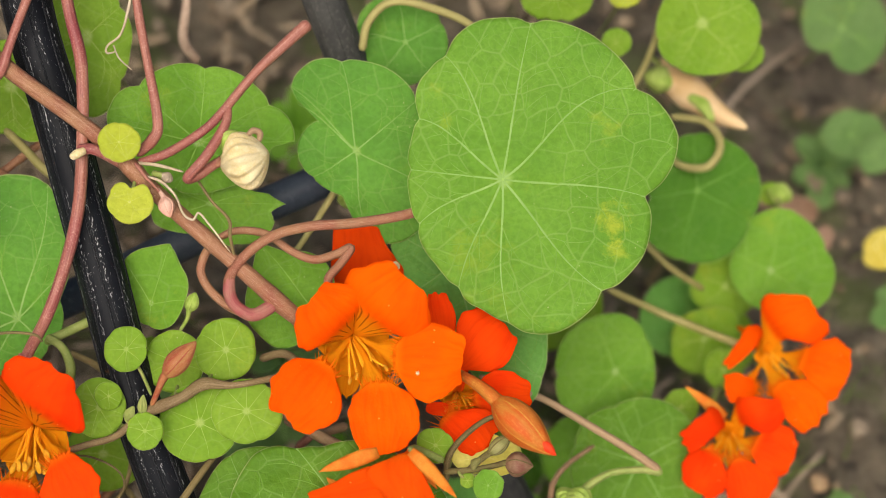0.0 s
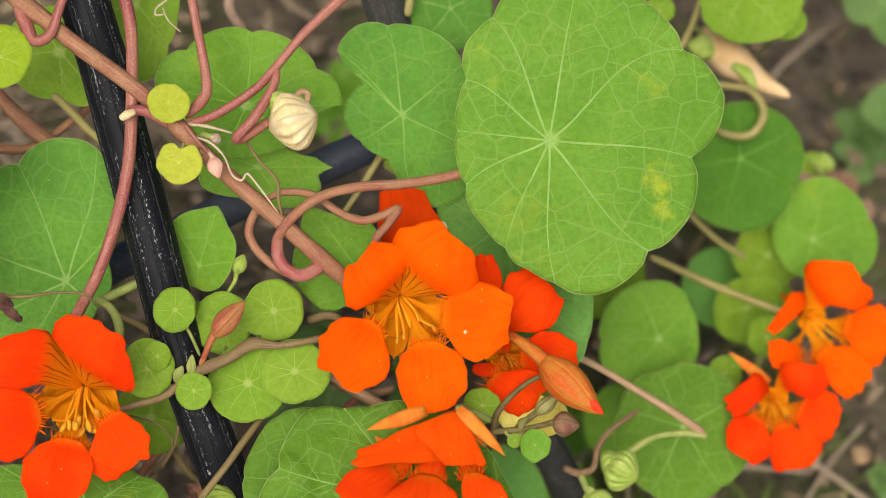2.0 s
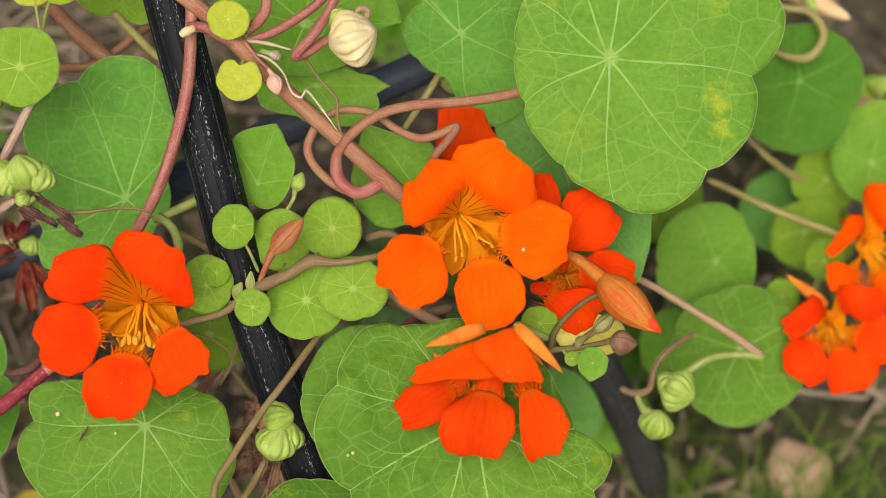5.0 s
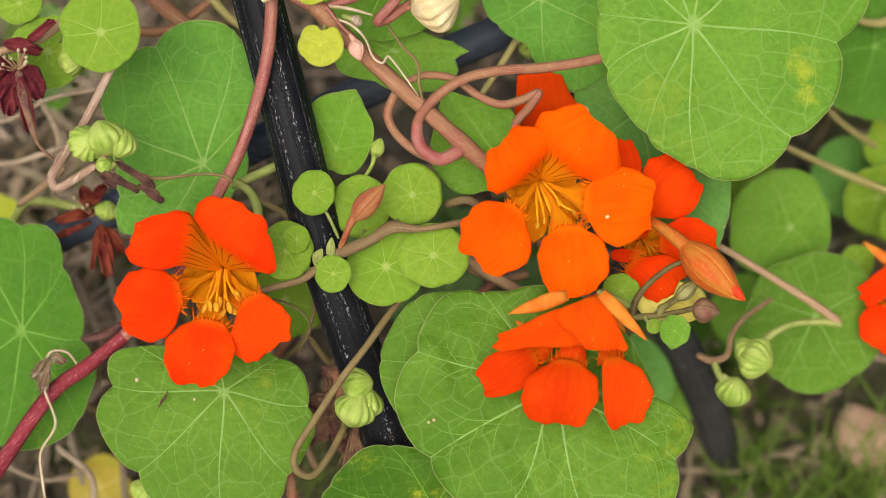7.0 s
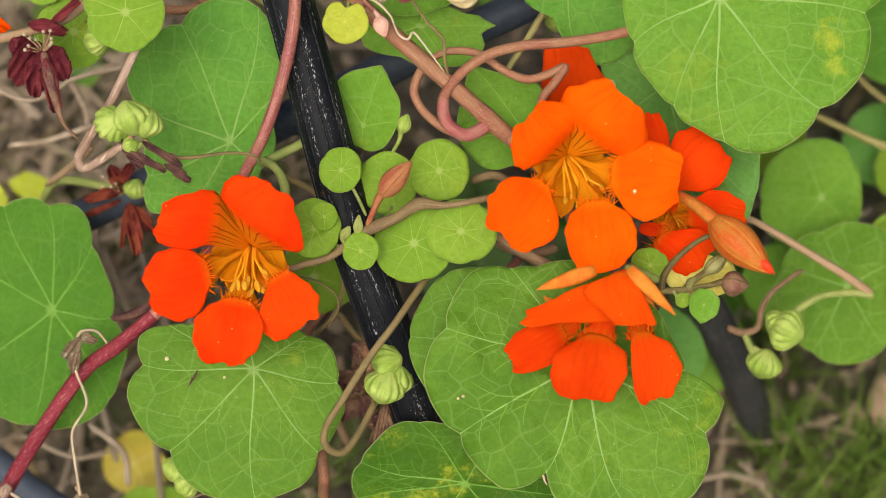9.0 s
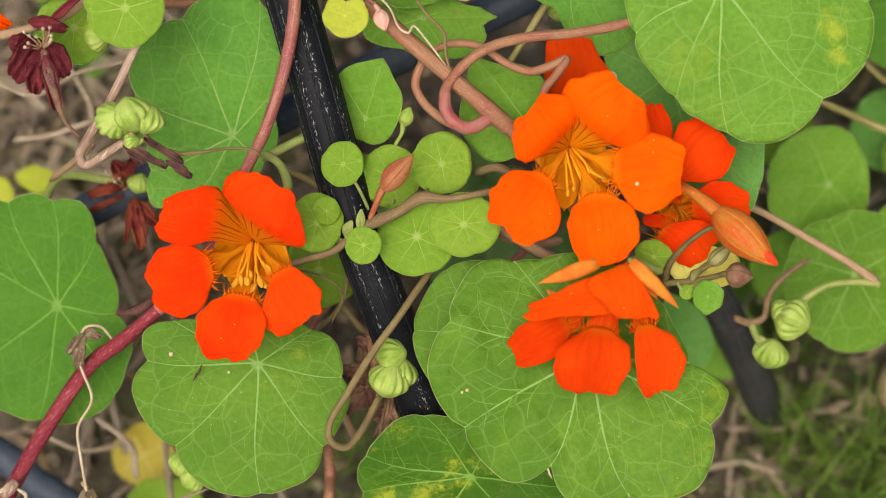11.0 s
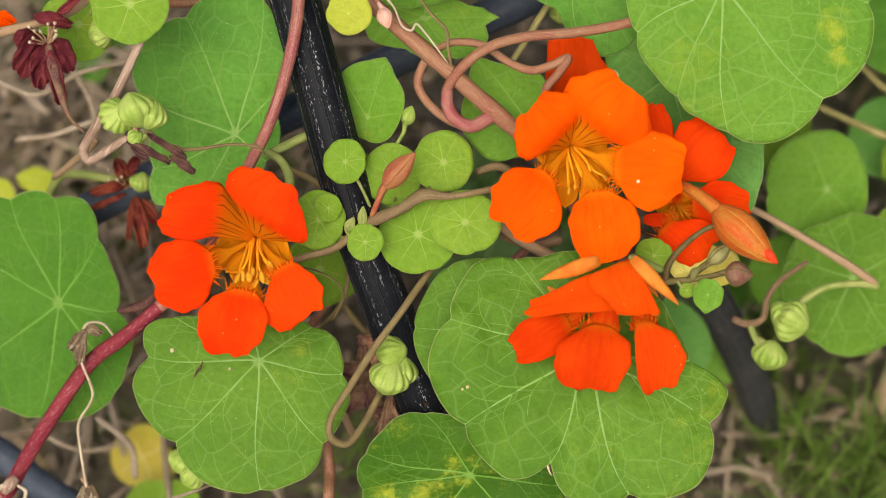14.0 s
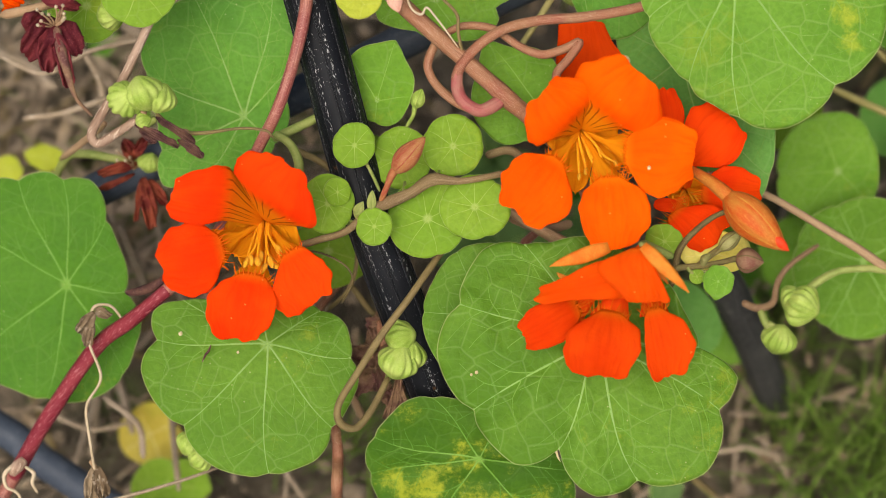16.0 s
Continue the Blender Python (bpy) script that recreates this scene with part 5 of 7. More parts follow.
leaf((-5.69, 2.79, -4.4), [(23, 1.27, 0), (45, 2.04, 1), (64, 3.17, 0), (77, 3.87, 1), (94, 3.94, 0), (112, 3.59, 1), (135, 3.66, 0), (156, 3.01, 1), (183, 2.39, 0), (201, 2.55, 1), (219, 2.96, 0), (235, 2.03, 1), (273, 1.37, 0), (319, 1.14, 1)], (0.05, 0.1), 0.03, LEAF_B, label="broad blue-green nasturtium leaf beside the tube", wave=0.03, vein_w=0.038)
leaf((-3.91, 10.64, -4.8), [(41, 1.23, 1), (88, 1.59, 0), (126, 1.75, 1), (161, 1.41, 0), (206, 1.47, 1), (244, 1.94, 1), (276, 2.26, 0), (307, 1.57, 1), (346, 1.24, 0)], (0.0, 0.1), 0.04, LEAF_L, label="green nasturtium leaf behind the tube")
leaf((-6.03, 9.24, -5), [(26, 1.47, 1), (77, 1.3, 0), (126, 1.36, 1), (180, 1.55, 1), (230, 1.44, 0), (274, 1.27, 1), (297, 1.73, 0), (315, 1.89, 1), (343, 1.63, 0)], (0.1, 0.0), 0.04, LEAF_L, label="mid-green nasturtium leaf beside the climbing stem")
leaf((-10.83, -1.85, -5.5), [(30, 1.84, 0), (57, 2.22, 1), (76, 3.04, 0), (90, 3.04, 1), (101, 3.24, 0), (113, 3.29, 1), (128, 3.6, 0), (153, 3.4, 1), (185, 3.68, 0), (220, 3.75, 1), (244, 3.36, 0), (259, 3.36, 1), (273, 3.35, 0), (302, 3.04, 1), (324, 2.51, 0), (353, 1.7, 1)], (0.05, 0.1), 0.05, LEAF_D, label="deep green round nasturtium leaf with pale star of veins", vein_w=0.036)
leaf((-4.94, -3.33, -2.9), [(10, 2.18, 0), (32, 1.7, 1), (61, 1.39, 0), (101, 1.24, 1), (137, 1.78, 0), (153, 2.65, 1), (165, 3.24, 0), (178, 3.1, 1), (192, 3.52, 0), (224, 3.26, 1), (248, 3.63, 0), (270, 3.59, 1), (290, 3.4, 0), (307, 2.91, 1), (333, 2.68, 0), (350, 2.33, 1)], (0.0, -0.05), -0.06, LEAF_W, label="light green round leaf with a small slit and pale flecks", vein_w=0.042)
leaf((3.76, -3.07, -1.2), [(21, 2.36, 0), (67, 2.4, 1), (114, 2.74, 0), (127, 3.16, 1), (143, 3.76, 0), (166, 3.76, 1), (186, 4.17, 0), (210, 3.81, 1), (236, 3.89, 0), (251, 3.11, 1), (270, 4.08, 0), (286, 3.93, 1), (309, 4.44, 0), (330, 3.78, 1), (344, 3.82, 0), (355, 2.75, 1)], (0.02, -0.1), -0.05, LEAF_W, label="very large wavy nasturtium leaf under the hanging flower", wave=0.055, vein_w=0.046)
leaf((0.98, -2.58, -2.8), [(58, 1.8, 1), (87, 1.95, 0), (116, 1.95, 1), (150, 1.75, 0), (177, 1.78, 1), (205, 1.79, 0), (233, 1.9, 1), (268, 1.97, 0), (320, 1.67, 1), (360, 1.74, 0)], (0.1, 0.0), 0.03, LEAF_W, label="green leaf tucked behind the broad leaf")
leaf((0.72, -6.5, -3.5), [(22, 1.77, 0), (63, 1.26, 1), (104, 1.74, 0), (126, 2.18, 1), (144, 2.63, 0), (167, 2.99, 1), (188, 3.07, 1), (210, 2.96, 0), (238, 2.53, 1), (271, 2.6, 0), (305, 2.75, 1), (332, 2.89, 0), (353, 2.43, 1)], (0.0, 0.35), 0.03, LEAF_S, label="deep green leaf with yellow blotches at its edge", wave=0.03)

# ---- young leaves on the knobbly stem ----
YOUNG = "small round yellow-green young leaf"
def young(c, r, n=8, phase=10, squash=1.0, turn=0, slope=(0.0, 0.0), material=None, w=None, label=YOUNG, stalk=None, veins=None):
    return leaf(c, ring(n, r, phase, squash, turn), slope, 0.04, material or LEAF_L, veins, label, 0.02, stalk=stalk, stalk_r=0.045, vein_w=0.013 if veins else 0.021, wave=0.035)


young((-2.53, 1.95, -1.9), 0.55, 8, 5, 1.1, 0, stalk=[(-2.17, 1.36, -2.2), (-1.87, 0.75, -1.9)])
young((-1.33, 1.64, -2.6), 0.78, 8, 25, 1.05, 0, (0.1, 0), stalk=[(-1.22, 1.22, -3), (-1.27, 0.63, -1.8)])
young((0.05, 1.93, -2.3), 0.82, 8, 12, 1.0, 0, stalk=[(-0.15, 1.52, -2.8), (-0.45, 1.09, -1.8)])
young((-2, -0.17, -1.5), 0.47, 7, 15, 1.05, 0, stalk=[(-1.94, 0.08, -1.8), (-1.86, 0.31, -1.7)])
young((-0.63, 0.02, -2.2), 1.13, 8, 18, 0.9, 30, (0.1, 0.1), stalk=[(-0.88, 0.38, -2.7), (-1.01, 0.69, -1.9)], label="round yellow-green young leaf overlapped by another")
young((0.62, 0.33, -1.7), 0.95, 9, 8, 0.87, 5, stalk=[(0.3, 0.75, -2), (-0.07, 1.02, -1.8)], label="round bright young leaf with fine pale veins")
young((-3.25, 0.43, -2.1), 0.69, 8, 30, 1.15, 0, (-0.1, 0), stalk=[(-2.87, -0.07, -2.5), (-2.39, -0.07, -1.9)])
young((-2.98, 0.73, -1.9), 0.36, 6, 30, 1.0, 0, (-0.3, 0.2), stalk=[(-2.71, 0.01, -2.3), (-2.36, -0.05, -1.9)])
leaf((6.87, -1.59, -0.9), [(16, 0.43, 1), (43, 0.4, 0), (59, 0.43, 1), (83, 0.41, 0), (110, 0.45, 1), (137, 0.4, 0), (163, 0.42, 1), (185, 0.38, 0), (207, 0.4, 1), (237, 0.41, 0), (261, 0.5, 1), (296, 0.4, 0), (318, 0.42, 1), (354, 0.39, 0)], (0.1, 0.1), 0.08, LEAF_F, None, "tiny pale green pointed leaf by the buds", 0.0, stalk=[(6.7, -1.41, -1.2), (6.27, -1.24, -1.3)], stalk_r=0.03, vein_w=0.012)
young((6.36, -1.48, -1.2), 0.2, 6, 0, 1.0, stalk=[(6.18, -1.34, -1.2), (6.11, -1.23, -1.2)])
young((5.54, -0.57, -1.4), 0.43, 7, 0, 1.2, 60, (0.3, 0.0), stalk=[(5.69, -0.9, -1.4), (5.83, -1.12, -1.3)])
young((-2.6, 7.24, -0.4), 0.55, 7, 40, 0.9, 0, (0.0, 0.05), LEAF_Y, label="tiny round lime-yellow leaf on the brown stem", stalk=[(-2.52, 6.84, -0.8), (-2.39, 6.57, -1)], veins=VEINS_Y)
leaf((-2.33, 5.7, -0.4), [(23, 0.59, 1), (48, 0.6, 0), (67, 0.44, 1), (86, 0.35, 0), (103, 0.51, 1), (129, 0.58, 0), (160, 0.54, 1), (190, 0.58, 0), (221, 0.53, 1), (270, 0.57, 0), (309, 0.58, 1), (348, 0.62, 0)], (0.0, 0.0), 0.04, LEAF_Y, VEINS_Y, "tiny notched lime-yellow leaf on the brown stem", stalk=[(-2.27, 6.03, -0.7), (-2.21, 6.42, -1)], stalk_r=0.05, vein_w=0.012)
young((-6.95, 8.47, -0.8), 0.79, 8, 20, 1.0, 0, (0.1, 0), LEAF_YG, stalk=[(-7.37, 7.62, -1.2), (-7.58, 6.93, -1.6)])
leaf((-7.98, 6, -0.7), [(16, 1.03, 1), (51, 1.12, 0), (91, 1.02, 1), (128, 1.11, 0), (161, 1.11, 1), (184, 0.98, 1), (209, 1.04, 0), (246, 0.99, 1), (276, 1.03, 0), (309, 0.98, 1), (343, 1.01, 0)], (0.0, 0.1), 0.03, LEAF_L, None, "round light green leaf with a nibbled edge", stalk=[(-7.66, 5.63, -1.3), (-7.62, 5.32, -1.2)])
young((-9.59, 5.65, -2.2), 1.08, 8, 0, 0.85, 0, (0.1, 0), LEAF_L, stalk=[(-9.29, 5.87, -2.2), (-9.02, 6.17, -1.5)])
young((-10.32, 6.89, -2.0), 0.62, 8, 12, 0.9, 0, (0.1, 0), LEAF_L, stalk=[(-9.6, 6.4, -2.4), (-9.1, 6.2, -1.5)])
young((-7.89, 8.42, -1.6), 0.72, 8, 0, 1.0, 0, (0.1, 0), LEAF_Y, stalk=[(-7.73, 7.67, -1.6), (-7.63, 6.94, -1.7)], veins=VEINS_Y)

# ---- pointed leaves by the tube ----
leaf((-2.02, 3.17, -3.4), [(6, 0.99, 1), (47, 1.3, 0), (71, 1.73, 1), (91, 1.53, 0), (117, 1.37, 1), (159, 0.52, 0), (267, 0.57, 1), (330, 0.85, 0)], (0.2, 0.1), 0.08, LEAF_F, None, "folded pointed green leaf beside the tube", 0.0, (60, 0.2))
leaf((2.32, 3.04, -3.2), [(33, 0.62, 1), (113, 1.66, 0), (129, 2.27, 1), (155, 1.84, 0), (193, 1.75, 1), (215, 1.53, 0), (247, 1.06, 1), (300, 0.7, 0)], (0.0, 0.15), 0.05, LEAF_F, None, "green leaf behind the looped stalks", 0.0)

# ---- leaves further back ----
FAR = "round green nasturtium leaf low in the bed"
# this leaf's shade is put into its colour by the darker green
leaf((14.14, 6.85, -10.5), [(3, 1.98, 0), (30, 1.95, 1), (60, 1.77, 0), (95, 1.76, 1), (137, 1.67, 0), (190, 1.52, 1), (223, 2.18, 0), (258, 2.24, 1), (288, 2.26, 0), (330, 1.92, 1)], (0.0, 0.15), 0.04, LEAF_D, None, FAR)
leaf((16.59, 4.39, -11.5), [(21, 1.88, 1), (54, 1.93, 0), (78, 2.05, 1), (118, 1.78, 0), (158, 1.34, 1), (209, 1.19, 0), (254, 1.24, 1), (298, 1.55, 0), (330, 2.05, 1), (354, 2.06, 0)], (0.05, 0.15), 0.04, LEAF_F, None, FAR)
leaf((15.38, 3.95, -12.5), [(17, 0.95, 0), (71, 1.14, 1), (122, 1.17, 0), (156, 1.09, 1), (224, 1.03, 1), (279, 1.09, 0), (325, 1.1, 1)], (0.0, 0.3), 0.04, LEAF_L, None, "pale green leaf seen from its side")
leaf((11.51, 1.27, -10), [(4, 1.18, 0), (48, 1.39, 1), (88, 1.78, 0), (116, 1.85, 1), (150, 1.92, 0), (183, 1.85, 1), (209, 1.96, 0), (234, 1.69, 1), (272, 1.5, 0), (316, 1.38, 1)], (0.0, 0.1), 0.04, LEAF_F, None, FAR)
leaf((11.97, -1.36, -8.5), [(26, 1.9, 1), (74, 1.91, 0), (116, 1.85, 1), (166, 2.03, 1), (209, 2.09, 0), (244, 2.23, 1), (271, 2.34, 0), (303, 2.2, 1), (342, 2.15, 0)], (0.05, 0.2), 0.04, LEAF_W, None, "olive green leaf with yellowing edge low in the bed")
leaf((14.68, 2.28, -12.5), [(11, 1.17, 1), (44, 1.23, 0), (92, 0.95, 1), (152, 1.06, 0), (192, 1.06, 1), (258, 1.13, 1), (312, 1.02, 0)], (0.0, 0.4), 0.04, LEAF_L, None, "pale leaf with a scorched rim")
young((13.41, 0.2, -9.5), 0.55, 8, 5, 1.0, 0, (0, 0.1), LEAF_L)
young((14.91, 1.31, -10.5), 0.66, 8, 5, 0.9, 80, (0, 0.2), LEAF_L)
leaf((14.04, 11.79, -9), [(25, 1.67, 1), (70, 1.66, 0), (109, 1.46, 1), (158, 1.36, 0), (201, 1.45, 1), (241, 1.55, 1), (277, 1.56, 0), (313, 1.82, 1), (349, 1.83, 0)], (0.0, 0.15), 0.04, LEAF_L, None, FAR)
young((15.63, 10.95, -10), 0.55, 7, 5, 0.8, 40, (0.2, 0), LEAF_L)
young((9.52, 12.38, -8), 1.18, 9, 5, 0.55, 0, (0, 0.3), LEAF_L, label=FAR)
young((11.43, 11.19, -9), 0.46, 7, 5, 0.9, 0, (0.2, 0.2), LEAF_L)
young((11.69, 12.57, -9), 0.5, 7, 5, 0.6, 0, (0.2, 0.2), LEAF_Y)
leaf((4.97, 10.73, -6.2), [(30, 1.16, 1), (57, 1.26, 0), (102, 1.41, 1), (145, 1.54, 0), (170, 1.41, 1), (198, 1.33, 0), (229, 1.19, 1), (271, 1.25, 0), (310, 1.06, 1), (349, 1.22, 0)], (0.0, 0.1), 0.04, LEAF_B, None, "green leaf behind the arching stalk")
leaf((20.88, 13.27, -19), [(7, 1.63, 0), (66, 1.54, 1), (122, 1.88, 0), (151, 1.61, 1), (243, 0.9, 1), (298, 1.69, 0), (325, 1.72, 1)], (0.0, 0.3), 0.04, LEAF_G, None, "blurred grey-green leaf low on the soil", stalk_r=0.05)
leaf((21.27, 9.56, -19.5), [(3, 1.22, 0), (68, 0.83, 1), (137, 0.96, 0), (182, 1.08, 1), (262, 0.81, 0), (317, 1.23, 1)], (0.0, 0.3), 0.04, LEAF_G, None, "blurred grey-green weed leaf on the soil", stalk_r=0.05)
leaf((21.99, 8.79, -19.2), [(5, 1.12, 0), (57, 0.95, 1), (121, 0.58, 0), (202, 0.55, 1), (315, 0.71, 1)], (0.0, 0.3), 0.04, LEAF_G, None, "blurred grey-green weed leaf on the soil", stalk_r=0.05)
leaf((21.72, 5.52, -18), [(50, 0.79, 1), (133, 0.43, 0), (204, 0.44, 1), (307, 0.96, 1), (356, 1.19, 0)], (0.0, 0.3), 0.04, LEAF_YELLOW, None, "yellow fallen leaf on the soil", stalk_r=0.05)
young((16.98, 6.94, -13), 0.43, 7, 5, 0.8, 0, (0.2, 0.2), LEAF_L)
young((-2.29, 1.96, -7), 0.43, 7, 5, 0.8, 0, (0.2, 0.2), LEAF_L)
leaf((-9.98, -7.18, -14.6), [(26, 0.92, 1), (80, 1.12, 0), (118, 0.98, 1), (168, 1.03, 0), (214, 1.07, 1), (249, 1.04, 0), (290, 1.04, 1), (334, 1.18, 0)], (0.0, 0.2), 0.05, LEAF_YELLOW, None, "yellowed leaf lying low behind the red stem", stalk_r=0.05)
leaf((-9.2, -8.59, -13), [(25, 1.29, 0), (77, 0.83, 1), (136, 0.99, 0), (180, 1.17, 1), (215, 1.1, 1), (284, 0.74, 0), (353, 1.45, 1)], (0.0, 0.2), 0.04, LEAF_L, None, "lime green leaf low in the bed", stalk_r=0.05)
leaf((-13.19, 1.81, -13.8), [(52, 0.44, 1), (127, 0.45, 0), (169, 0.68, 1), (230, 0.43, 0), (327, 0.54, 1), (360, 0.67, 0)], (0.0, 0.2), 0.04, LEAF_Y, VEINS_Y, "small yellow leaf low in the bed", stalk_r=0.04)
leaf((-14.23, 1.48, -13.6), [(16, 0.32, 1), (103, 0.41, 0), (180, 0.63, 1), (260, 0.51, 1), (323, 0.45, 0)], (0.0, 0.2), 0.04, LEAF_Y, VEINS_Y, "small yellow leaf low in the bed", stalk_r=0.04)
leaf((6.95, -0.91, -2), [(5, 0.91, 0), (29, 0.87, 1), (61, 0.62, 0), (133, 0.66, 1), (158, 0.99, 0), (185, 0.98, 1), (207, 0.76, 1), (260, 0.43, 0), (338, 0.82, 1)], (0.0, 0.0), 0.04, LEAF_CREAM, None, "pale yellow leaf behind the buds", vein_w=0.014)
leaf((14.48, 3.03, -14.5), [(28, 1.59, 0), (90, 1.29, 1), (142, 1.52, 0), (180, 1.58, 1), (227, 1.51, 1), (282, 1.32, 0), (347, 1.62, 1)], (0.0, 0.2), 0.04, LEAF_P, None, "dim blue-green leaf low in the bed")
leaf((6.4, -3.49, -11), [(32, 1.64, 0), (84, 1.57, 1), (127, 1.74, 0), (169, 1.77, 1), (225, 1.48, 1), (293, 1.33, 0), (349, 1.77, 1)], (0.0, 0.2), 0.04, LEAF_P, None, "dim blue-green leaf low in the bed")
leaf((-3.54, -0.95, -6), [(23, 1.22, 0), (79, 0.82, 1), (141, 1.03, 0), (180, 1.12, 1), (231, 1.03, 1), (296, 1.08, 0), (346, 1.32, 1)], (0.0, 0.2), 0.04, LEAF_L, None, "lime green leaf behind the knobbly stem")

# leaves added to lighten shaded gaps; the one at (9.9, 3.4) covers bare soil
for c, r, phase, squash, mt in (((10.93, -1.32, -13), 1.5, 10, 0.85, LEAF_F), ((8.6, -3.6, -13.5), 1.3, 40, 0.9, LEAF_F), ((15.3, 2.2, -14), 1.4, 25, 0.8, LEAF_L),
                                ((9.9, 3.4, -13), 1.6, 5, 0.9, LEAF_L), ((6.6, -4.6, -14), 1.2, 15, 0.8, LEAF_F)):
    leaf(c, ring(8, r, phase, squash), (0.05, 0.25), 0.05, mt, None, "green filler leaf low in the bed among stalks")

# ---- flowers ----
RED, ORANGE = (PETAL_R, PETAL_RU), (PETAL, PETAL_U)
flower((-4.85, -0.42, -0.9), (-4.93, -0.02, -2.2), [
    ((-5.66, 0.4, -0.7), (-7.14, 0.62, -0.2), (0.42, 0.47, 0.55, 0.61, 0.6, 0.52, 0.3), (0.95, 1.0, 0.97, 0.85, 0.7, 0.52, 0.28), 0.3, -0.06, 1),
    ((-4.64, 0.36, -0.75), (-3.92, 1.36, 0.1), (1.02, 1.22, 1.32, 1.3, 1.14, 0.84, 0.35), (1.0, 1.24, 1.24, 1.06, 0.78, 0.52, 0.18), 0.3, -0.15, 1),
    ((-5.83, -0.66, -0.8), (-7.45, -1.06, -0.4), (0.4, 0.74, 0.96, 1.04, 0.98, 0.78, 0.4), (0.42, 0.64, 0.8, 0.83, 0.78, 0.55, 0.3), 0.25, 0.06, 0),
    ((-5.05, -1.35, -0.7), (-5.4, -3.06, -0.3), (0.42, 0.62, 0.74, 0.76, 0.66, 0.5, 0.34), (0.45, 0.75, 0.93, 1.03, 0.98, 0.75, 0.36), 0.3, 0.05, 0),
    ((-4.19, -0.79, -0.8), (-3.4, -2.08, -0.5), (0.42, 0.52, 0.6, 0.72, 0.7, 0.5, 0.3), (0.25, 0.46, 0.75, 0.92, 0.95, 0.88, 0.66), 0.25, 0.1, 0)],
    "red-orange nasturtium flower with five open petals and yellow throat", RED, 0.95, 10, (0.0, -1.0), 0.42, 0.75, 1.2,
    calyx=[((-5.65, -0.85, -1.3), 0.9), ((-5.3, -1.25, -1.4), 0.75), ((-4.35, -1.2, -1.4), 0.85)], stalk=[(-5.31, 1.38, -2.8), (-5.34, 1.82, -2.4)], stalk_material=STEM_PINK)
flower((3.6, 1.95, -0.4), (3.38, 2.33, -1.6), [
    ((3.14, 2.56, -0.45), (2.36, 3.32, 0.3), (0.8, 1.06, 1.16, 1.12, 0.95, 0.7, 0.3), (0.8, 1.0, 1.02, 0.9, 0.72, 0.5, 0.24), 0.35, -0.28, 1),
    ((3.92, 2.7, -0.4), (4.79, 3.74, 0.45), (0.85, 1.12, 1.24, 1.2, 1.02, 0.76, 0.4), (0.7, 1.02, 1.22, 1.24, 1.04, 0.74, 0.32), 0.45, -0.26, 1),
    ((4.4, 1.74, -0.2), (6.21, 1.66, 0.2), (0.45, 0.68, 0.85, 0.89, 0.82, 0.65, 0.45), (0.45, 0.83, 1.04, 1.1, 0.95, 0.68, 0.39), 0.25, 0.05, 0),
    ((2.79, 1.55, -0.2), (1.69, 0.16, 0.1), (0.24, 0.57, 0.87, 1.0, 0.91, 0.74, 0.44), (0.36, 0.69, 0.89, 0.93, 0.9, 0.68, 0.3), 0.3, 0.05, 0),
    ((4.03, 1.13, -0.1), (4.13, -0.7, 0.2), (0.4, 0.78, 0.9, 0.95, 0.87, 0.64, 0.4), (0.42, 0.7, 0.8, 0.82, 0.76, 0.57, 0.38), 0.25, 0.05, 0)],
    "bright orange nasturtium flower with arched upper petals and fringed lower ones", ORANGE, 0.95, 8, (0.45, -1.0), 0.55, 1.15, 0.8, 0.6,
    calyx=[((3.16, 0.72, -1.1), 0.75), ((4.35, 1.35, -1.0), 0.7), ((2.75, 1.75, -0.9), 0.6)], stalk=[(3.45, 2.5, -3), (3.22, 1.99, -3.4), (2.75, 1.37, -3.2)])
flower((4.14, -2.02, -0.1), (4.8, -0.62, 0.3), [
    ((4.73, -0.67, 0.7), (4.8, -2.06, 1.0), (0.14, 0.22, 0.32, 0.44, 0.56, 0.66, 0.68), (0.4, 0.98, 1.06, 0.92, 0.66, 0.42, 0.22), 0.3, -0.2, 2),
    ((4.6, -1.35, 0.3), (2.16, -1.92, 0.45), (0.5, 0.5, 0.42, 0.3, 0.24, 0.22, 0.16), (0.3, 0.48, 0.54, 0.42, 0.32, 0.26, 0.16), 0.35, -0.3, 2),
    ((3.27, -2.18, -0.4), (1.83, -2.93, -0.05), (0.3, 0.46, 0.54, 0.57, 0.55, 0.48, 0.33), (0.35, 0.46, 0.54, 0.53, 0.5, 0.42, 0.32), 0.25, 0.15, 0),
    ((4.05, -2.29, -0.1), (3.8, -3.94, 0.25), (0.42, 0.72, 0.82, 0.84, 0.74, 0.62, 0.5), (0.4, 0.66, 0.92, 1.04, 1.08, 0.98, 0.66), 0.35, 0.04, 0),
    ((5.13, -2.2, -0.1), (5.47, -4.0, 0.1), (0.28, 0.6, 0.74, 0.83, 0.77, 0.56, 0.36), (0.25, 0.3, 0.37, 0.42, 0.43, 0.38, 0.24), 0.3, 0.25, 0)],
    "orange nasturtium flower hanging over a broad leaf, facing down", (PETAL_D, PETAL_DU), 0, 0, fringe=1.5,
    sepals=[((4.0, -0.66, 0.3), (2.49, -1.15, 0.2), 0.4), ((4.78, -0.6, 1.1), (5.94, -1.77, 1), 0.36), ((3.1, -1.65, 0.1), (2.7, -1.32, -0.1), 0.2), ((5.0, -1.05, 0.4), (5.5, -1.6, 0.3), 0.16)],
    stalk=[(4.95, -0.6, -0.4), (5.28, -0.74, -1), (5.74, -0.97, -1.2)])
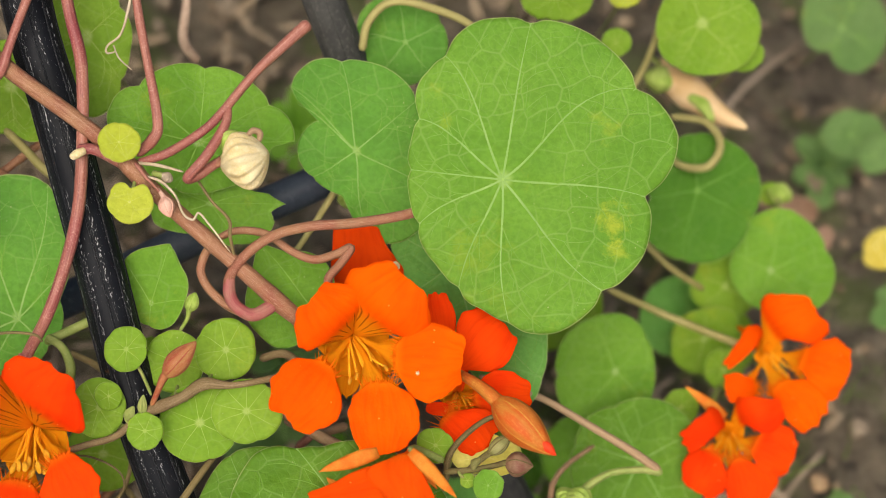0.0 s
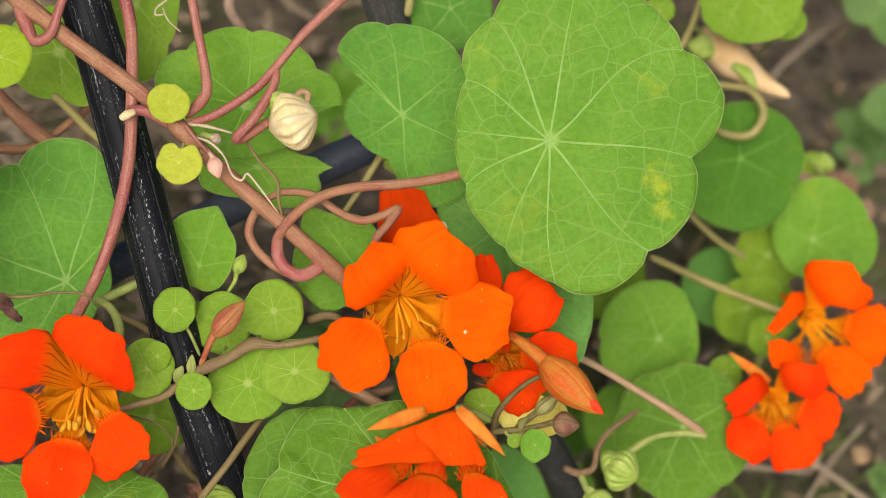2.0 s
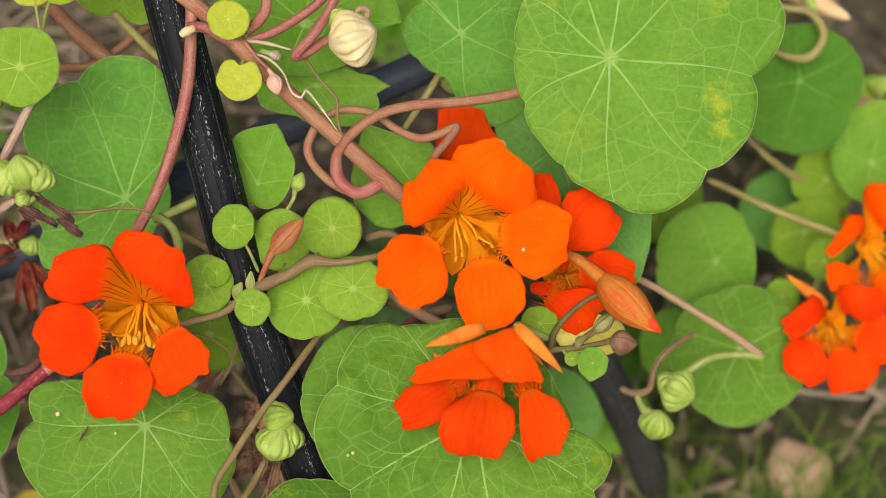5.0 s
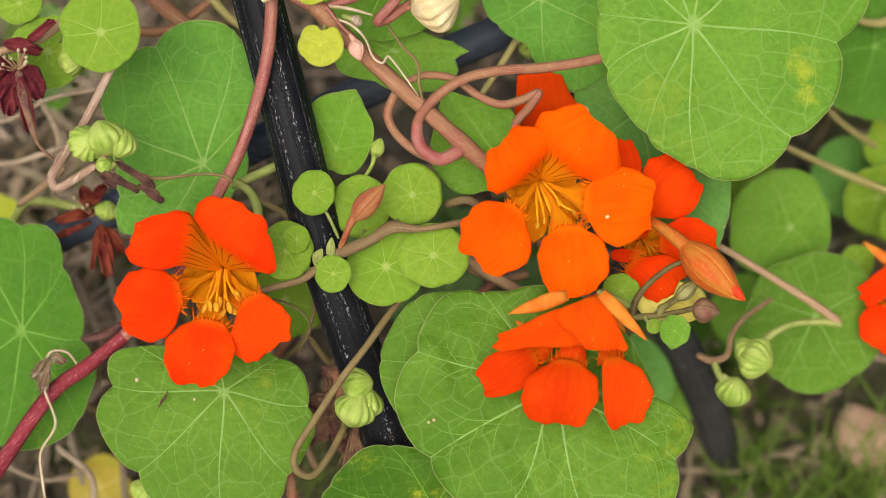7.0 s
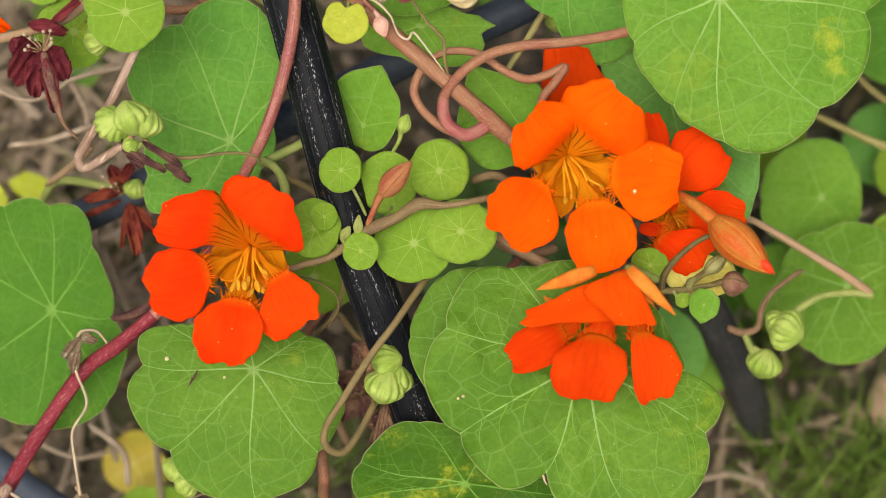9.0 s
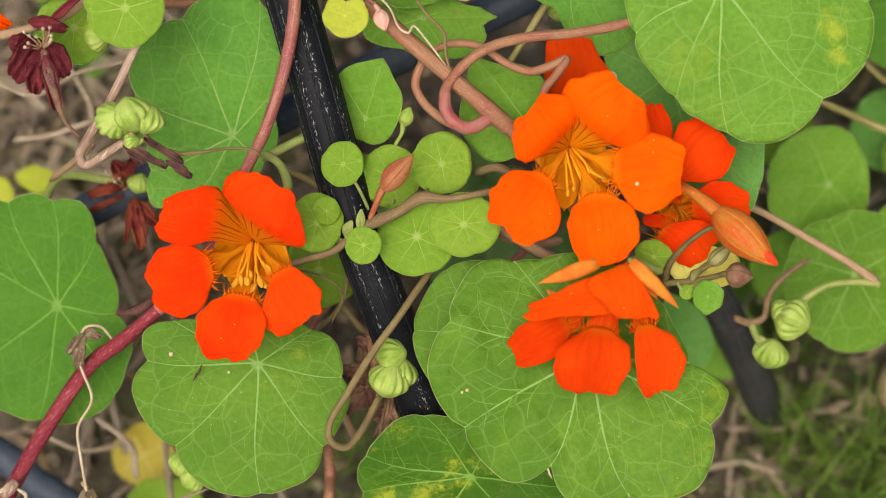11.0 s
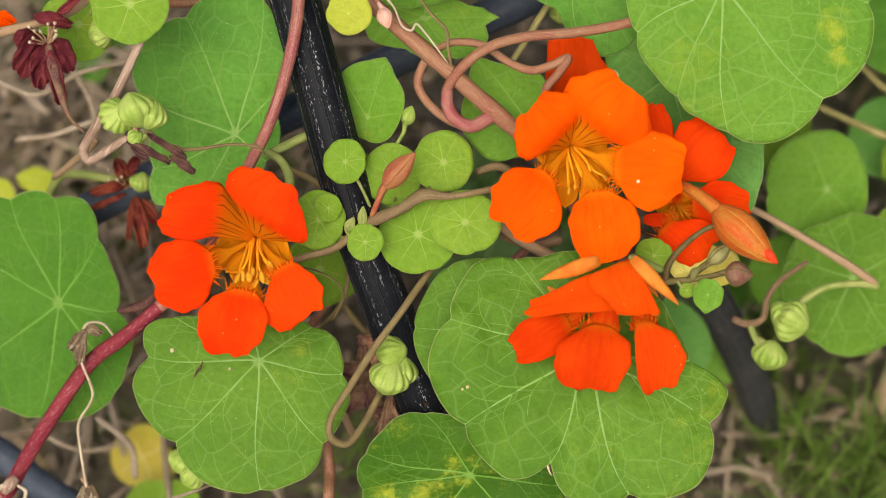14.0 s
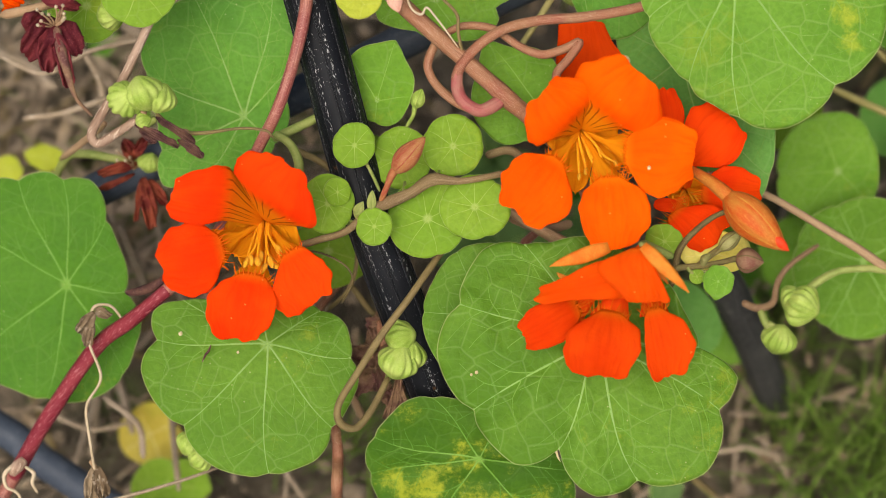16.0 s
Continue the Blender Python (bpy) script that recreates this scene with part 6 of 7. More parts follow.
flower((6.25, 0.62, -2.4), (6.24, 0.77, -3.2), [
    ((5.89, 1.98, -2.6), (5.65, 3.42, -2.4), (0.2, 0.24, 0.3, 0.36, 0.38, 0.36, 0.2), (0.22, 0.28, 0.34, 0.36, 0.36, 0.28, 0.16), 0.2, 0.05, 1),
    ((6.28, 1.42, -2.5), (7.38, 2.61, -2.1), (0.14, 0.36, 0.68, 0.92, 0.95, 0.82, 0.5), (0.16, 0.41, 0.68, 0.8, 0.77, 0.62, 0.36), 0.3, 0.1, 1),
    ((6.58, 0.62, -2.3), (8.1, 0.7, -2.0), (0.31, 0.55, 0.69, 0.72, 0.63, 0.46, 0.24), (0.25, 0.36, 0.45, 0.5, 0.52, 0.38, 0.2), 0.3, 0.05, 0),
    ((5.86, 0.19, -2.2), (6.75, -0.78, -1.9), (0.25, 0.5, 0.74, 0.9, 1.0, 0.9, 0.6), (0.36, 0.4, 0.42, 0.39, 0.36, 0.27, 0.16), 0.3, 0.05, 0),
    ((6.02, 0.38, -2.35), (5.34, 0.39, -2.25), (0.17, 0.21, 0.23, 0.21, 0.18, 0.15, 0.08), (0.1, 0.12, 0.14, 0.16, 0.15, 0.13, 0.09), 0.1, 0.05, 0)],
    "red-orange nasturtium flower half hidden behind another", (PETAL_R, PETAL_R), 0.5, 5, (-0.1, -0.8), 0.5, 0.7, 0.7, fringe=1.1,
    stalk=[(6.4, 0.61, -4.5), (6.12, -0.32, -3.4), (5.86, -1.2, -1.6)])
flower((3.73, 3.57, -4.2), (3.5, 2.9, -4.9), [
    ((3.74, 3.35, -4.4), (3.64, 5.35, -3.9), (0.8, 0.95, 0.9, 0.84, 0.82, 0.8, 0.5), (0.7, 1.12, 1.1, 0.86, 0.66, 0.5, 0.3), 0.2, 0.05, 2)],
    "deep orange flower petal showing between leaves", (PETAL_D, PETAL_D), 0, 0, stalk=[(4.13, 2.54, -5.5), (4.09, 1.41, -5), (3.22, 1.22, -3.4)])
stem("dry_tip", [(3.84, 3.79, -1.2), (4.21, 3.99, -0.7), (4.55, 4.09, -0.5)], [0.09, 0.12, 0.13], POD_W, "pale cut end of a dry stalk")
flower((16.16, 1.6, -8.8), (15.97, 1.92, -9.6), [
    ((16.17, 2.49, -8.9), (17.21, 3.18, -8.1), (1.02, 1.07, 1.09, 0.93, 0.7, 0.49, 0.23), (0.35, 0.41, 0.63, 0.86, 0.95, 0.93, 0.7), 0.35, -0.15, 1),
    ((15.67, 2.56, -8.9), (14.53, 1.46, -8.2), (0.19, 0.21, 0.23, 0.23, 0.23, 0.19, 0.13), (0.22, 0.35, 0.35, 0.28, 0.21, 0.16, 0.09), 0.4, -0.2, 1),
    ((16.82, 1.61, -8.6), (18.16, 1.16, -8.2), (0.42, 0.64, 0.82, 0.92, 0.88, 0.77, 0.58), (0.29, 0.44, 0.71, 0.89, 0.97, 0.84, 0.58), 0.25, 0.06, 0),
    ((16.09, 0.9, -8.6), (17.08, -0.4, -8.2), (0.37, 0.66, 0.81, 0.88, 0.86, 0.71, 0.38), (0.32, 0.35, 0.39, 0.45, 0.46, 0.39, 0.17), 0.25, 0.06, 0),
    ((15.54, 0.86, -8.7), (14.56, 0.72, -8.5), (0.26, 0.35, 0.39, 0.42, 0.44, 0.39, 0.21), (0.2, 0.24, 0.32, 0.42, 0.48, 0.46, 0.35), 0.25, 0.06, 0)],
    "orange nasturtium flower standing at the back of the bed", (PETAL, PETAL_F), 0.45, 7, (0.5, -0.9), 0.6, 1.2, 0.7,
    stalk=[(16.49, 2.05, -11), (18.86, 1.15, -20)])
flower((14.7, -0.75, -8.1), (14.73, -0.57, -8.9), [
    ((14.37, -0.13, -8.2), (13.1, -0.66, -7.6), (0.23, 0.26, 0.3, 0.37, 0.49, 0.49, 0.35), (0.46, 0.49, 0.46, 0.38, 0.3, 0.21, 0.09), 0.4, -0.2, 1),
    ((14.97, -0.1, -8.2), (16.05, 0.29, -7.6), (0.6, 0.61, 0.58, 0.49, 0.37, 0.26, 0.14), (0.23, 0.35, 0.51, 0.63, 0.58, 0.49, 0.29), 0.4, -0.2, 1),
    ((15.22, -0.91, -8), (16.34, -1.46, -7.8), (0.49, 0.77, 0.93, 0.95, 0.9, 0.7, 0.29), (0.24, 0.37, 0.53, 0.6, 0.65, 0.49, 0.29), 0.25, 0.06, 0),
    ((14.77, -1.24, -8), (15.05, -2.63, -7.8), (0.26, 0.49, 0.78, 1, 0.93, 0.77, 0.41), (0.19, 0.38, 0.49, 0.55, 0.56, 0.51, 0.23), 0.25, 0.06, 0),
    ((14.13, -1.05, -8), (13.49, -2.22, -7.8), (0.23, 0.44, 0.59, 0.73, 0.72, 0.63, 0.35), (0.26, 0.58, 0.7, 0.73, 0.64, 0.49, 0.23), 0.25, 0.06, 0)],
    "red-orange nasturtium flower at the back of the bed", (PETAL_R, PETAL_RF), 0.45, 7, (0.1, -1.0), 0.5, 0.9, 0.7,
    sepals=[((14.54, -0.08, -8.4), (13.34, 0.84, -8.3), 0.37)], stalk=[(14.41, 0.32, -9.5), (15.25, 0.81, -12), (17.43, -0.04, -20)])


def grain(c, r, label):
    thing("grain", blob_geo(Vector((0, 0, -r * 0.005)), (0.4, 0.9, 0.2), r * 0.024, r * 0.01, 7, 9), POD_W, plant_frame(c), label, "grain")


grain((4.97, 1.27, 0.36), 0.05, "tiny white grain stuck on the orange petal")
grain((-7.27, -3.1, -2.62), 0.06, "pale fleck of dirt on the leaf")
grain((-5.74, -3.59, -2.72), 0.04, "pale fleck of dirt on the round leaf")

stem("leaf_slit", [(-6.43, -3.33, -2.66), (-6.5, -3.5, -2.66), (-6.58, -3.6, -2.66), (-6.68, -3.8, -2.68)], [0.012, 0.035, 0.032, 0.012], WILT_D, "narrow dark slit with a dry brown edge on the leaf", "leaf slit", "leaf damage", 6, 6, 0.2)
stem("dry_leaf_edge", [(2.66, -5.92, -1.1), (2.73, -6.02, -1.06), (2.76, -6.14, -1.08), (2.82, -6.26, -1.1)], [0.012, 0.03, 0.022, 0.01], POD_W, "pale dried edge in the notch of the broad leaf", "leaf damage", "leaf damage", 6, 5, 0.6)
grain((0.63, -4.0, -1.12), 0.05, "pale dry fleck on the broad leaf")
grain((0.5, -4.05, -1.15), 0.04, "pale dry fleck on the broad leaf")


# ---- buds ----
def bud(c, tip, r, material, label, stalk, edge=None, tip_material=None, neck=1.0, stalk_material=None):
    ob = holder("flower_bud", plant_frame(c), label, "flower bud", "flower buds")
    ax = rel(tip, c)
    part("body", blob_geo(Vector((0, 0, 0)), ax, ax.length, r * 0.01, 16, 20, 0.9, 5, 0.05, 0.45), material, ob)
    d = ax.normalized()
    u = d.orthogonal().normalized()
    v = d.cross(u)
    for k in range(5):
        a = 2 * math.pi * k / 5 + 0.4
        e = u * math.cos(a) + v * math.sin(a)
        pts = [e * 0.0006 + ax * 0.02]
        for f in (0.2, 0.42, 0.62, 0.82, 0.97):
            pts.append(e * (r * 0.01 * math.sin(math.pi * f ** 0.8) ** 0.9 * 0.98 * (1 + 0.06 * math.cos(5 * a))) + ax * f)
        part("sepal_edge", tube_geo(pts, (0.00015, 0.0002, 0.0002, 0.00015), 6, 4, 0.1, k)[:2], edge or material, ob)
    if tip_material:
        part("petal_tip", blob_geo(ax * 0.67 + Vector((0.0004, 0.0002, r * 0.0045)), ax + Vector((0, 0, -r * 0.012)), ax.length * 0.33, r * 0.0026, 10, 12, 1.1, 0, 0.0, -0.4), tip_material, ob, "red petal tip")
    inner = (c[0] + ax.x * 22, c[1] + ax.y * 22, c[2] + ax.z * 22)
    child_stem("pedicel", [inner, c] + list(stalk), [r * 0.42 * neck, r * 0.38 * neck, r * 0.27 * neck, r * 0.25 * neck], stalk_material or material, ob, c)
    return ob


bud((6.95, 0.7, -0.4), (8.47, -0.79, 0.2), 0.5, BUD, "plump orange flower bud with a red tip, on a ribbed stalk", [(6.63, 0.98, -0.6), (6.24, 1.24, -1), (6.02, 1.34, -2.4)], STEM_BUD, BUD_R)
bud((-1.5, 1.22, -1.2), (-0.64, 2.16, -0.9), 0.3, BUD_P, "pinkish-brown closed flower bud on an upright stalk", [(-1.65, 0.89, -1.3), (-1.84, 0.48, -1.6)])
bud((7.31, -1.01, -1), (8.05, -1.1, -0.9), 0.33, BUD_M, "small maroon-brown bud beside a tiny leaf", [(7.17, -1.04, -1.1), (6.77, -1.16, -1.2)], STEM_TWIG, None, 0.62, STEM_TWIG)
bud((-1.48, 5.85, -0.6), (-1.3, 5.31, -0.5), 0.2, BUD_PALE, "tiny pale pink bud hanging from the brown stem", [(-1.56, 5.96, -0.7), (-1.64, 6.07, -0.8)])
bud((-0.99, 2.98, -3.2), (-0.79, 3.47, -3), 0.2, POD, "small green bud beside the pointed leaf", [(-1.04, 2.76, -3.3), (-1.22, 2.45, -3.2)])
bud((-2.08, 0.23, -1.6), (-2.04, 0.78, -1.4), 0.12, STEM_GREEN, "tiny green leaf bud at a stem joint", [(-2, 0.13, -1.6), (-1.93, 0.23, -1.7)])
bud((-2.49, 0.13, -1.6), (-2.28, 0.48, -1.4), 0.13, STEM_GREEN, "tiny green leaf bud at a stem joint", [(-2.38, 0.01, -1.7), (-2.23, 0.13, -1.7)])

bud((6.9, -0.8, -1), (7.49, -0.25, -0.8), 0.2, BUD_G, "small olive green bud beside the orange bud", [(6.79, -0.89, -1.1), (6.66, -0.98, -1.2)], STEM_TWIG, None, 0.8, STEM_TWIG)

# ---- seed pods ----
pod((0.61, 6.76, -0.3), [(0, 0, 0, 0.68, (0.92, 0.3, 0.25))], POD_W, "wrinkled cream-white ripe seed pod", [(0.18, 6.83, -0.6), (-0.18, 6.65, -0.7)], STEM_BROWN, ribs=7, deep=0.2, wavy=0.6)
pod((0.26, 7.26, -0.5), [(0, 0, 0, 0.35, (0.6, 0.6, 0.2))], POD, "pale green unripe lobe on the cream pod", [(0.18, 7.05, -0.6), (-0.01, 6.84, -0.7)])
stem("pod_collar", [(0.96, 7.24, -0.3), (0.99, 7.46, -0.3), (0.82, 7.53, -0.3), (0.67, 7.4, -0.3)], [0.07, 0.09, 0.09, 0.07], STEM_DRY, "dry curled remnant on top of the cream pod")
pod((-7.92, 3.15, -0.6), [(-0.4, -0.02, 0, 0.46, (0.5, 0.3, 0.8)), (0.1, 0.12, 0.12, 0.5, (-0.35, 0.9, 0.2)), (0.5, 0.0, 0, 0.42, (0.35, 0.9, 0.1))], POD, "ribbed pale green seed pod with three lobes", [(-7.89, 2.65, -0.8), (-8.12, 2.59, -0.9)], STEM_DRY)
pod((-1.38, -3.56, -2.9), [(0.0, 0.42, 0, 0.46, (0.9, 0.2, 0.3)), (-0.05, -0.25, 0.1, 0.53, (0.3, 0.9, 0.3)), (0.22, -0.1, -0.1, 0.46, (0.2, 0.9, 0.1))], POD, "ribbed green seed pod beside the tube", [(-1.61, -4.1, -3), (-1.76, -4.32, -2.9)])
pod((9.7, -2.48, -5.4), [(0, 0, 0, 0.55, (0.8, -0.4, 0.4)), (-0.2, 0.15, -0.1, 0.4, (0.6, 0.5, 0.3))], POD, "striped pale green round seed pod", [(9.81, -2.12, -5.5), (9.98, -1.92, -5.4)], ribs=7, deep=0.2, wavy=0.6)
pod((9.14, -3.46, -5.9), [(0, 0, 0, 0.47, (0.3, 0.9, 0.3))], POD, "pale green round seed pod", [(9.02, -3.14, -5.9), (8.82, -2.99, -5.9)], ribs=7, deep=0.17, wavy=0.6)
pod((-7.14, -6.36, -4.5), [(-0.1, 0.15, 0, 0.4, (0.5, 0.8, 0.2)), (0.15, -0.25, 0, 0.37, (0.7, 0.5, 0.2))], POD, "green ribbed seed pod under the leaf edge", [(-7.1, -5.8, -4.8), (-6.38, -4.75, -5.5), (-7.49, -5.46, -19)])
pod((-8.89, 5.36, -1.6), [(0, 0, 0, 0.37, (0.9, 0.1, 0.3))], POD, "pale green ribbed pod beside a young leaf", [(-8.96, 5.66, -1.6), (-9.02, 6.09, -1.5)])
pod((3.32, 6.25, -5.8), [(0, 0, 0, 0.35, (0.8, 0.3, 0.3))], POD, "small yellow-green pod behind the leaf", [(3.16, 6.39, -5.6), (2.95, 6.33, -5.4)])
pod((13.1, 10.34, -11), [(0, 0, 0, 0.46, (0.2, 0.9, 0.3))], POD, "green pod by the faded flower", [(13.02, 10.87, -11), (12.67, 10.97, -10.5)])
pod((17.26, 6.94, -13), [(0, 0, 0, 0.4, (0.2, 0.9, 0.3))], POD, "green pod low among leaves", [(17.16, 6.52, -13), (18.49, 6.5, -19)])
pod((-1.42, 6.37, -0.9), [(0, 0, 0, 0.16, (0.5, 0.8, 0.2))], STRAW, "small grey shrivelled pod at the stem joint", [(-1.58, 6.43, -0.9), (-1.8, 6.5, -1)])
pod((-8.67, 1.56, -6.6), [(0, 0, 0, 0.32, (0.3, 0.9, 0.3))], POD, "green seed case of a faded flower", [(-8.87, 1.52, -6.8), (-9.03, 1.55, -6.8)])
pod((-7.89, 2.58, -0.8), [(0, 0, 0, 0.23, (0.8, 0.3, 0.2))], POD, "small green case under the ribbed pod", [(-7.82, 2.48, -0.8), (-7.58, 2.66, -0.9)])


# ---- wilted flowers ----
def wilted(c, petals, label, stalk, stamens=0, material=None):
    ob = holder("wilted_flower", plant_frame(c), label, "wilted flower", "wilted flowers")
    for i, (b, t, w, bend) in enumerate(petals):
        thick(part("petal", petal_geo(rel(b, c), rel(t, c), w * 0.01, bend * 0.01, 0.35, c[0] + i * 2.3, 0.4, Vector((0.2, 0, 1)), 18, 11, 0.85), material or WILT, ob), 0.0004)
    rnd = random.Random(int(c[0] * 50))
    for k in range(stamens):
        e = Vector((rnd.uniform(-1, 1), rnd.uniform(-0.3, 1.2), 1.2)) * 0.0042
        f = part("stamen", tube_geo([Vector(), e * 0.5 + Vector((0.0006, 0, 0)), e], (0.0003, 0.0002), 5, 3, 0)[:2], STEM_DRY, ob)
        part("anther", blob_geo(e, (0.3, 0.2, 1), 0.0014, 0.0005, 5, 6), TENDRIL, f)
    child_stem("pedicel", [c] + list(stalk), 0.07, STEM_DRY, ob, c)
    return ob


wilted((-10.15, 4.98, -0.6), [((-10.13, 5.21, -0.7), (-10.8, 4.24, -0.4), 0.72, 0.3), ((-9.98, 5.13, -0.7), (-9.48, 4.31, -0.4), 0.63, 0.25), ((-10.25, 5.05, -0.6), (-10.26, 3.83, -0.4), 0.49, 0.2), ((-10.02, 4.82, -0.5), (-9.7, 3.43, -0.3), 0.37, 0.15), ((-10.35, 5.28, -0.7), (-10.89, 4.9, -0.5), 0.58, 0.3), ((-10.53, 5.74, -0.9), (-9.56, 5.51, -0.8), 0.32, 0.2), ((-9.94, 5.74, -0.9), (-9.19, 6.31, -0.8), 0.23, 0.1)],
       "shrivelled dark maroon nasturtium flower hanging on its stalk", [(-10.02, 5.37, -0.9), (-10.02, 5.71, -1.3)], 11)
stem("wilted_tail", [(-10.01, 4.95, -0.3), (-9.88, 4.36, -0.2), (-9.7, 3.71, -0.2), (-9.52, 3.14, -0.3), (-9.15, 2.7, -0.5)], [0.1, 0.14, 0.1, 0.05, 0.04], WILT_B, "dried maroon spur of the wilted flower", "wilted flower", "wilted flowers")
wilted((-9.16, 1.4, -6.6), [((-9, 1.56, -6.6), (-10.08, 1.24, -6.3), 0.30, 0.3), ((-9.07, 1.24, -6.5), (-10.1, 0.79, -6.3), 0.16, 0.35), ((-8.82, 1.16, -6.5), (-8.54, -0.3, -6.2), 0.36, 0.3), ((-9.1, 1.65, -6.7), (-9.39, 2.21, -6.5), 0.42, 0.3), ((-8.68, 1.08, -6.6), (-8.16, 0.34, -6.4), 0.28, 0.2), ((-8.9, 1.1, -6.5), (-9.02, -0.1, -6.3), 0.14, 0.2), ((-9.1, 1.75, -6.6), (-8.7, 2.3, -6.4), 0.3, 0.3)],
       "dark red withered flower with dry curled filaments", [(-9.03, 1.49, -6.8), (-8.87, 1.52, -6.8)], 4, WILT_R)
wilted((-7.23, 2.43, -0.8), [((-7.57, 2.68, -0.8), (-6.54, 2, -0.5), 0.19, 0.2), ((-7, 2.09, -0.7), (-6.31, 1.65, -0.5), 0.19, 0.15), ((-8.11, 2.48, -0.8), (-6.96, 1.91, -0.6), 0.19, 0.2), ((-7.99, 2.33, -0.7), (-7.53, 2, -0.5), 0.14, 0.1)],
       "withered purple-brown petal remains on a thin stalk", [(-7.01, 2.33, -0.8), (-6.72, 2.29, -0.8)], 0, WILT_D)
wilted((-9.88, -2.9, -3.7), [((-9.71, -2.51, -3.6), (-10.15, -3.08, -3.5), 0.37, 0.2), ((-9.78, -2.74, -3.6), (-9.91, -3.42, -3.4), 0.29, 0.2), ((-9.72, -2.44, -3.7), (-9.26, -2.62, -3.5), 0.23, 0.15)],
       "grey-brown shrivelled remains on the red stem", [(-9.87, -3.29, -3.8), (-9.78, -3.51, -4)], 0, FLAKE)
wilted((-1.57, -4.35, -4.2), [((-1.42, -4.19, -4.2), (-1.76, -5.49, -4), 0.24, 0.2), ((-1.57, -4.35, -4.2), (-1.2, -5.6, -4), 0.2, 0.2), ((-1.73, -4.2, -4.3), (-2.07, -4.97, -4.2), 0.2, 0.2)],
       "dark dried flower remains at the foot of the tube", [(-1.73, -4.13, -3.4), (-1.72, -4.25, -2.9)], 0, WILT_B)
for c, n, size in (((-2.1, -3.9, -5.2), 6, 1.3), ((-2.6, -4.6, -5.6), 5, 1.1), ((-1.7, -5.0, -5.0), 5, 1.0), ((-2.2, -3.0, -5.4), 4, 0.9)):
    rq = random.Random(int(c[1] * 100))
    tips = [(c[0] + rq.uniform(-0.6, 0.6) * size, c[1] + rq.uniform(-0.9, 0.5) * size, c[2] + rq.uniform(0.0, 0.6)) for _ in range(n)]
    wilted(c, [((c[0], c[1], c[2]), q, rq.uniform(0.3, 0.6) * size, 0.2) for q in tips], "dark brown shrivelled flower among stems at the tube", [(c[0] + 0.1, c[1] + 0.4, c[2] - 0.6), (c[0] + 0.4, c[1] + 0.9, c[2] - 1.6)], 0, WILT_B)
wilted((-9.72, -7.03, -3.6), [((-9.75, -6.72, -3.6), (-9.86, -7.62, -3.5), 0.43, 0.2), ((-9.68, -6.72, -3.6), (-9.46, -7.54, -3.5), 0.4, 0.2), ((-9.77, -6.8, -3.7), (-9.68, -7.77, -3.5), 0.35, 0.15)],
       "brown papery dried bud hanging on a dry tendril", [(-9.75, -6.75, -3.6), (-9.87, -6.55, -3.6)], 0, FLAKE)
stem("faded_flower", [(13.17, 11.02, -11.4), (13.49, 10.46, -11.2), (14.08, 9.9, -11), (14.83, 9.29, -10.8), (15.73, 8.78, -10.6)], [0.2, 0.52, 0.55, 0.37, 0.1], PEACH, "faded peach-coloured furled flower low in the bed", "faded flower", "wilted flowers", 16, 6, 0.25)
stem("faded_flower", [(13.92, 9.76, -10.6), (14.32, 9.47, -10.4), (14.63, 8.94, -10.4)], [0.13, 0.23, 0.09], POD, "green tip of the furled flower", "faded flower", "wilted flowers", 10, 6, 0.1)
wilted((-11.71, 5.74, -3), [((-12.01, 5.96, -3), (-11.48, 5.79, -2.8), 0.37, 0.1), ((-12.01, 5.66, -3), (-11.59, 5.46, -2.8), 0.29, 0.1)], "orange petal edge of another flower", [(-12.21, 5.68, -3.2), (-11.67, 5.35, -1.4)], 0, PETAL)


# ---- on the ground ----
def clods():
    rnd = random.Random(5)
    geos = []
    for k in range(3200):
        u, v = rnd.gauss(4, 17), rnd.uniform(-20, 42)
        p = at((u, v, ground_w(u, v)))
        r = 0.001 + 0.004 * rnd.random() ** 3
        g = blob_geo(p + Vector((0, 0, -r * 0.6)), (rnd.uniform(-1, 1), rnd.uniform(-1, 1), rnd.uniform(0.2, 1)), r * 2.2, r, 5, 7)
        geos.append(([q + Vector((noise.noise(q * 400), noise.noise(q * 400 + Vector((9, 0, 0))), noise.noise(q * 400 + Vector((0, 9, 0))))) * r * 0.5 for q in g[0]], g[1]))
    ob = thing("soil_crumbs", joined(geos), CLOD, Matrix.Identity(4), "scattered crumbs and small clods of dry soil", "soil crumbs", kind="stuff")
    return ob


clods()


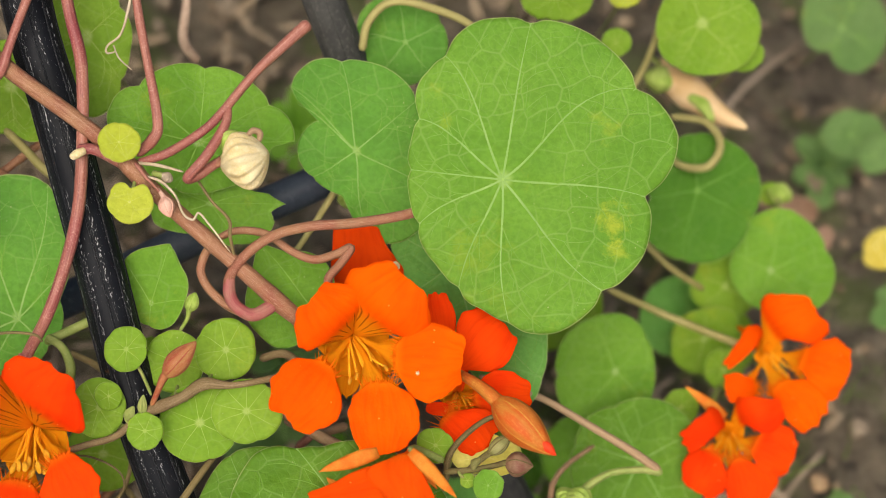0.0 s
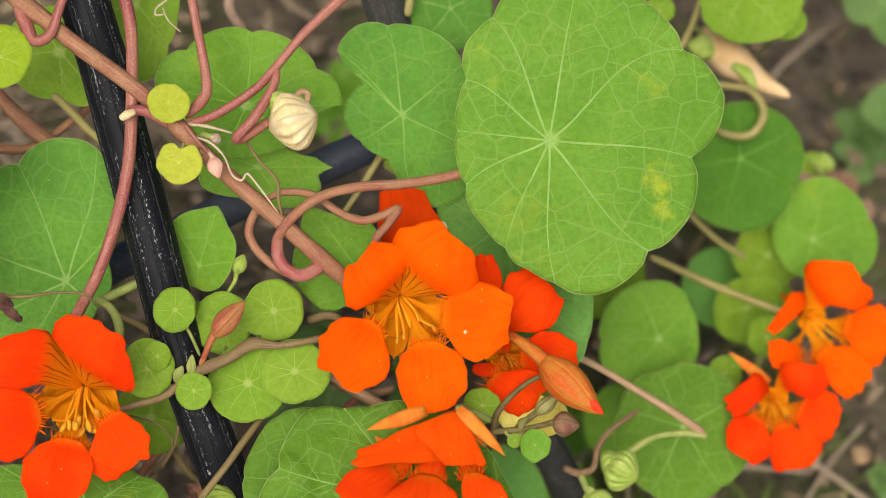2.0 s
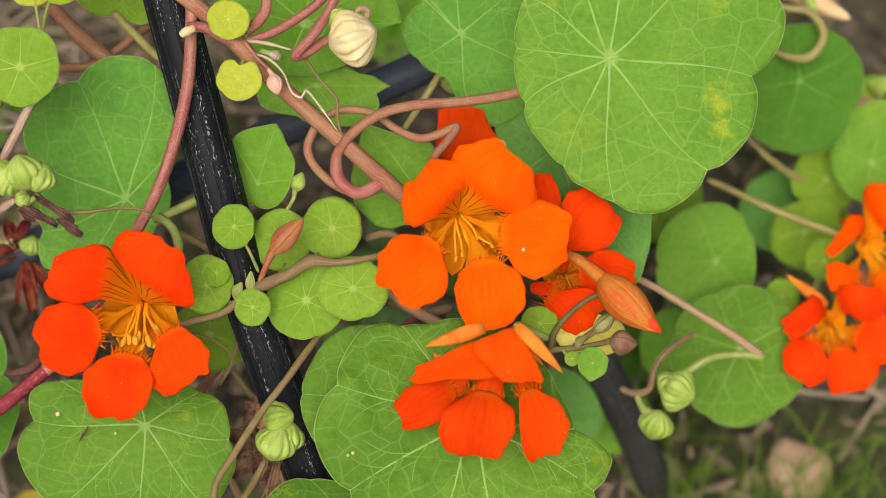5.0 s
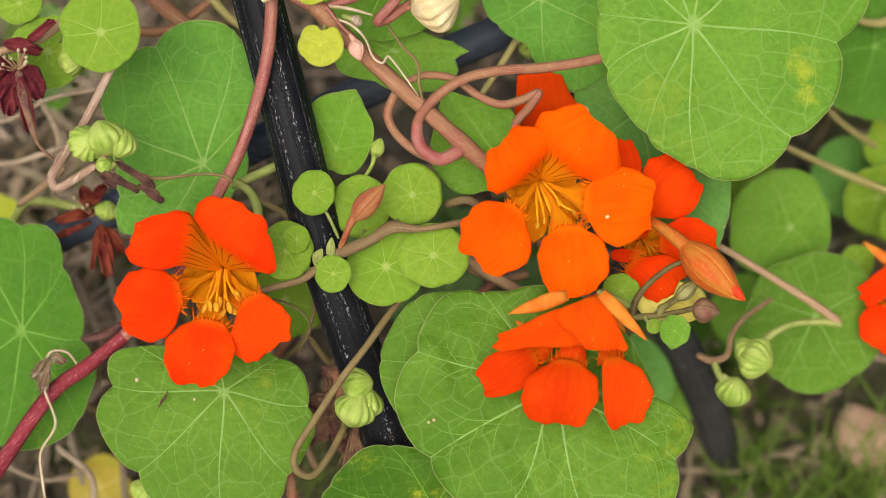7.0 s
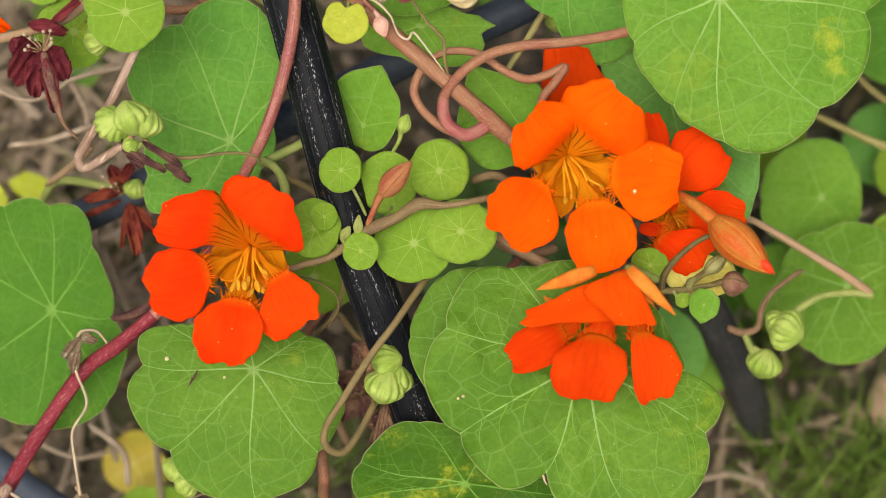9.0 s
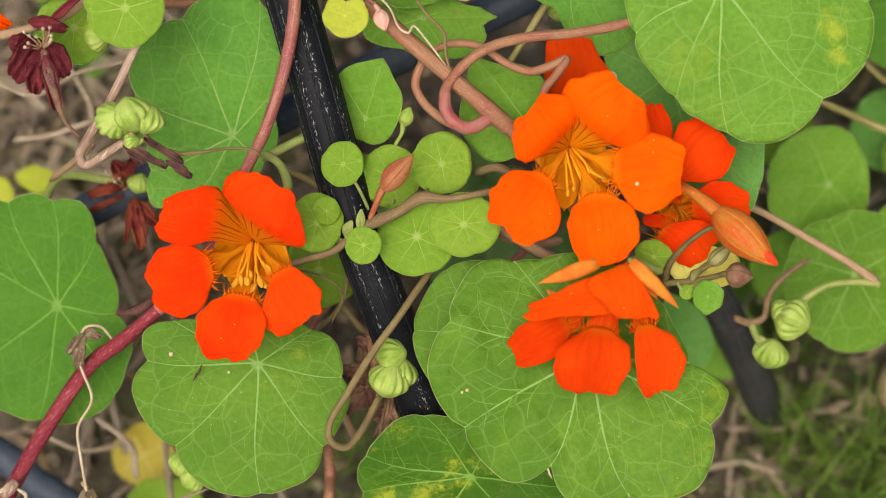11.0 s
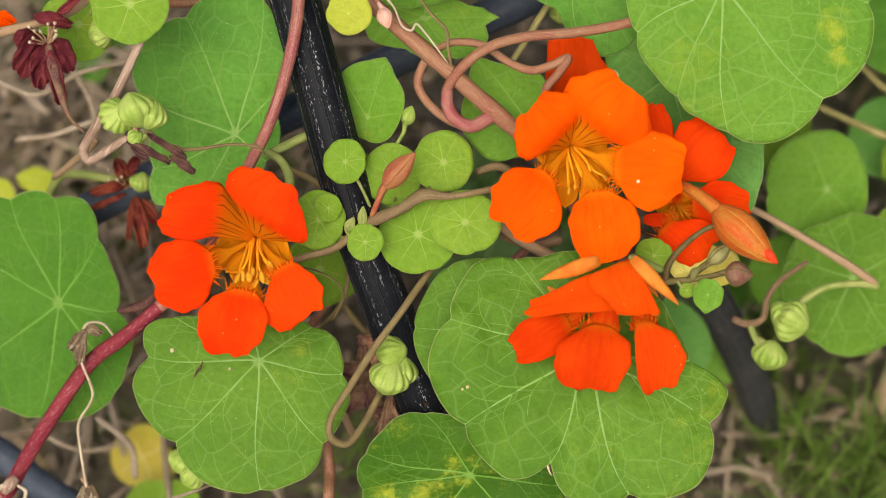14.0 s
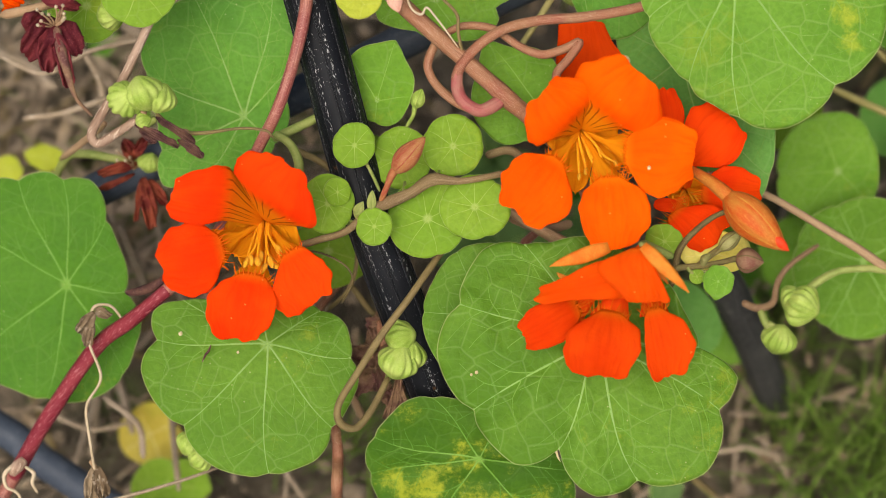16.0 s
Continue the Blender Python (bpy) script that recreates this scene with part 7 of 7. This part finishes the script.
def grass():
    rnd = random.Random(8)
    geos = []
    for cu, cv, n, su, sv in ((14.5, -8.0, 180, 1.3, 1.1), (11.5, -7.5, 150, 0.9, 1.2), (13.0, -10.0, 160, 1.6, 1.0), (17.0, -7.0, 120, 1.2, 1.4), (11.0, -4.0, 80, 1.0, 1.3), (-3.0, -8.0, 60, 2.5, 1.2), (18, 0.0, 60, 2.0, 3.0), (10.5, -3, 60, 2, 2), (-13, 1, 40, 3, 3)):
        for k in range(n):
            u, v = rnd.gauss(cu, su), rnd.gauss(cv, sv)
            p = at((u, v, ground_w(u, v)))
            h = rnd.uniform(0.010, 0.042)
            side = Vector((rnd.uniform(-1, 1), rnd.uniform(-1, 1), 0)).normalized()
            bendv = Vector((rnd.uniform(-1, 1), rnd.uniform(-1, 1), 0)) * h * 0.8
            w = rnd.uniform(0.0004, 0.0009)
            vs = []
            for i in range(4):
                t = i / 3
                q = p + Vector((0, 0, h * t - 0.004)) + bendv * t * t
                vs += [q - side * w * (1 - t * 0.9), q + side * w * (1 - t * 0.9)]
            geos.append((vs, [(i * 2, i * 2 + 1, i * 2 + 3, i * 2 + 2) for i in range(3)]))
    thing("grass", joined(geos), GRASS, Matrix.Identity(4), "thin tufts of short green grass and moss", "grass", kind="stuff")


grass()


def stalk_litter():
    rnd = random.Random(21)
    for k in range(90):
        if k < 55:
            u, v = rnd.uniform(-16, -6), rnd.uniform(-9, 9)
        else:
            u, v = rnd.uniform(-4, 20), rnd.uniform(-10, 13)
        z = rnd.uniform(0.002, 0.05 if k < 55 else 0.006)
        ln, a = rnd.uniform(2, 8), rnd.uniform(0, math.pi)
        pts = []
        for i in range(4):
            t = i / 3 - 0.5
            uu, vv = u + math.cos(a) * ln * t + rnd.uniform(-0.3, 0.3), v + math.sin(a) * ln * t + rnd.uniform(-0.3, 0.3)
            pts.append((uu, vv, ground_w(uu, vv, max(0.001, z * (1.1 - i * 0.36)))))
        stem("dead_stalk", pts, rnd.uniform(0.05, 0.14), STRAW if k % 3 else STEM_OLIVE, "thin dead plant stalk lying on the soil", "dead stalk", "dead stalks on the soil", 6, 5, 0.2)


stalk_litter()


def straw():
    rnd = random.Random(44)
    geos = []
    for k in range(360):
        u, v = rnd.uniform(-17, -5), rnd.uniform(-1, 11) if k % 6 else rnd.uniform(-10, 0)
        a, ln = rnd.uniform(0, math.pi), rnd.uniform(0.8, 4.0)
        z = rnd.uniform(0.002, 0.03)
        pts = []
        for i in range(3):
            t = i / 2 - 0.5
            uu, vv = u + math.cos(a) * ln * t + rnd.uniform(-0.15, 0.15), v + math.sin(a) * ln * t + rnd.uniform(-0.15, 0.15)
            pts.append(at((uu, vv, ground_w(uu, vv, max(0.002, z * (1 - 0.5 * i))))))
        g = tube_geo(pts, (rnd.uniform(0.0004, 0.0011), 0.0003), 5, 4, 0.2, k)
        geos.append((g[0], g[1]))
    thing("straw", joined(geos), STRAW, Matrix.Identity(4), "thin pale scraps of straw scattered over the soil", "straw", kind="stuff")


straw()


def litter():
    rnd = random.Random(33)
    geos = []
    for k in range(2600):
        u, v = rnd.gauss(4, 16), rnd.uniform(-18, 38)
        p = at((u, v, ground_w(u, v, rnd.uniform(0.001, 0.006))))
        a = Vector((rnd.uniform(-1, 1), rnd.uniform(-1, 1), rnd.uniform(-0.3, 0.3))).normalized()
        b = a.cross(Vector((rnd.uniform(-0.4, 0.4), rnd.uniform(-0.4, 0.4), 1))).normalized()
        ln, w = 0.0015 + 0.007 * rnd.random() ** 2, rnd.uniform(0.0006, 0.0022)
        c = a.cross(b) * ln * rnd.uniform(-0.2, 0.2)
        top = [p - a * ln, p - a * ln * 0.3 + b * w + c, p + a * ln * 0.5 + b * w * 0.8 + c, p + a * ln, p + a * ln * 0.4 - b * w + c, p - a * ln * 0.4 - b * w * 0.7 + c]
        low = [q - Vector((0, 0, 0.0004)) for q in top]
        geos.append((top + low, [(0, 1, 2, 3, 4, 5), (11, 10, 9, 8, 7, 6)] + [(i, i + 6, (i + 1) % 6 + 6, (i + 1) % 6) for i in range(6)]))
    ob = thing("plant_litter", joined(geos), FLAKE, Matrix.Identity(4), "dry brown flakes and scraps of dead plants", "litter", kind="stuff")
    ob.data.polygons.foreach_set("use_smooth", [False] * len(ob.data.polygons))


litter()


def weed(u, v, n, size, material, label):
    """A small ground weed: a rosette of short oval leaves on the soil."""
    w = ground_w(u, v)
    rnd = random.Random(int(u * 37 + v * 11))
    ob = holder("weed", plant_frame((u, v, w)), label, "weed", "low weeds")
    for k in range(n):
        a = 2 * math.pi * k / n + rnd.uniform(-0.3, 0.3)
        ln = size * rnd.uniform(0.7, 1.2)
        tip = Vector((math.cos(a) * ln, math.sin(a) * ln, rnd.uniform(0.2, 0.7) * ln + 0.1)) * 0.01
        thick(part("blade", petal_geo(Vector((0, 0, 0.0005)), tip, ln * 0.0062, ln * 0.0012, 0.15, rnd.random() * 9, 0.0, Vector((0, 0, 1)), 8, 5, 0.1), material, ob), 0.0002)


rw = random.Random(77)
for k in range(35):
    if k < 12:
        uu, vv = rw.uniform(7, 13), rw.uniform(-3, 9)
    elif k < 15:
        uu, vv = rw.uniform(18, 24), rw.uniform(-6, 12)
    else:
        uu, vv = rw.uniform(-16, 7), rw.uniform(-11, 11)
    weed(uu, vv, rw.randint(4, 8), rw.uniform(0.6, 1.9), LEAF_G if 12 <= k < 15 else (LEAF_G, LEAF_D, LEAF_F, LEAF_G)[k % 4], "low green weed growing on the soil")


def stone(c, r, label, material, flat=0.6, seed=1):
    g = blob_geo(Vector((0, 0, -r * flat * 0.01)), (0, 0, 1), r * flat * 0.022, r * 0.01, 12, 18, 0.6)
    vs = [Vector(q) * (1 + 0.25 * noise.noise(Vector(q) * (120 / r) + Vector((seed, 0, 0)))) for q in g[0]]
    w = ground_w(c[0], c[1])
    thing("stone", (vs, g[1]), material, Matrix.Translation(at((c[0], c[1], w))), label, "stone", "stones")


stone((15.35, -5.7, -17), 1.15, "flat pinkish-brown stone on the soil", STONE, 0.35)
stone((19.79, -2.66, -17), 0.35, "small pale stone on the soil", STEM_DRY, 0.7, 3)
stone((18.76, 6.22, -18), 0.4, "small grey stone on the soil", CLOD, 0.7, 4)
for cc, rr, sq, ang in (((19.83, 6.97, -17.5), 1.01, 0.55, 20), ((20.61, 5.8, -17.5), 0.79, 0.4, 60), ((18.97, 7.59, -18), 0.58, 0.6, 10), ((-12.41, -0.16, -16), 0.86, 0.5, 120)):
    cc = (cc[0], cc[1], ground_w(cc[0], cc[1], 0.006))
    leaf(cc, ring(7, rr, 20, sq, ang, 0.15), (0.1, 0.4), 0.2, DEAD, DEAD, "brown curled dead leaf on the soil", group="dead leaves", category="dead leaf", wave=0.12, stalk_r=0.04)
